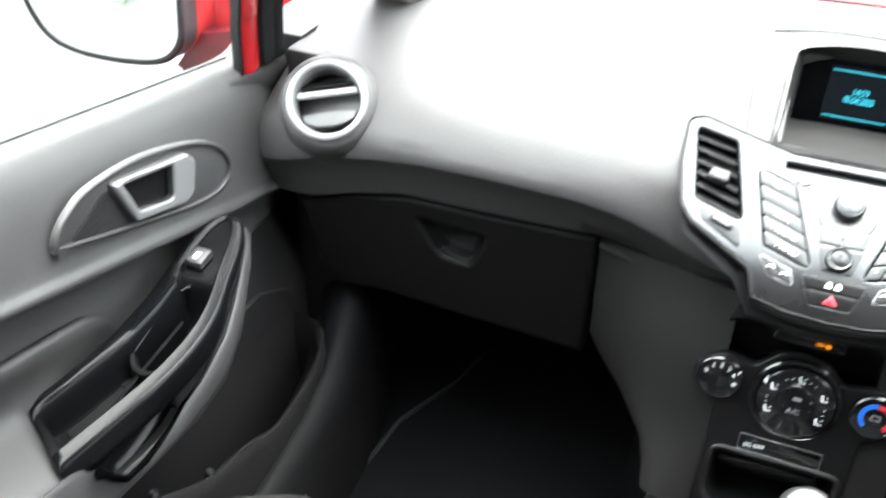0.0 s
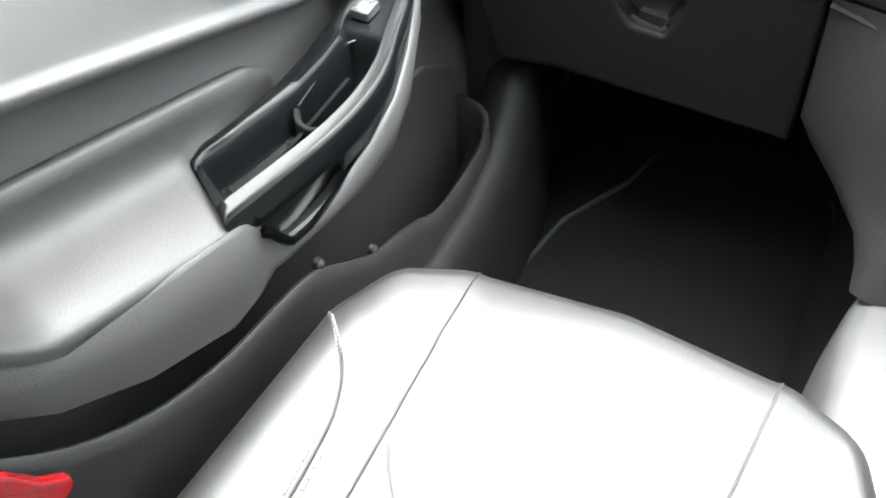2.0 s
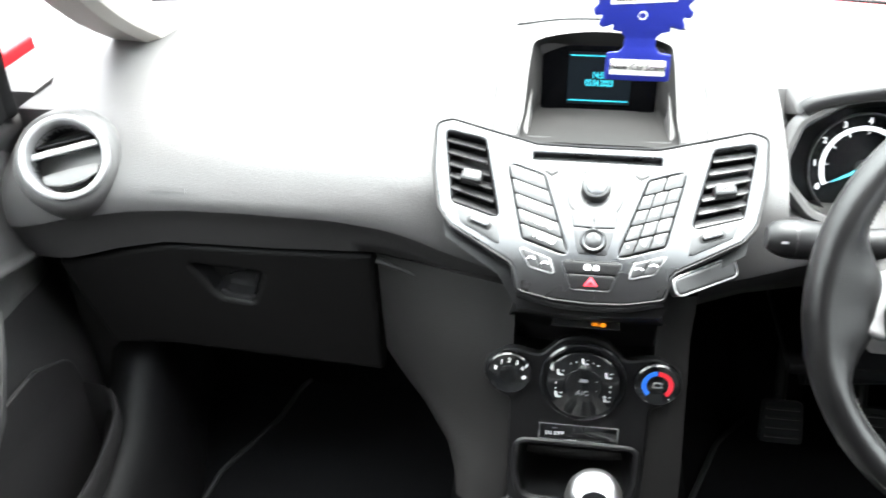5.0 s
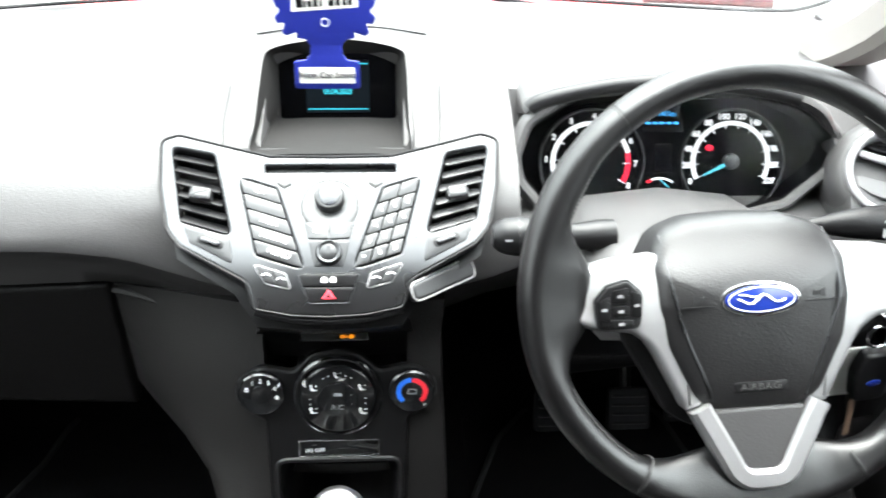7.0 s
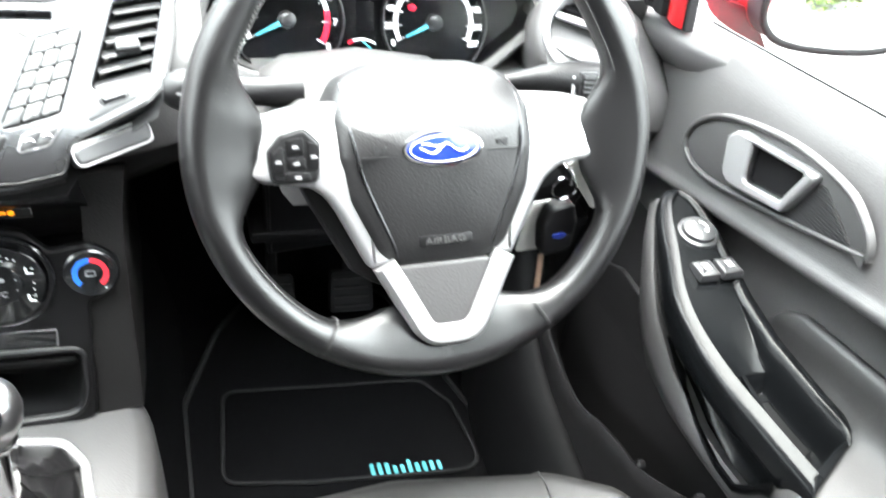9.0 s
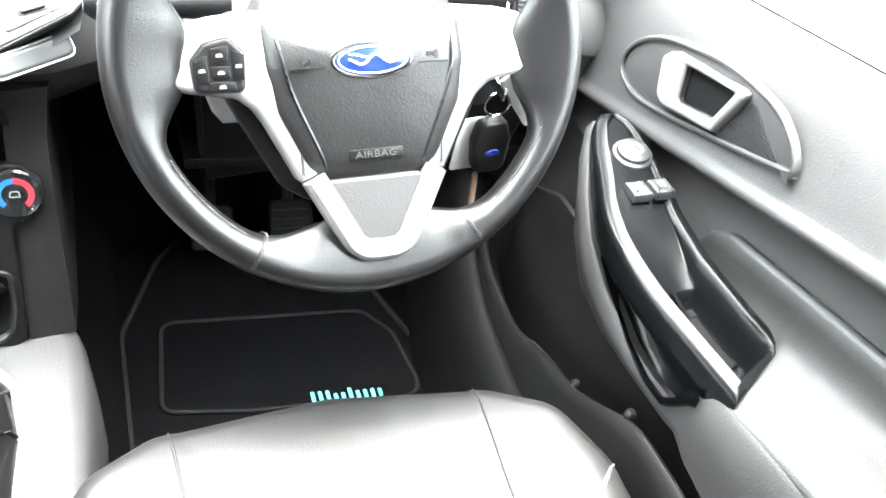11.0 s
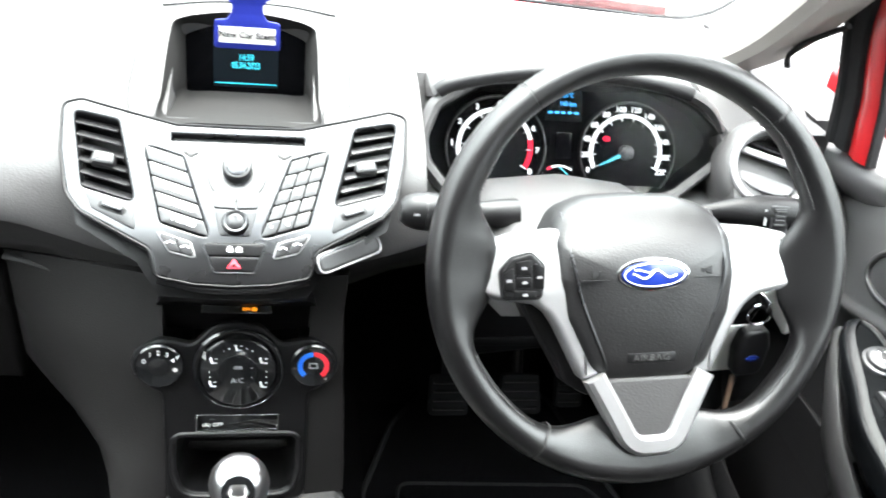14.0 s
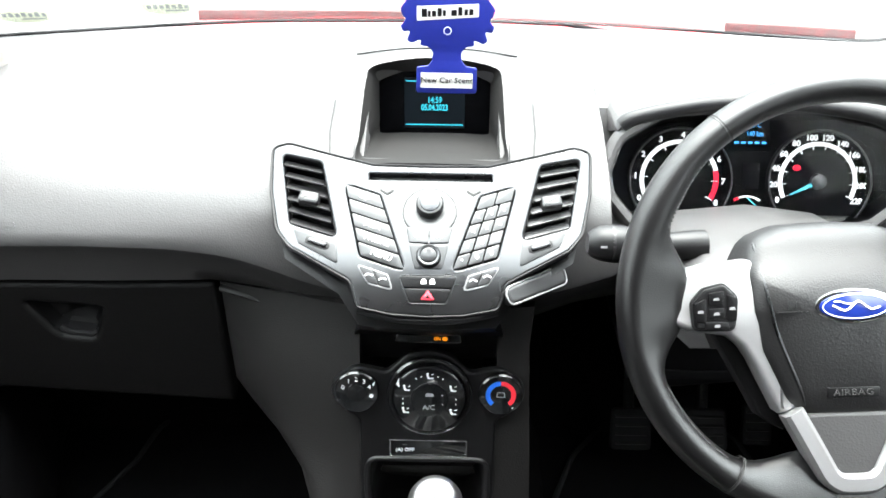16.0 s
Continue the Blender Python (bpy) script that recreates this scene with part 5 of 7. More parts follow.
tube([EM @ Vector((x, 0.0045 * math.sin((x + 0.004) * 260) * (1 - abs(x) / 0.03), 0.0034)) for x in np.linspace(-0.019, 0.019, 22)], 0.0011, 6, bm=wv, flat=0.5)
tube([EM @ Vector((x, 0.0035 + 0.0012 * math.sin(x * 300), 0.0034)) for x in np.linspace(-0.018, -0.002, 10)], 0.0009, 6, bm=wv, flat=0.5)
part("badge_swash", wv, M_WHITE, em, "pale wavy line")
part("oval_line", tube([EM @ Vector((*p, 0.0032)) for p in circle(0, 0, 0.0268, 36, 0.0102)], 0.0004, 6, loop=True), M_WHITE, em)
part("airbag_plaque", plate(round_poly([(-0.0215, -0.0790), (0.0215, -0.0790), (0.0215, -0.0700), (-0.0215, -0.0700)], 0.001, 2), 0.0014, CH, bevel=0.0004, w0=-0.0026), M_BLACK, bag)
lettering("airbag_word", "AIRBAG", 0.0080, CH @ pose(0, -0.0745, -0.0010), M_DIMPRINT, bag, squeeze=1.2)
# switch pod on one spoke
pod_o = round_poly([(-0.1275, -0.017), (-0.0955, -0.0180), (-0.0935, 0.010), (-0.104, 0.021), (-0.120, 0.017), (-0.129, 0.006)], 0.005, 4)
part("pod_edge", plate(inset(pod_o, -0.0018), 0.003, CH, bevel=0.001, w0=-0.0095), M_KEY, wheel)
pod = part("switch_pod", plate(pod_o, 0.0075, CH, bevel=0.002, w0=-0.0115), M_BLACK, wheel, "black pod of phone switches")
for q in ([(-0.128, -0.010), (-0.119, -0.011), (-0.119, 0.010), (-0.128, 0.005)], [(-0.117, 0.003), (-0.105, 0.003), (-0.104, 0.016), (-0.117, 0.014)], [(-0.117, -0.008), (-0.104, -0.008), (-0.104, 0.001), (-0.117, 0.001)], [(-0.102, -0.009), (-0.094, -0.010), (-0.093, 0.009), (-0.102, 0.013)], [(-0.120, -0.017), (-0.100, -0.018), (-0.101, -0.011), (-0.119, -0.010)]):
    k = part("pod_button", plate(round_poly(q, 0.0015, 2), 0.0016, CH, bevel=0.0006, w0=-0.0043), M_DARK, pod)
    c = (sum(p[0] for p in q) / 4, sum(p[1] for p in q) / 4)
    part("button_mark", flat_shape(round_poly([(c[0] - 0.0026, c[1] - 0.0012), (c[0] + 0.0026, c[1] - 0.0012), (c[0] + 0.0018, c[1] + 0.0014), (c[0] - 0.0018, c[1] + 0.0010)], 0.0003, 1), CH, 0.0002, -0.0026), M_GREYPRINT, pod)

# ---- steering column ----
column = thing("steering_column", "dark grey steering column cover with two stalks", "steering column")
rows_ = []
for y, zt, zb, h in ((0.03, 0.512, 0.43, 0.100), (-0.04, 0.529, 0.43, 0.110), (-0.10, 0.541, 0.435, 0.112), (-0.135, 0.545, 0.445, 0.106), (-0.155, 0.541, 0.46, 0.090)):
    c = 0.340
    rows_.append([(c - h, y, zt - 0.045), (c - h * 0.95, y, zt - 0.018), (c - h * 0.75, y, zt - 0.003), (c, y, zt + 0.006), (c + h * 0.75, y, zt - 0.003), (c + h * 0.95, y, zt - 0.018), (c + h, y, zt - 0.045), (c + h * 0.8, y, zb), (c - h * 0.8, y, zb)])
part("column_cover", loft(rows_), M_DASH, column, angle=50)
part("column_hub", lathe([(0.045, -0.06), (0.05, -0.02), (0.055, -0.005)], CW @ pose(0, 0, -0.055), 28), M_BLACK, column)
part("indicator_stalk", tube(smooth_path([(0.262, -0.100, 0.540), (0.235, -0.103, 0.541), (0.208, -0.105, 0.542), (0.178, -0.107, 0.544), (0.150, -0.108, 0.545)], 4), [0.0150, 0.0150, 0.0148, 0.0140, 0.0130, 0.0125, 0.0125, 0.0132, 0.0142, 0.0154, 0.0166, 0.0176, 0.0180, 0.0178, 0.0168, 0.0140, 0.0095], 14), M_BLACK, column)
part("stalk_band", tube([(0.1745, -0.107, 0.544), (0.1725, -0.107, 0.544)], 0.0182, 20), M_KEY, column)
part("stalk_mark", flat_shape([(-0.003, -0.001), (0.003, -0.001), (0.003, 0.001), (-0.003, 0.001)], frame_of((0.163, -0.1240, 0.550), (1, 0, 0), (0, 0.3, 1)), 0.0004), M_GREYPRINT, column)
part("wiper_stalk", tube(smooth_path([(0.435, -0.100, 0.546), (0.468, -0.102, 0.550), (0.500, -0.103, 0.552), (0.532, -0.104, 0.552), (0.568, -0.105, 0.549)], 4), [0.0065, 0.0070, 0.0080, 0.0092, 0.0108, 0.0124, 0.0138, 0.0150, 0.0158, 0.0164, 0.0167, 0.0168, 0.0168, 0.0166, 0.0160, 0.0145, 0.0100], 16), M_DARK, column)
wm = frame_of((0.522, -0.1196, 0.5545), (1, 0.02, -0.03), (0.03, 0.35, 1))
part("wiper_wheel_well", plate(round_poly([(-0.0095, -0.0125), (0.0095, -0.0125), (0.0095, 0.0120), (-0.0095, 0.0120)], 0.002), 0.003, wm, bevel=0.001, w0=-0.003), M_KEY, column)
part("wiper_wheel", plate(round_poly([(-0.0070, -0.0100), (0.0070, -0.0100), (0.0070, 0.0095), (-0.0070, 0.0095)], 0.002), 0.004, wm, bevel=0.0015, w0=-0.0028), M_BLACK, column)
for i in range(4):
    v = -0.0068 + 0.0044 * i
    part("wheel_ridge", plate(round_poly([(-0.0055, v - 0.0010), (0.0055, v - 0.0010), (0.0055, v + 0.0010), (-0.0055, v + 0.0010)], 0.0005, 1), 0.0016, wm, bevel=0.0004, w0=0.0008), M_KEY, column)
part("stalk_mark", flat_shape([(-0.0160, -0.008), (-0.0130, -0.008), (-0.0130, 0.008), (-0.0160, 0.008)], wm, 0.0004, -0.0012), M_GREYPRINT, column)
part("ignition_barrel", tube([(0.425, -0.10, 0.505), (0.455, -0.165, 0.512), (0.462, -0.195, 0.514)], [0.022, 0.020, 0.0175], 20), M_BLACK, column)

keys = thing("car_key", "folding car key with black fob and metal tags", "key")
part("key_blade", turned(block(-0.0015, 0.0015, -0.03, 0.006, -0.005, 0.005, 0.0008), pose(0.4640, -0.205, 0.516)), M_CHROME, keys)
part("key_head", turned(block(-0.0065, 0.0065, -0.003, 0.003, -0.042, 0.014, 0.0025), pose(0.478, -0.218, 0.512, 0, -38, 0)), M_PAPER, keys, "pale metal key head")
part("split_ring", tube([(0.466 + 0.011 * math.cos(a), -0.222, 0.500 + 0.011 * math.sin(a)) for a in np.linspace(0, 6.1, 24)], 0.0011, 6), M_CHROME, keys)
fobm = frame_of((0.466, -0.226, 0.462), (1, 0.1, 0.1), (0, 0, 1))
fob = part("fob", plate(round_poly([(-0.0145, -0.026), (0.0145, -0.026), (0.0175, 0.006), (0.0120, 0.027), (-0.0120, 0.027), (-0.0175, 0.006)], 0.010, 4), 0.012, fobm, bevel=0.004, w0=-0.006, steps=3), M_BLACK, keys, "black plastic fob")
part("fob_badge", plate(circle(0, -0.004, 0.0070, 24, 0.0032), 0.0008, fobm, bevel=0.0003, w0=0.006), M_BLUEENAMEL, fob)
part("paper_tag", plate(round_poly([(-0.018, -0.030), (0.014, -0.030), (0.014, 0.022), (-0.010, 0.022)], 0.003), 0.0012, frame_of((0.452, -0.216, 0.462), (1, 0, 0.10), (0, 0, 1)), bevel=0.0004), M_PAPER, keys, "white paper tag")
part("hanging_tag", plate(round_poly([(-0.003, -0.022), (0.003, -0.022), (0.003, 0.022), (-0.003, 0.022)], 0.002), 0.0014, frame_of((0.461, -0.224, 0.412), (1, 0.3, 0.12), (-0.06, 0, 1)), bevel=0.0004), M_BROWN, keys, "narrow brass tag")
keys.location.z += 0.013

# ---- instrument cluster ----
CI = frame_of((0.345, 0.045, 0.546), (1, 0, 0), (0, 0.42, 0.908))
inst = thing("instrument_cluster", "instrument cluster with rev counter and speedometer dials", "instrument cluster")
shape = round_poly([(-0.150, 0.000), (-0.138, 0.034), (-0.095, 0.060), (-0.03, 0.066), (0.035, 0.066), (0.105, 0.068), (0.156, 0.046), (0.189, 0.016), (0.178, -0.010), (0.132, -0.046), (0.090, -0.056), (0.045, -0.050), (0.0, -0.046), (-0.040, -0.052), (-0.085, -0.062), (-0.122, -0.050), (-0.146, -0.022)], 0.02, 4)
bm = bmesh.new()
prev = ring(bm, inset(shape, -0.014), CI, -0.014)
for d, w in ((-0.012, 0.002), (-0.008, 0.006), (-0.003, 0.005), (0.0, 0.001)):
    cur = ring(bm, inset(shape, d), CI, w)
    bridge(bm, prev, cur)
    prev = cur
part("bezel", bm, M_DASH, inst)
bm = bmesh.new()
prev = ring(bm, shape, CI, 0.001)
for d, w in ((0.002, -0.018), (0.006, -0.033)):
    cur = ring(bm, inset(shape, d), CI, w)
    bridge(bm, prev, cur)
    prev = cur
part("inner_wall", bm, M_DIALFACE, inst, "black inner wall")
part("back_plate", flat_shape(inset(shape, 0.004), CI, 0.002, -0.032), M_DIALFACE, inst)


def dial(cu, r, words_, a0, a1, start_word, name, red_from=None):
    m = CI @ pose(cu, -0.006, -0.028)
    d = part(name, lathe([(r * 1.30, 0.0), (r * 1.29, 0.006), (r * 1.26, 0.0085), (r * 1.23, 0.004), (r * 1.21, 0.0008), (0.001, 0.0006)], m, 48), M_DIALFACE, inst)
    part("chrome_ring", tube([m @ Vector((r * 1.27 * math.cos(a), r * 1.27 * math.sin(a), 0.0084)) for a in np.linspace(0, 2 * math.pi, 60)[:-1]], 0.0011, 6, loop=True), M_KEY, d)
    end_w = a1 if red_from is None else red_from
    part("scale_arc", flat_shape(arc_band(0, 0, r * 0.88, r * 0.99, a0, end_w, 40), m, 0.0004, 0.0012), G_DIAL, d)
    if red_from is not None:
        part("red_arc", flat_shape(arc_band(0, 0, r * 0.86, r * 0.99, red_from, a1, 16), m, 0.0004, 0.0012), G_RED, d)
    k = len(words_)
    for i, wd in enumerate(words_):
        a = radians(a0 + (a1 - a0) * i / (k - 1))
        lettering("dial_number", wd, r * 0.20, m @ pose(r * 1.10 * math.cos(a), r * 1.10 * math.sin(a), 0.0016), G_DIAL, d, bold=0.0003)
        part("tick", flat_shape([(r * 0.80 * math.cos(a) - 0.0006, r * 0.80 * math.sin(a) - 0.0006), (r * 0.99 * math.cos(a) - 0.0006, r * 0.99 * math.sin(a)), (r * 0.99 * math.cos(a) + 0.0006, r * 0.99 * math.sin(a)), (r * 0.80 * math.cos(a) + 0.0006, r * 0.80 * math.sin(a) + 0.0006)], m, 0.0004, 0.0016), G_DIAL, d)
    a = radians(a0)
    c, s = math.cos(a), math.sin(a)
    nd = [(0.003 * -s, 0.003 * c), (r * 0.92 * c - 0.0008 * s, r * 0.92 * s + 0.0008 * c), (r * 0.92 * c + 0.0008 * s, r * 0.92 * s - 0.0008 * c), (0.003 * s, 0.003 * -c)]
    part("needle", flat_shape([(x * 0.85, y * 0.85) for x, y in nd], m, 0.0012, 0.0045), G_NEEDLE, d)
    part("needle_hub", lathe([(r * 0.20, 0.0), (r * 0.19, 0.006), (r * 0.15, 0.0075), (0.001, 0.008)], m @ pose(0, 0, 0.0006), 24), M_KEY, d)
    return d


speed = dial(0.0845, 0.0445, ["0", "20", "40", "60", "80", "100", "120", "140", "160", "180", "200", "220"], 206, -26, "0", "speedometer")
dial(-0.0695, 0.0445, ["0", "1", "2", "3", "4", "5", "6", "7", "8"], 206, -32, "0", "rev_counter", red_from=14)
part("brake_telltale", plate(circle(0, 0, 0.0046, 16, 0.0034), 0.0005, CI @ pose(0.0604, 0.0088, -0.0262), bevel=0.0001), G_RED, speed)
info = part("trip_display", flat_shape(round_poly([(-0.014, 0.026), (0.031, 0.026), (0.028, 0.062), (-0.008, 0.062)], 0.002), CI, 0.002, -0.0295), M_SCREEN, inst)
for txt, yy, sz in (("26°C", 0.0550, 0.0080), ("140 km", 0.0455, 0.0080)):
    lettering("trip_word", txt, sz, CI @ pose(0.0125, yy, -0.0268), G_BLUE, info, squeeze=0.8)
for i in range(5):
    u = -0.0100 + 0.0076 * i
    part("trip_bar", flat_shape([(u, 0.0345), (u + 0.0050, 0.0345), (u + 0.0050, 0.0370), (u, 0.0370)], CI, 0.0003, -0.0270), G_BLUE, info)
part("reset_window", plate(round_poly([(0.001, -0.016), (0.020, -0.016), (0.020, 0.014), (0.001, 0.014)], 0.002), 0.003, CI, bevel=0.001, w0=-0.030), M_SCREEN, inst)
gauge = part("fuel_gauge", flat_shape(round_poly([(-0.019, -0.044), (0.019, -0.044), (0.016, -0.027), (-0.016, -0.027)], 0.003), CI @ pose(0.007, 0.009, 0), 0.002, -0.0298), M_DIALFACE, inst)
part("gauge_arc", flat_shape(arc_band(0, -0.058, 0.0240, 0.0262, 55, 125, 16), CI @ pose(0.007, 0.009, 0), 0.0004, -0.0275), G_DIAL, gauge)
part("gauge_needle", flat_shape([(-0.001, -0.034), (0.001, -0.034), (0.011, -0.043), (0.009, -0.043)], CI @ pose(0.007, 0.009, 0), 0.0006, -0.0272), G_NEEDLE, gauge)
part("gauge_red", flat_shape(arc_band(0, -0.058, 0.0236, 0.0266, 112, 125, 5), CI @ pose(0.007, 0.009, 0), 0.0004, -0.0270), G_RED, gauge)
lens = part("lens", flat_shape(inset(shape, 0.001), CI @ pose(0, 0, 0, 4), 0.0008, -0.004), M_LENS, inst)
lens.visible_shadow = False
# visor over the dials
vis = smooth_path([(0.2010, 0.064, 0.588), (0.2130, 0.065, 0.598), (0.245, 0.066, 0.607), (0.300, 0.064, 0.618), (0.360, 0.058, 0.623), (0.420, 0.050, 0.621), (0.470, 0.042, 0.614), (0.505, 0.040, 0.598), (0.528, 0.044, 0.570)], 5)
rows_ = []
for i, p in enumerate(vis):
    n_ = Vector((0, -0.35, 0.94)) if 4 < i < len(vis) - 5 else Vector((-0.8 if i <= 4 else 0.8, -0.2, 0.6)).normalized()
    q = p + Vector((0, 0.05, -0.002))
    e = Vector((p.x, 0.17, min(0.586, p.z - 0.008)))
    rows_.append([p + Vector((0, 0.014, -0.006)), p, p + n_ * 0.004 + Vector((0, 0.004, 0)), p + n_ * 0.005 + Vector((0, 0.014, 0.002)), q + n_ * 0.002, e, e - Vector((0, 0, 0.03)), q - Vector((0, 0, 0.02))])
part("visor", loft(rows_), M_DASH, inst, angle=60)
part("visor_lip", tube([p + Vector((0, 0.002, 0.001)) for p in vis[2:-9]], 0.0085, 12), M_BLACK, inst)

from mathutils.bvhtree import BVHTree

# ---- doors ----
def belt(y):
    return 0.552 - 0.136 * y


def ridge(y):
    return 0.386 - 0.243 * y


def make_door(s):
    """One front door; s is -1 for the passenger's, 1 for the driver's."""
    X = (lambda x: x) if s < 0 else (lambda x: 2 * CX - x)
    P = lambda x, y, z: (X(x), y, z)
    if s < 0:
        door = thing("door_1", "closed passenger door lined in grey plastic with a padded armrest", "car door", "front doors", "structure")
    else:
        door = thing("door_2", "closed driver's door lined in grey plastic with a padded armrest", "car door", "front doors", "structure")

    def F(x, y, z):
        """A frame on the door whose face looks into the cabin; its first axis runs to the rear on one side and to the front on the other."""
        return frame_of(P(x, y, z), (0, -s, 0), (0, 0, 1))

    def yz(pts, y0, z0):
        """Outline points given as y and z, in the frame at y0, z0."""
        return [(-s * (y - y0), z - z0) for y, z in pts]

    rows_ = []
    for y in np.linspace(0.10, -0.93, 42):
        b, r = belt(y), ridge(y)
        front = max(0.0, (y + 0.04) / 0.075)
        pts = [(-0.735, b - 0.02), (-0.725, b + 0.001), (-0.712, b + 0.004), (-0.696, b + 0.001), (-0.684, b - 0.010), (-0.675, b - 0.029), (-0.667, b - 0.058),
               (-0.659, max(r + 0.030, b - 0.105)), (-0.6565, r + 0.019), (-0.6545, r + 0.0145), (-0.6505, r + 0.011), (-0.6485, r + 0.0065), (-0.6505, r + 0.001), (-0.657, r - 0.003), (-0.672, r - 0.007), (-0.677, r - 0.016), (-0.677, r - 0.05),
               (-0.672, 0.34), (-0.660, 0.29), (-0.640, 0.26), (-0.634, 0.22), (-0.632, 0.10), (-0.630, 0.02), (-0.735, 0.02)]
        zprev = 9
        fixed = []
        for i, (x, z) in enumerate(pts[:-1]):
            if i > 2:
                z = min(z, zprev - 0.001)
            zprev = z
            fixed.append((x - 0.012 * front ** 2, z))
        rows_.append([P(x, y, z) for x, z in fixed + [pts[-1]]])
    # upper lining and lower lining meet below the armrest
    part("door_panel", loft([r[:18] + [(r[17][0] + s * 0.06, r[17][1], r[17][2])] for r in rows_]), M_DOOR, door, angle=50)
    part("lower_lining", loft([[(r[17][0] + s * 0.06, r[17][1], r[17][2])] + r[17:] for r in rows_]), M_POCKET, door, "lower door lining with shade put into its colour", angle=50)
    sill = [P(-0.712, y, belt(y) + 0.0045) for y in np.linspace(0.0, -0.9, 12)]
    # the lining rises to meet the foot of the window frame
    reach = 0.678 if s < 0 else 0.654
    rows_ = []
    for y in np.linspace(-0.15, 0.10, 14):
        k = min(1.0, max(0.0, (y + 0.15) / 0.14))
        k = k * k * (3 - 2 * k)
        e, b = 0.702 + (reach - 0.702) * k, belt(y)
        rows_.append([P(-0.728, y, b - 0.03), P(-0.722, y, b - 0.004 + 0.006 * k), P(-0.708, y, b - 0.002 + 0.006 * k), P(-e - 0.012, y, b - 0.008 * (1 - k)), P(-e - 0.003, y, b - 0.006 - 0.010 * (1 - k)), P(-e, y, b - 0.016), P(-e - 0.006, y, b - 0.034), P(-0.700, y, b - 0.07)])
    part("corner_trim", loft(rows_), M_DOOR, door, angle=60)
    part("glass_seal", strip(sill, (1, 0, 0), 0.0018, 0.0015), M_RUBBER, door)

    # padded armrest, hollow beside the door and rolled over at its inner edge
    rows_ = []
    for y in [float(v) for v in np.linspace(-0.318, -0.350, 7)] + [-0.38, -0.41, -0.43, -0.4495, -0.4510] + [float(v) for v in np.linspace(-0.462, -0.765, 24)]:
        k = min(1.0, max(0.0, (-0.318 - y) / 0.045)) ** 0.5
        k *= min(1.0, max(0.0, (y + 0.765) / 0.06)) ** 0.4
        za = 0.352 - 0.198 * y
        ze = 0.386 - 0.22 * (y + 0.479) + 0.10 * (max(0.0, -0.635 - y) / 0.13) ** 1.7
        za -= 0.020 * (1 - min(1.0, max(0.0, (-0.318 - y) / 0.03)) ** 0.5)
        sec = [(-0.678, za - 0.006), (-0.674, za + 0.0005), (-0.669, za + 0.001), (-0.664, za - 0.004)]
        D = za - ze
        fore = y > -0.450
        w_ = (0.087 if not fore else 0.0125 / 0.16) * k
        for fr, dz in ((0.025, 0.22), (0.055, 0.42), (0.10, 0.60), (0.16, 0.71), (0.24, 0.785), (0.34, 0.835), (0.48, 0.875), (0.62, 0.905), (0.75, 0.935), (0.86, 0.965), (0.935, 1.005), (0.98, 1.07), (1.0, 1.16)):
            if fore and fr > 0.16:
                fr, dz = 0.16, 0.71 + 0.2 * fr
            sec.append((-0.664 + w_ * fr, za - 0.004 - (D - 0.004) * dz))
        out = -0.664 + w_ * (0.16 if fore else 1.0)
        sec += [(out, ze - 0.016), (out - 0.006, ze - 0.020), (-0.676, ze - 0.03)]
        slant = 0.0 if fore else -0.50 * min(1.0, max(0.0, (y + 0.70) / 0.25))
        ahead = (0.020 if s > 0 else 0.004) * max(0.0, 1 - (-0.318 - y) / 0.25)
        rows_.append([P(max(-0.69, min(x, -0.55)), y + ahead + slant * max(0.0, x + 0.657), z) for x, z in sec])
    part("armrest", loft(rows_), M_SOFT, door, "soft grained armrest", angle=60)

    # carrier below the armrest, runs forward into the pull
    up_ = [(-0.79, 0.50), (-0.72, 0.452), (-0.652, 0.411), (-0.55, 0.392), (-0.470, 0.376), (-0.448, 0.350), (-0.430, 0.328), (-0.402, 0.325), (-0.362, 0.332), (-0.312, 0.352), (-0.27, 0.378), (-0.23, 0.400), (-0.18, 0.424), (-0.150, 0.430)]
    lo_ = [(-0.79, 0.470), (-0.72, 0.405), (-0.672, 0.363), (-0.60, 0.320), (-0.51, 0.286), (-0.475, 0.292), (-0.452, 0.304), (-0.438, 0.302), (-0.38, 0.303), (-0.33, 0.308), (-0.28, 0.322), (-0.23, 0.346), (-0.18, 0.384), (-0.146, 0.412)]
    cx_ = [-0.60, -0.585, -0.577, -0.575, -0.575, -0.574, -0.573, -0.572, -0.566, -0.560, -0.557, -0.566, -0.584, -0.602]
    rows_ = []
    for (y, zu), (yl, zl), x in zip(up_, lo_, cx_):
        rows_.append([P(x - 0.004, y, zu), P(x, y - 0.001, zu - 0.004), P(x + 0.001, (y + yl) / 2, (zu + zl) / 2), P(x - 0.003, yl, zl + 0.004), P(x - 0.010, yl, zl), P(x - 0.020, yl, zl + 0.004), P(x - 0.020, y, zu - 0.006)])
    part("armrest_carrier", loft(rows_), M_CARRIER, door, "pale grey lower armrest panel", angle=50)

    # frame of the pull unit
    O = Vector(P(-0.622, -0.315, 0.412))
    along = Vector((0, 1, 0.145)).normalized()
    inward = Vector((X(-0.655) - X(-0.595), 0.0, 0.004)).normalized()
    U = frame_of(O, along, inward) if s < 0 else frame_of(O, -along, inward)
    d_ = 1 if s < 0 else -1

    def face_z(y):
        """Height of the unit's upper face, which rises to the front."""
        return 0.412 + 0.145 * (y + 0.315)

    # outer edge beside the door, and the grab bar, by how far back a row begins
    ot = [-0.4500, -0.4470, -0.4400, -0.430, -0.405, -0.343, -0.290, -0.205, -0.175, -0.160, -0.150, -0.146]
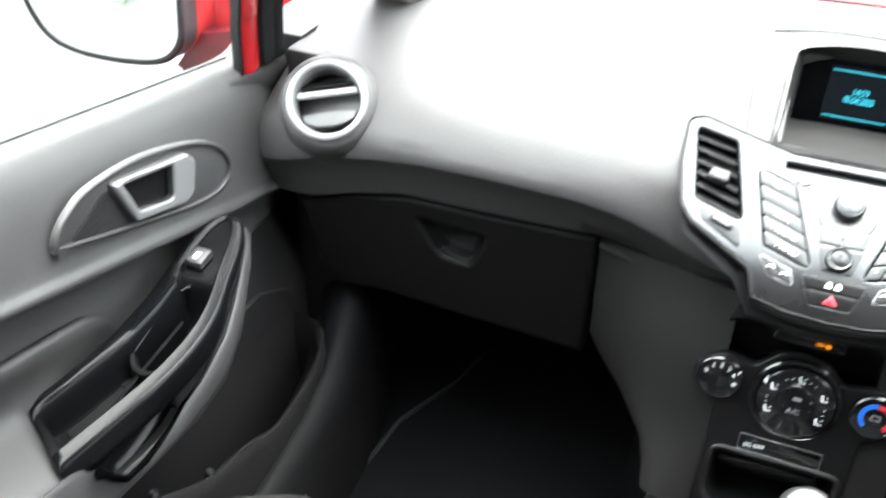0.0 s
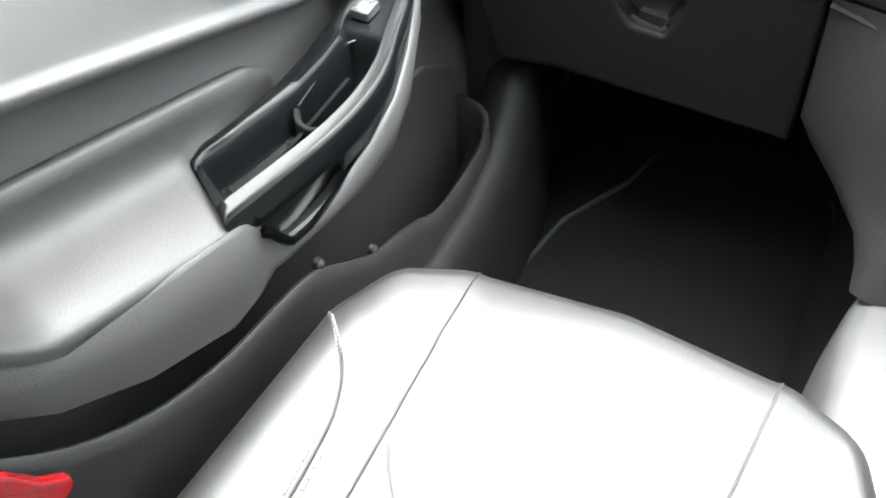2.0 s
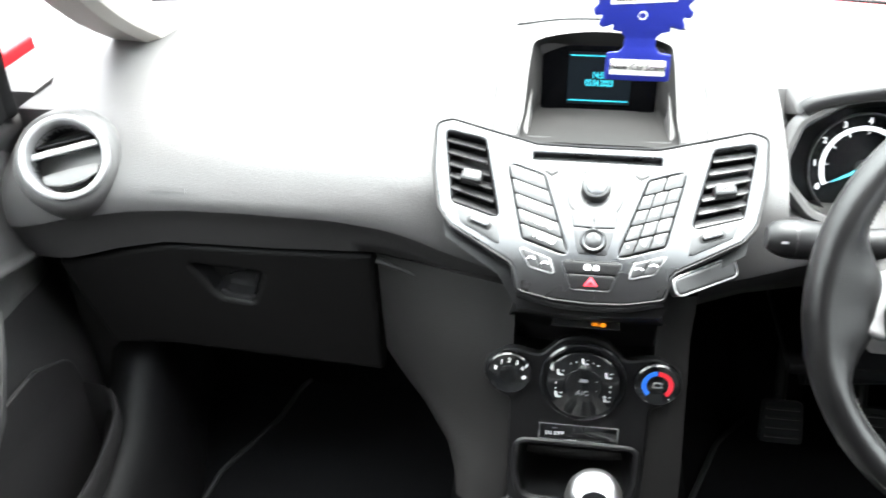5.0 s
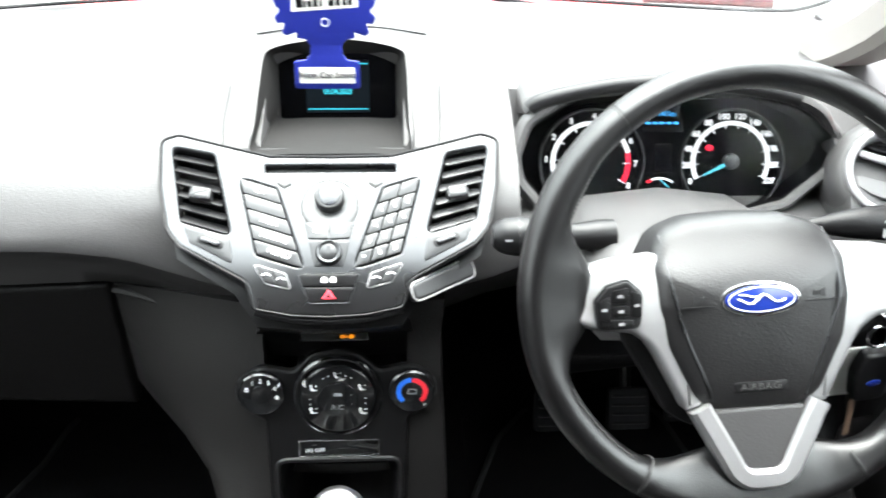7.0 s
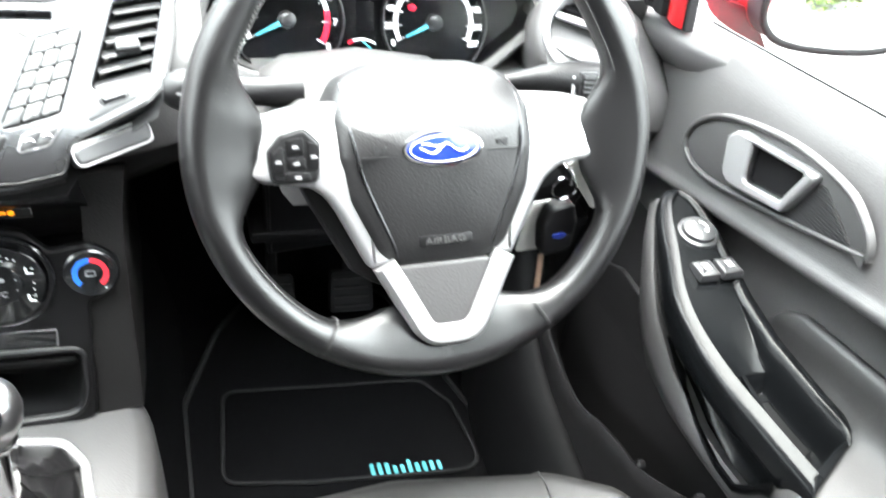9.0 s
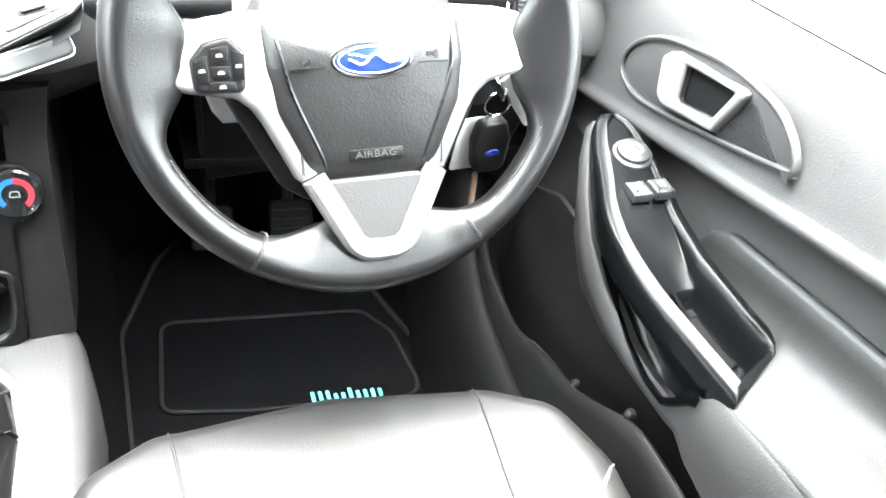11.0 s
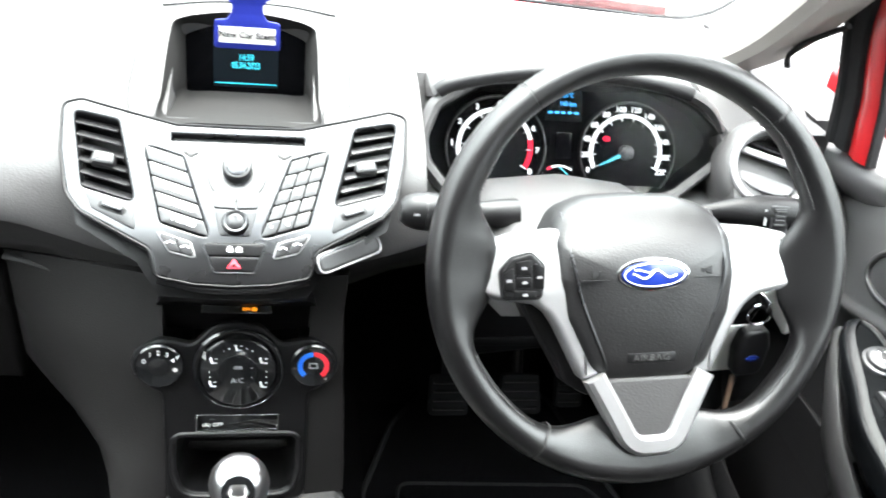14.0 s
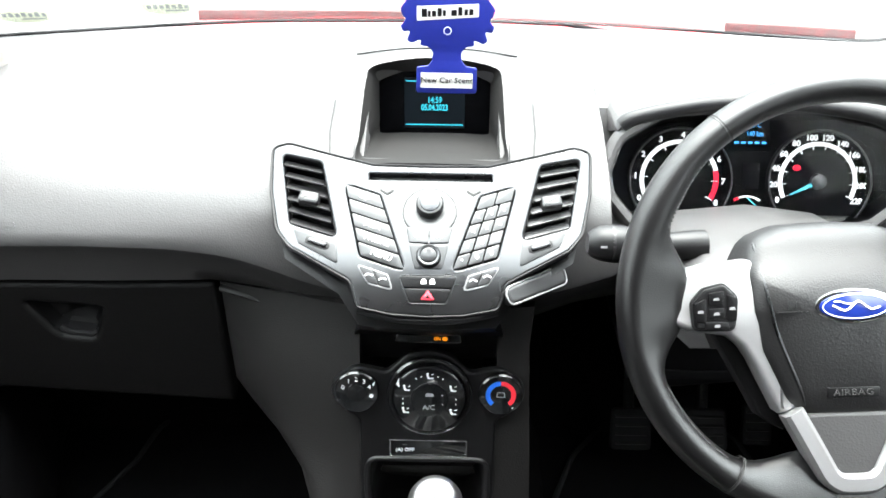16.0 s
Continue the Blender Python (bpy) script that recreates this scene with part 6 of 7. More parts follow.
    ox = [-0.6440, -0.6510, -0.6560, -0.6565, -0.650, -0.6390, -0.6385, -0.647, -0.646, -0.643, -0.637, -0.632]
    bt = [-0.4500, -0.4000, -0.3600, -0.3200, -0.2800, -0.2350, -0.1940, -0.1680, -0.1540, -0.1460]
    bar = smooth_path([(-0.5905, -0.4840, 0), (-0.5735, -0.4180, 0), (-0.5630, -0.3700, 0), (-0.5595, -0.3220, 0), (-0.5650, -0.2800, 0), (-0.5800, -0.2350, 0), (-0.5930, -0.1940, 0), (-0.6040, -0.1680, 0), (-0.6150, -0.1540, 0), (-0.6240, -0.1480, 0)], 6)
    bi = np.interp(np.linspace(0, 9, len(bar)), range(10), bt)
    bx, by = [p.x for p in bar], [p.y for p in bar]
    if s < 0:
        deep_t = [-0.4395, -0.4375, -0.4330, -0.3540, -0.3490, -0.2660, -0.2560, -0.2480, -0.2440]
        deep_d = [0.000, 0.004, 0.034, 0.034, 0.052, 0.052, 0.040, 0.006, 0.003]
    else:
        deep_t = [-0.4395, -0.4375, -0.4330, -0.3640, -0.3560, -0.3300, -0.3000, -0.2850]
        deep_d = [0.000, 0.004, 0.034, 0.036, 0.020, 0.011, 0.004, 0.0025]
    rim_t = [-0.4500, -0.430, -0.390, -0.345, -0.330, -0.260, -0.235, -0.170]
    rim_x = [0.0110, 0.0110, 0.0130, 0.0170, 0.0190, 0.0210, 0.0100, 0.0060] if s < 0 else [0.0110, 0.0110, 0.0120, 0.0130, 0.0130, 0.0100, 0.0080, 0.0060]
    rows_, mat_ = [], []
    for t in sorted(deep_t + [-0.4500, -0.4490, -0.4470, -0.4440, -0.4410] + [float(v) for v in np.linspace(-0.428, -0.160, 60)] + [-0.1565, -0.1535, -0.1510, -0.1490, -0.1475, -0.1460]):
        xo, xb, yb = lerp(ot, ox, t), lerp(bi, bx, t), lerp(bi, by, t)
        dp, rw = lerp(deep_t, deep_d, t), lerp(rim_t, rim_x, t)
        end = min(1.0, max(0.0, (t + 0.4505) / 0.005)) ** 0.5 * min(1.0, max(0.0, (-0.1455 - t) / 0.010)) ** 0.5
        span = max(0.012, xb - xo)
        wall = min(0.007, 0.22 * dp + 0.0004)
        f0, f1 = rw + wall + 0.001, span - 0.0090 - wall * 0.3
        f1 = max(f1, f0 + 0.0005)
        lip = min(1.0, dp / 0.02)
        sec = [(-0.0025, -0.022), (-0.0020, -0.004 * end - 0.002), (0.0004, 0.0005 * end), (0.0030, 0.0015 * end), (rw - 0.0020, 0.0016 * end), (rw - 0.0004, 0.0006 - 0.0008 * lip), (rw + 0.0016, -0.0035 * lip),
               (rw + 0.0020 + wall * 0.5, -dp * 0.55), (f0, -dp * 0.94), (f0 + 0.0015, -dp), (f1 - 0.0012, -dp), (f1, -dp * 0.93),
               (span - 0.0088, -0.006), (span - 0.0086, -0.0005), (span - 0.0080, 0.0034 * end), (span - 0.0060, 0.0052 * end), (span + 0.0036, 0.0034 * end), (span + 0.0064, 0.0020 * end), (span + 0.0080, -0.0016),
               (span + 0.0086, -0.0065), (span + 0.0088, -0.0180), (span + 0.0080, -0.0260), (span + 0.0040, -0.0300), (span - 0.0040, min(-0.0300, -dp - 0.004)), (0.002, min(-0.024, -dp - 0.004))]
        row = []
        for q, h in sec:
            k = q / span
            x, y = xo + q, t + (yb - t) * k
            row.append(P(x, y, face_z(y) + h))
        rows_.append(row)
        if -0.428 < t < (-0.362 if s < 0 else -0.372):
            ym = lambda q: t + (yb - t) * q / span
            mat_.append([P(xo + q, ym(q), face_z(ym(q)) - dp + h) for q, h in ((f0 + 0.0035, 0.0006), (f0 + 0.0045, 0.0020), (f1 - 0.0045, 0.0020), (f1 - 0.0035, 0.0006), (f1 - 0.0035, -0.001), (f0 + 0.0035, -0.001))])
    unit = part("pull_tray", loft(rows_), M_SATIN, door, "satin black pull unit with grab bar", angle=48)
    part("tray_mat", loft(mat_), M_PADMAT, unit, "black rubber tray mat")
    loop_ = [Vector(r[1]) + Vector((0, 0, 0.0004)) for r in mat_] + [Vector(r[2]) + Vector((0, 0, 0.0004)) for r in reversed(mat_)]
    part("mat_edge", tube(loop_, 0.0011, 6, loop=True), M_SATIN, unit, "raised edge of the tray mat")
    if s < 0:
        for i in range(9):
            y = -0.336 + 0.0080 * i
            z = face_z(y) - 0.0500
            part("cup_rib", tube([P(-0.606, y, z), P(-0.580 - 0.06 * max(0, y + 0.31), y - 0.003, z)], 0.0017, 6), M_SATIN, unit)
        rim_c = [(-0.6135, -0.345), (-0.6165, -0.320), (-0.6200, -0.280), (-0.6185, -0.256), (-0.6100, -0.2455), (-0.6010, -0.2470)]
        part("cup_rim", tube(smooth_path([P(x, y, face_z(y) - 0.011) for x, y in rim_c], 5), 0.0015, 8), M_SATIN, unit, "inner rim of the cup")
        part("divider", strip(smooth_path([P(x, y, face_z(y) - dz) for x, y, dz in ((-0.6180, -0.3420, 0.026), (-0.609, -0.3540, 0.028), (-0.594, -0.3600, 0.028), (-0.578, -0.3560, 0.026))], 4), (0, 0, 1), 0.026, 0.005), M_PADMAT, unit)
    # open dish between the bar and the carrier
    rows_ = []
    for y in np.linspace(-0.462, -0.286, 22):
        zu = lerp([-0.464, -0.455, -0.448, -0.430, -0.402, -0.362, -0.312, -0.262], [0.374, 0.362, 0.350, 0.329, 0.326, 0.333, 0.353, 0.380], y)
        zb = face_z(y) - 0.026
        xb = lerp(by, bx, y)
        fl = min(zu - 0.004, zb - 0.002)
        rows_.append([P(-0.5680, y, zu - 0.006), P(-0.5670, y, zu + 0.0008), P(-0.5700, y, zu + 0.0012), P(-0.5740, y, fl), P(-0.5800, y, fl - 0.003), P(-0.5880, y, fl + 0.000), P(-0.5940, y, fl + 0.010), P(-0.5970, y, zb + 0.006), P(-0.601, y, zb + 0.006), P(-0.601, y, fl - 0.010), P(-0.574, y, fl - 0.010)])
    part("grip_dish", loft(rows_), M_SATIN, unit, angle=60)

    # switches
    if s < 0:
        sw_ = plate(round_poly([(-0.012, -0.0105), (0.012, -0.0105), (0.012, 0.0105), (-0.012, 0.0105)], 0.003), 0.009, U @ pose(d_ * 0.096, -0.002, -0.001), bevel=0.003)
        k = part("window_switch", sw_, M_SWITCH, unit, "grey window switch")
        part("switch_mark", flat_shape([(-0.004, -0.003), (0.004, -0.003), (0.004, 0.003), (-0.004, 0.003)], U @ pose(d_ * 0.094, -0.002, 0.0081), 0.0003), M_WHITE, k)
    else:
        for b in (-0.0195, 0.0045):
            sw_ = plate(round_poly([(-0.0115, -0.0105), (0.0115, -0.0105), (0.0115, 0.0105), (-0.0115, 0.0105)], 0.002), 0.009, U @ pose(-0.056, b + 0.0015, -0.001, 0, -10, 0), bevel=0.003)
            k = part("window_switch", sw_, M_SWITCH, unit, "grey window switch")
            part("switch_mark", flat_shape([(-0.004, -0.003), (0.004, -0.003), (0.004, 0.003), (-0.004, 0.003)], U @ pose(-0.058, b + 0.0015, 0.0086, 0, -10, 0), 0.0003), M_WHITE, k)
        kn_ = part("mirror_knob", lathe([(0.0215, 0.0), (0.0205, 0.004), (0.0175, 0.005), (0.0165, 0.0085), (0.014, 0.0100), (0.001, 0.0098)], U @ pose(-0.110, 0.002, -0.004), 32), M_SWITCH, unit, "round mirror adjuster")
        part("knob_mark", plate(arc_band(0, 0, 0.006, 0.0085, 20, 160, 12), 0.0004, U @ pose(-0.110, 0.002, 0.0062), bevel=0.0001), M_WHITE, kn_)
        part("knob_mark", plate(arc_band(0, 0, 0.006, 0.0085, 200, 340, 12), 0.0004, U @ pose(-0.110, 0.002, 0.0062), bevel=0.0001), M_WHITE, kn_)

    # release handle in its bowl
    y0, z0 = -0.23, 0.500
    bowl = [(-0.371, 0.519), (-0.366, 0.533), (-0.348, 0.547), (-0.316, 0.5570), (-0.243, 0.5535), (-0.158, 0.530), (-0.113, 0.504), (-0.094, 0.474), (-0.106, 0.4530), (-0.154, 0.4510), (-0.269, 0.4845), (-0.362, 0.5145)]
    bo = [(p.x, p.y) for p in smooth_path([(*q, 0) for q in yz(bowl, y0, z0)], 5, loop=True)]
    hm_ = F(-0.6585, y0, z0)
    hand = part("handle_rim", plate(bo, 0.008, hm_, holes=[inset(bo, 0.0055)], bevel=0.0026, w0=-0.002, steps=3), M_DOOR, door)
    inner = inset(bo, 0.006)
    lev = round_poly(yz([(-0.294, 0.5490), (-0.180, 0.5270), (-0.168, 0.515), (-0.178, 0.479), (-0.192, 0.4745), (-0.270, 0.4950)], y0, z0), [0.006, 0.012, 0.010, 0.012, 0.01, 0.005], 4)
    cut = round_poly(yz([(-0.281, 0.5440), (-0.206, 0.5270), (-0.211, 0.4900), (-0.264, 0.5040)], y0, z0), [0.004, 0.004, 0.006, 0.005], 3)
    part("handle_well", plate(inner, 0.004, hm_, bevel=0.0004, w0=-0.0025), M_DOOR, hand)
    lv = part("release_lever", plate(lev, 0.0125, hm_, holes=[cut], bevel=0.003, w0=0.0, steps=3), M_BRIGHT, hand, "satin silver release lever")
    bm = bmesh.new()
    prev = ring(bm, cut, hm_, 0.0095)
    for d, w in ((0.0, 0.004), (0.001, 0.0022), (0.004, 0.0020)):
        cur = ring(bm, inset(cut, d), hm_, w)
        bridge(bm, prev, cur)
        prev = cur
    bm.faces.new(prev)
    # shallow dish, coloured black in place of a deep opening's shade
    part("finger_well", bm, M_BLACK, lv)
    gr = yz([(-0.352, 0.516), (-0.300, 0.5410), (-0.291, 0.5390), (-0.268, 0.490)], y0, z0)
    gp = part("grille", plate(round_poly(gr, 0.004, 3), 0.003, hm_, bevel=0.0008, w0=0.0002), M_UNDER, hand, "fine grey speaker grille")
    gb = bmesh.new()
    for i in range(16):
        v = (i + 0.5) / 16
        a, b = quad_point([gr[0], gr[1], gr[2], gr[3]], 0, v * 0.9 + 0.05), None
        za_ = 0.4935 + 0.0475 * v
        yl = lerp([0.490, 0.5410], [-0.268, -0.291], za_) - 0.003
        yr = lerp([0.490, 0.516, 0.541], [-0.270, -0.350, -0.302], za_) + 0.003
        if yl - yr > 0.004:
            q = yz([(yr, za_ - 0.0007), (yl, za_ - 0.0007), (yl, za_ + 0.0007), (yr, za_ + 0.0007)], y0, z0)
            flat_shape(q, hm_, 0.0008, 0.003, gb)
    if len(gb.faces):
        part("grille_ribs", gb, M_KEY, gp)
    else:
        gb.free()

    # map pocket
    rim_ = [(-0.80, 0.47, -0.585), (-0.70, 0.36, -0.572), (-0.62, 0.306, -0.568), (-0.54, 0.284, -0.566), (-0.47, 0.284, -0.563), (-0.43, 0.284, -0.560), (-0.40, 0.270, -0.560), (-0.36, 0.243, -0.560), (-0.32, 0.220, -0.560), (-0.28, 0.211, -0.560), (-0.235, 0.196, -0.560), (-0.215, 0.185, -0.560), (-0.185, 0.176, -0.560), (-0.13, 0.180, -0.560), (-0.085, 0.189, -0.562), (-0.05, 0.200, -0.570), (-0.028, 0.205, -0.585), (-0.018, 0.205, -0.605), (-0.015, 0.205, -0.628)]
    rows_ = []
    for y, z, x in [tuple(v) for v in smooth_path(rim_, 4)]:
        rows_.append([P(x - 0.010, y, 0.03), P(x - 0.009, y, z - 0.012), P(x - 0.007, y, z - 0.002), P(x - 0.003, y, z), P(x, y, z - 0.004), P(x + 0.001, y, z - 0.02), P(x - 0.002, y, z * 0.5 + 0.015), P(x - 0.018, y, 0.03)])
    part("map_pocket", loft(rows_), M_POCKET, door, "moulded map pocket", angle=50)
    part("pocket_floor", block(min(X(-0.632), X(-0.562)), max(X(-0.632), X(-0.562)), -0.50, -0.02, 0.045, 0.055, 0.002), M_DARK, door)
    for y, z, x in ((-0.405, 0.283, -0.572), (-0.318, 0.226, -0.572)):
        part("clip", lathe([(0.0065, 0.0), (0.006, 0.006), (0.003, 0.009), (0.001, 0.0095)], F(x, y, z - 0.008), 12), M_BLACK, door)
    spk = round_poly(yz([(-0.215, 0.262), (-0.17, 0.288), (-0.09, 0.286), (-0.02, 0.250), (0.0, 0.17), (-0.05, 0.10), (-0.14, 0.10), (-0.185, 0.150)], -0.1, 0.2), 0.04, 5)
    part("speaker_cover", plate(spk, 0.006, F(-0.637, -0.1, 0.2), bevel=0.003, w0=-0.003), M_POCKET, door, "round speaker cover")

    # red reflector at the rear lower corner
    part("reflector", plate(round_poly(yz([(-0.770, 0.420), (-0.726, 0.385), (-0.711, 0.356), (-0.694, 0.339), (-0.694, 0.328), (-0.709, 0.324), (-0.738, 0.358), (-0.775, 0.392)], -0.690, 0.330), 0.004, 3), 0.008, F(-0.566, -0.690, 0.330), bevel=0.003, w0=0.0), M_REDPLASTIC, door, "clear red reflector")
    part("rear_seal", strip([P(-0.578, -0.688, 0.30), P(-0.576, -0.735, 0.375), P(-0.58, -0.80, 0.43)], (0, 1, 0), 0.020, 0.012), M_RUBBER, door)
    if s > 0:
        door.location.y += SKEW
    return door


for s in (-1, 1):
    make_door(s)

# sills between doors and carpet
for s in (-1, 1):
    X = (lambda x: x) if s < 0 else (lambda x: 2 * CX - x)
    sl = thing("sill_trim", "dark grey plastic sill trim beside the carpet", "sill", "sill trims", "structure")
    rows_ = []
    for y, zt, xo, xi in ((-0.95, 0.11, -0.575, -0.52), (-0.45, 0.11, -0.572, -0.522), (-0.25, 0.12, -0.570, -0.522), (-0.14, 0.14, -0.568, -0.520), (-0.06, 0.17, -0.570, -0.522), (0.02, 0.215, -0.585, -0.535), (0.08, 0.26, -0.60, -0.555), (0.16, 0.33, -0.62, -0.585), (0.25, 0.40, -0.64, -0.60)):
        rows_.append([(X(xo - 0.03), y, -0.02), (X(xo - 0.03), y, zt - 0.03), (X(xo - 0.012), y, zt - 0.012), (X(xo), y, zt - 0.003), (X(xo + 0.010), y, zt), (X(xo + 0.020), y, zt - 0.003), (X(xo + 0.030), y, zt - 0.011), (X(xo + 0.039), y, zt - 0.024), (X(xi - 0.002), y, zt - 0.05), (X(xi + 0.012), y, 0.04), (X(xi + 0.02), y, -0.02)])
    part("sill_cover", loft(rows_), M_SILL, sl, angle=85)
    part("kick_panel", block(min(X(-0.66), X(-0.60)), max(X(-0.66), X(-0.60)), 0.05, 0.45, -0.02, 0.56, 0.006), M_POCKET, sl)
    # block added to close the gap where the red flank showed through
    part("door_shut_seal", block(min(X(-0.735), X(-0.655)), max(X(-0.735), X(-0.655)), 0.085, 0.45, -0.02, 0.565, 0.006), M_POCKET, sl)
    if s > 0:
        sl.location.y += SKEW

# ---- seats ----
def make_seat(s):
    c = -0.298 if s < 0 else 0.321
    dy = 0.0 if s < 0 else 0.020
    seat = thing("front_seat", "pale grey leather front seat with light twin stitching" if s < 0 else "grey leather driver's seat with light twin stitching", "car seat", "front seats")
    base = round_poly([(-0.232, -0.52), (-0.232, -0.445), (-0.205, -0.382), (-0.145, -0.338), (0.0, -0.322), (0.145, -0.338), (0.205, -0.382), (0.232, -0.445), (0.232, -0.52), (0.232, -0.70), (0.225, -0.88), (-0.225, -0.88), (-0.232, -0.70)], 0.052, 6)

    def top(x, y):
        lift = 0.016 * max(0.0, min(1.0, (abs(x) - 0.125) / 0.06)) - 0.010 * max(0.0, (abs(x) - 0.195) / 0.035) ** 2 * 0.5
        return lift - 0.06 * max(0, (-0.40 - y)) * 0.35

    bm = bmesh.new()
    prev = [bm.verts.new((c + p[0] * 0.97, p[1] - 0.012, 0.10)) for p in base]
    for d, z in ((0.0, 0.16), (-0.004, 0.215), (-0.002, 0.243), (0.004, 0.264), (0.010, 0.275), (0.020, 0.281), (0.045, 0.283), (0.080, 0.2835), (0.11, 0.284), (0.15, 0.284), (0.19, 0.284)):
        o = []
        for p in base:
            q = Vector((p[0], p[1] + 0.62))
            k = 1 - d / max(0.02, q.length)
            k = 1 - d / 0.235
            o.append((q.x * k, -0.62 + q.y * k))
        cur = [bm.verts.new((c + p[0], p[1], z + (top(p[0], p[1]) if d > 0.003 else 0))) for p in o]
        bridge(bm, prev, cur)
        prev = cur
    bm.faces.new(prev)
    bm.normal_update()
    skin = BVHTree.FromBMesh(bm)
    cush = part("cushion", bm, M_SEAT, seat, angle=70)

    def height(x, y):
        hit = skin.ray_cast(Vector((c + x, y, 0.6)), Vector((0, 0, -1)))
        return hit[0].z if hit[0] is not None else 0.0

    def on_seat(pts, lift=0.0006):
        return [p for p in ((c + x, y, height(x, y) + lift) for x, y in pts) if p[2] > 0.278]

    for q in (-1, 1):
        line = [(q * lerp([-0.85, -0.60, -0.36], [0.108, 0.115, 0.133], y), y) for y in np.linspace(-0.356, -0.86, 44)]
        part("piping", tube([(c + q * 0.134, y_, z_) for y_, z_ in ((-0.3328, 0.17), (-0.3322, 0.215), (-0.3340, 0.243), (-0.3412, 0.264), (-0.3482, 0.2755))] + on_seat(line, 0.0002), 0.0013, 6), M_SEAM, cush, "dark seam")
        for off in (0.0, 0.010):
            tl = smooth_path([(q * (0.222 - off * 0.7), -0.458 - off * 0.5, 0), (q * (0.197 - off * 0.7), -0.484 - off * 0.4, 0), (q * (0.178 - off * 0.9), -0.511, 0), (q * (0.168 - off), -0.534, 0), (q * (0.161 - off), -0.56, 0), (q * (0.153 - off), -0.63, 0), (q * (0.149 - off), -0.72, 0), (q * (0.149 - off), -0.85, 0)], 8)
            th = bmesh.new()
            pts_ = on_seat([(p.x, p.y) for p in tl], 0.0006)
            for i in range(0, len(pts_) - 1):
                a_, b_ = Vector(pts_[i]), Vector(pts_[i + 1])
                nseg = max(1, int((b_ - a_).length / 0.005))
                for j in range(nseg):
                    tube([a_.lerp(b_, j / nseg), a_.lerp(b_, (j + 0.75) / nseg)], 0.0010, 5, bm=th)
            part("stitching", th, M_THREAD, cush, "light twin stitching")
        groove = on_seat([(p.x, p.y) for p in smooth_path([(q * 0.2185, -0.461, 0), (q * 0.1935, -0.486, 0), (q * 0.1735, -0.511, 0), (q * 0.163, -0.534, 0), (q * 0.156, -0.56, 0), (q * 0.148, -0.63, 0), (q * 0.144, -0.72, 0), (q * 0.144, -0.85, 0)], 8)], 0.0004)
        part("stitched_groove", tube(groove, 0.0013, 6), M_SEAM, cush)
    cr = on_seat([(p.x, p.y) for p in smooth_path([(-0.112, -0.545, 0), (-0.09, -0.575, 0), (-0.05, -0.61, 0), (0, -0.62, 0), (0.05, -0.61, 0), (0.09, -0.575, 0), (0.112, -0.545, 0)], 6)], 0.0)
    part("cross_seam", tube(cr, 0.0012, 6), M_SEAT, cush)
    part("seat_frame", block(c - 0.20, c + 0.20, -0.86, -0.42, 0.03, 0.11, 0.01), M_BLACK, seat)
    for q in (-1, 1):
        part("seat_rail", block(c + q * 0.17 - 0.02, c + q * 0.17 + 0.02, -0.92, -0.38, -0.008, 0.03, 0.004), M_BLACK, seat)
    rows_ = []
    for z, h, f_, b_ in ((0.20, 0.20, -0.885, -1.02), (0.35, 0.235, -0.935, -1.10), (0.55, 0.24, -1.03, -1.20), (0.72, 0.22, -1.11, -1.25), (0.80, 0.15, -1.16, -1.26)):
        rows_.append([(c - h, f_ + 0.03, z), (c - h * 0.75, f_, z), (c, f_ - 0.02, z), (c + h * 0.75, f_, z), (c + h, f_ + 0.03, z), (c + h, b_ + 0.03, z), (c + h * 0.6, b_, z), (c - h * 0.6, b_, z), (c - h, b_ + 0.03, z)])
    part("backrest", loft(rows_), M_SEAT, seat, angle=70)
    seat.location.y += dy
    return seat


for s in (-1, 1):
    make_seat(s)


# ---- floor mats ----
def make_mat(outline, label):
    mat = thing("floor_mat", label, "floor mat", "floor mats")
    part("mat_carpet", plate(outline, 0.007, Matrix.Translation((0, 0, -0.008)), bevel=0.002), M_MAT, mat)
    edge_ = [Vector((p[0], p[1], 0.0)) for p in outline]
    part("binding", tube(edge_, 0.0042, 8, loop=True), M_BIND, mat)
    return mat


mo = round_poly([(0.160, -0.50), (0.160, 0.05), (0.215, 0.19), (0.27, 0.26), (0.47, 0.26), (0.50, 0.12), (0.55, -0.05), (0.55, -0.50)], [0.03, 0.05, 0.08, 0.04, 0.05, 0.08, 0.06, 0.03], 5)
dm = make_mat(mo, "black carpet mat with a ribbed binding before the driver's seat")
pad_o = round_poly([(0.198, -0.082), (0.211, 0.066), (0.480, 0.052), (0.512, 0.004), (0.524, -0.112), (0.300, -0.098)], [0.02, 0.02, 0.03, 0.03, 0.03, 0.03], 5)
part("heel_pad", plate(pad_o, 0.003, Matrix.Translation((0, 0, -0.001)), bevel=0.001), M_MAT, dm)
part("heel_pad_stitching", tube([Vector((p[0], p[1], 0.002)) for p in pad_o], 0.0026, 8, loop=True), M_BIND, dm)
for i, h in enumerate((0.021, 0.021, 0.020, 0.014, 0.014, 0.020, 0.014, 0.014, 0.014, 0.013)):
    x0 = 0.378 + 0.0096 * i
    part("embroidered_bar", plate(round_poly([(x0, -0.104), (x0 + 0.0050, -0.104), (x0 + 0.0050, -0.104 + h), (x0, -0.104 + h)], 0.0015, 2), 0.0014, Matrix.Translation((0, 0, 0.0018)), bevel=0.0004), M_TEAL, dm, "teal embroidered stroke")
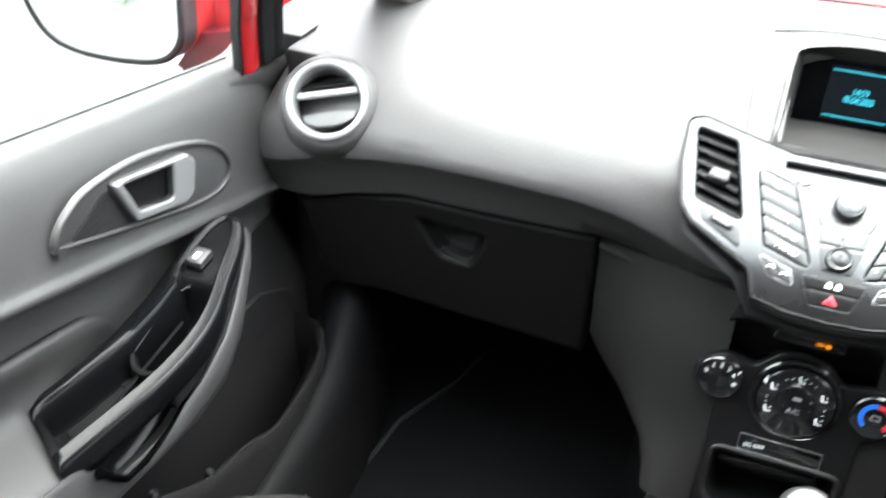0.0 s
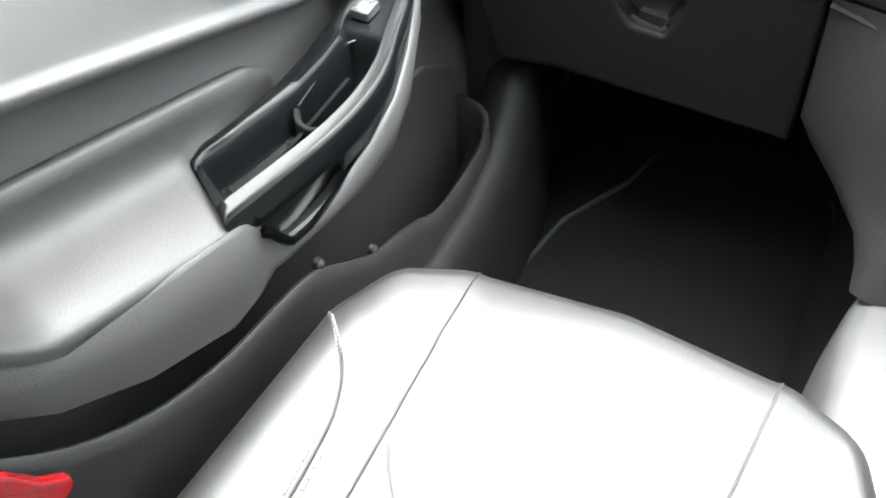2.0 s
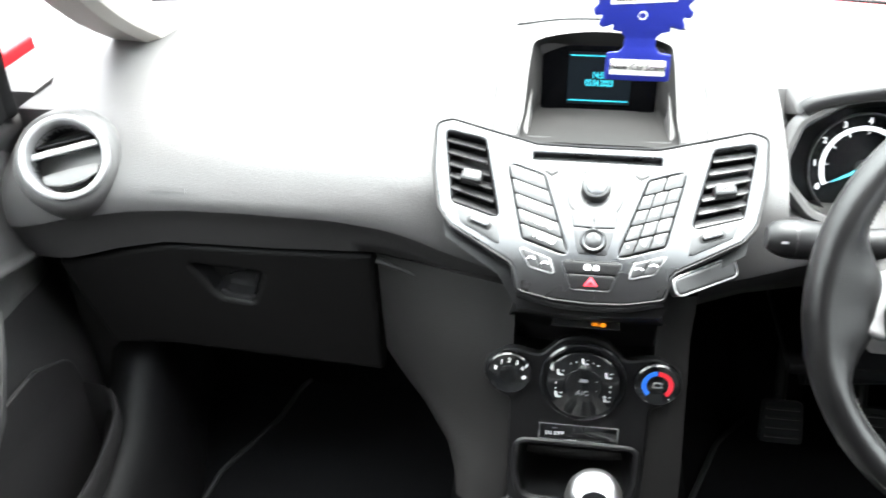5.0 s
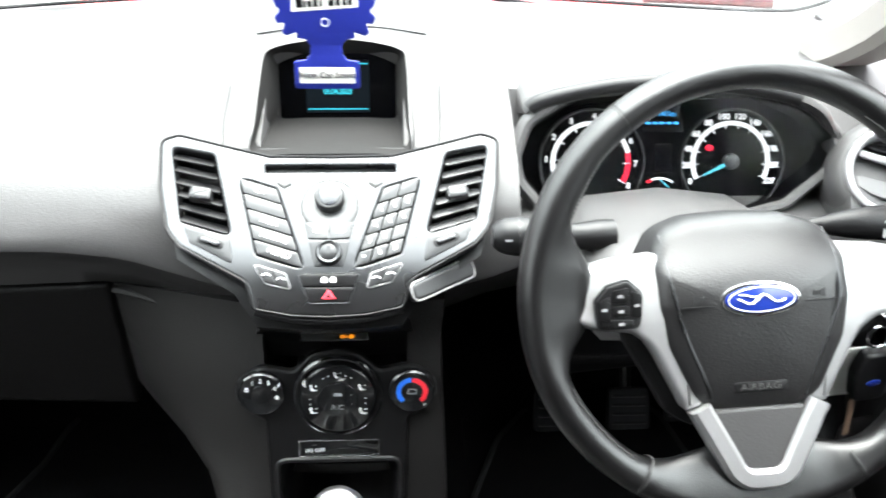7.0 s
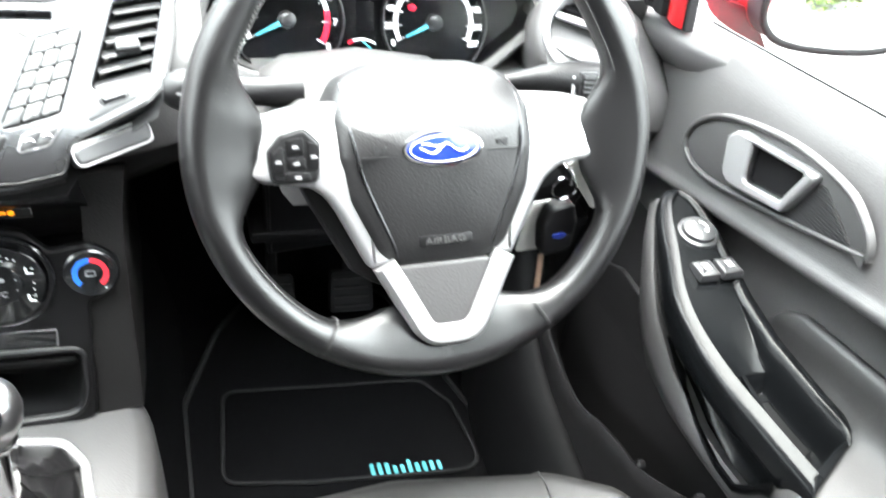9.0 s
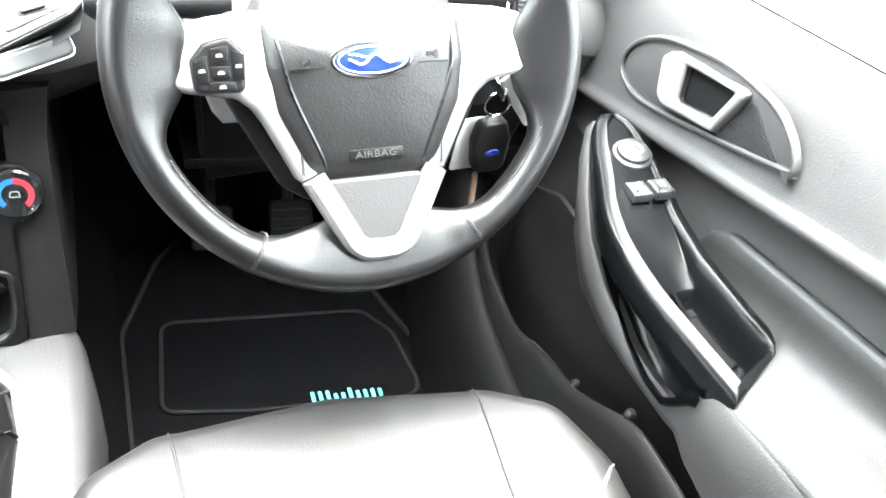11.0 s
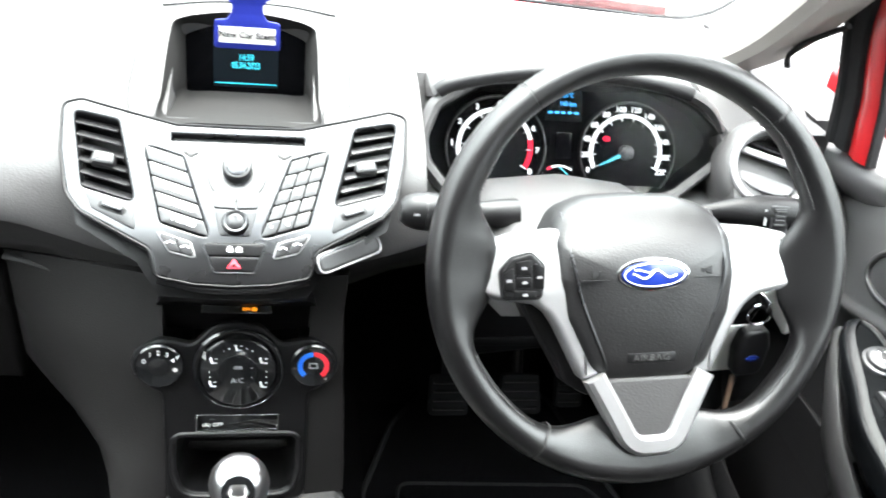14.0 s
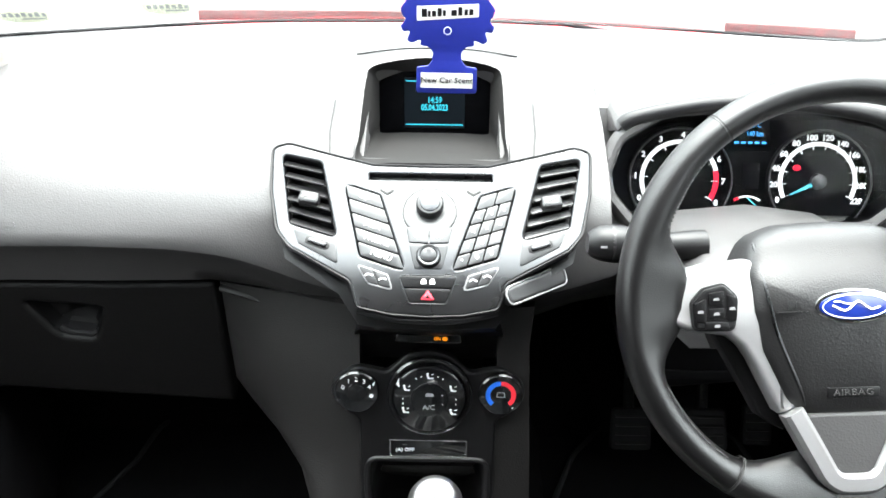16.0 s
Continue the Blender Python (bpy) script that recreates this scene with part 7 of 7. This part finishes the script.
make_mat(round_poly([(-0.135, -0.50), (-0.135, 0.10), (-0.17, 0.26), (-0.425, 0.27), (-0.445, 0.16), (-0.498, 0.04), (-0.512, -0.10), (-0.512, -0.50)], [0.03, 0.05, 0.05, 0.06, 0.06, 0.06, 0.05, 0.03], 5), "black carpet mat before the passenger seat")

# ---- pedals ----
for x, w, y, z, nm in ((0.290, 0.030, 0.17, 0.075, "clutch pedal"), (0.395, 0.032, 0.16, 0.085, "brake pedal"), (0.480, 0.022, 0.19, 0.07, "accelerator pedal")):
    pd = thing("pedal", "black ribbed rubber " + nm + " over the carpet", "pedal", "pedals")
    m = frame_of((x, y, z), (1, 0, 0), (0, 0.5, 0.86))
    pl = part("pedal_pad", plate(round_poly([(-w, -0.03), (w, -0.03), (w * 0.9, 0.03), (-w * 0.9, 0.03)], 0.008), 0.012, m, bevel=0.003), M_RUBBER, pd)
    for i in range(4):
        part("rib", tube([m @ Vector((-w * 0.75, -0.02 + 0.013 * i, 0.0125)), m @ Vector((w * 0.75, -0.02 + 0.013 * i, 0.0125))], 0.002, 6), M_DARK, pl)
    part("pedal_arm", tube(smooth_path([(x, y + 0.015, z), (x, y + 0.07, z + 0.12), (x, y + 0.12, z + 0.30)]), 0.008, 8), M_BLACK, pd)

# ---- hanging air freshener ----
tree = thing("air_freshener", "blue cardboard tree air freshener hanging on a string", "air freshener")
TM = frame_of((0.011, -0.195, 0.7355), (1, 0, 0.03), (0, 0.05, 1)) @ pose(0, 0, 0, 0, 0, -2)
half = [(0.0, 0.118), (0.010, 0.100), (0.014, 0.096), (0.011, 0.090), (0.022, 0.078), (0.028, 0.073), (0.024, 0.067), (0.031, 0.058), (0.0345, 0.053), (0.033, 0.048), (0.0300, 0.0455), (0.0345, 0.0405), (0.0325, 0.0360), (0.0270, 0.0375), (0.0300, 0.0300), (0.0265, 0.0280), (0.0190, 0.0310), (0.0205, 0.0265), (0.0140, 0.0255), (0.0105, 0.0215), (0.0110, 0.0150), (0.0140, 0.0110), (0.0225, 0.0100), (0.0228, -0.0095), (0.0, -0.0098)]
part("card", plate(round_poly(mirrored(half), 0.0022, 3), 0.0016, TM, bevel=0.0003), M_BLUE, tree, "bright blue card")
wl_ = round_poly([(-0.0195, -0.0055), (0.0195, -0.0055), (0.0195, 0.0060), (-0.0195, 0.0060)], 0.0005, 1)
band = part("lower_label", flat_shape(wl_, TM, 0.0003, 0.0016), M_CARD, tree, "white label strip")
lettering("label_words", "New Car Scent", 0.0062, TM @ pose(0, 0.0004, 0.0021), M_DARK, band)
up_ = part("upper_label", flat_shape(round_poly([(-0.0225, 0.0445), (0.0225, 0.0480), (0.0225, 0.0575), (-0.0225, 0.0550)], 0.0005, 1), TM, 0.0003, 0.0016), M_CARD, tree, "white label strip")
for i, (a, b) in enumerate(((-0.0190, 0.004), (-0.0145, 0.002), (-0.0115, 0.003), (-0.0075, 0.003), (-0.0035, 0.002), (0.0025, 0.004), (0.0075, 0.003), (0.0120, 0.0025), (0.0155, 0.003))):
    z_ = 0.0515 + a * 0.06
    part("label_bar", flat_shape([(a, z_ - 0.003), (a + b, z_ - 0.003), (a + b, z_ + (0.003 if i % 3 == 0 else 0.0012)), (a, z_ + (0.003 if i % 3 == 0 else 0.0012))], TM, 0.0003, 0.0019), M_DARK, up_)
part("round_mark", tube([TM @ Vector((*p, 0.0017)) for p in circle(0, 0.0375, 0.0027, 20)], 0.0003, 6, loop=True), M_WHITE, tree)
part("string", tube([TM @ Vector((0, 0.117, 0.0008)), (0.010, -0.185, 0.98), (0.010, -0.18, 1.09)], 0.0006, 6), M_THREAD, tree)
tree.location.x += 0.005
tree.location.z -= 0.002
rv = thing("rear_view_mirror", "black interior rear-view mirror on the windscreen", "mirror")
part("mirror_body", turned(block(-0.11, 0.11, -0.02, 0.02, -0.032, 0.032, 0.015, 3), pose(0.012, -0.19, 1.085, 8)), M_BLACK, rv)
part("mirror_stem", tube([(0.012, -0.18, 1.09), (0.012, -0.18, 1.135)], 0.01, 10), M_BLACK, rv)

# ---- outside mirrors ----
for s in (-1, 1):
    X = lambda x, s=s: CX + s * x
    mir = thing("wing_mirror", "red wing mirror with a black rim beyond the side window", "wing mirror", "wing mirrors")
    mm = frame_of((X(0.962 if s < 0 else 0.952), 0.095, 0.567 if s < 0 else 0.568), (1, -s * (0.12 if s < 0 else 0.16), 0), (0, 0.06, 1))
    tall = 1.0 if s < 0 else 0.86
    go = [(-0.094, -0.020), (-0.088, -0.056), (-0.060, -0.080), (0.0, -0.087), (0.070, -0.082), (0.112, -0.062), (0.136, -0.018), (0.138, 0.030), (0.112, 0.064), (0.060, 0.076), (-0.03, 0.078), (-0.074, 0.066), (-0.092, 0.030)]
    go = [(p.x, p.y) for p in smooth_path([(s * x, z * tall, 0) for x, z in go], 5, True)]
    part("rim", tube([mm @ Vector((p[0], p[1], -0.003)) for p in inset(go, -0.0035)], 0.0050, 10, loop=True), M_RUBBER, mir, "black plastic rim")

    def rings(bm, steps):
        prev = None
        for grow, k, w in steps:
            cur = ring(bm, [(p[0] * k, p[1] * k) for p in inset(go, -grow)], mm, w)
            if prev:
                bridge(bm, prev, cur)
            prev = cur
        return prev

    bm = bmesh.new()
    rings(bm, ((0.005, 1.0, -0.004), (0.007, 1.0, -0.020), (0.009, 1.0, -0.040)))
    part("housing_band", bm, M_BAND, mir, "dark grey housing band")
    bm = bmesh.new()
    bm.faces.new(rings(bm, ((0.0095, 1.0, -0.038), (0.011, 1.0, -0.060), (0.011, 1.0, -0.095), (0.009, 0.97, -0.125), (0.0, 0.90, -0.150), (0.0, 0.70, -0.170))))
    part("shell", bm, M_RED, mir, "glossy red shell", angle=50)
    part("glass", plate(go, 0.003, mm, bevel=0.001, w0=-0.004), M_MIRROR, mir, "mirror glass")
    low = -0.008 if s < 0 else 0.0
    leg = [(0.885, 0.520), (0.858, 0.522), (0.800, 0.536), (0.795, 0.494), (0.898, 0.454), (0.914, 0.464), (0.892, 0.492)]
    part("gusset", loft([[(X(x), y, z + low - 0.1 * (y - 0.15)) for x, z in leg] for y in (0.150, 0.165, 0.24)]), M_SHADERED, mir, "wet red underside of the foot, darkened for shade")
    arm = round_poly([(0.890, 0.478), (0.775, 0.498), (0.775, 0.575), (0.890, 0.588)], 0.012, 4)
    part("foot", loft([[(X(x), y, z + low) for x, z in arm] for y in (0.195, 0.205, 0.27)]), M_RED, mir)

# ---- outside: own flanks, hedge, far wall, all as the mirrors show them ----
flank = thing("body_side", "glossy red flanks of the car outside the windows", "car body", kind="structure")
for s in (-1, 1):
    rows_ = []
    for y in np.linspace(0.35, -2.0, 14):
        rows_.append([(CX + s * 0.745, y, belt(y) - 0.045), (CX + s * 0.80, y, belt(y) - 0.10), (CX + s * 0.83, y, 0.25), (CX + s * 0.80, y, -0.10), (CX + s * 0.76, y, -0.10), (CX + s * 0.745, y, 0.3)])
    part("flank", loft(rows_), M_RED, flank)
hd = thing("hedge", "green and yellowish clipped hedge behind the car", "hedge", kind="stuff")
rnd = random.Random(3)
verts, faces = [], []
for i in range(9000):
    side = 1 if rnd.random() < 0.8 else -1
    x = rnd.uniform(1.52, 2.5) if side > 0 else -rnd.uniform(1.9, 2.6)
    y = rnd.uniform(-12, -2.8) if side > 0 else rnd.uniform(-9, -3.0)
    z = rnd.uniform(-0.4, 1.6) * rnd.uniform(0.7, 1)
    d = Vector((rnd.gauss(0, 1), rnd.gauss(0, 1), rnd.gauss(0, 1))).normalized()
    e = d.cross(Vector((rnd.gauss(0, 1), rnd.gauss(0, 1), 1))).normalized()
    r = rnd.uniform(0.04, 0.11)
    p = Vector((x, y, z))
    k = len(verts)
    verts += [p - d * r, p + e * r * 0.5, p + d * r, p - e * r * 0.5]
    faces.append((k, k + 1, k + 2, k + 3))
me = bpy.data.meshes.new("leaves")
me.from_pydata([tuple(v) for v in verts], [], faces)
me.materials.append(M_LEAF)
lv_ = new("leaves", me)
lv_.parent = hd
tagged(lv_, kind="stuff")
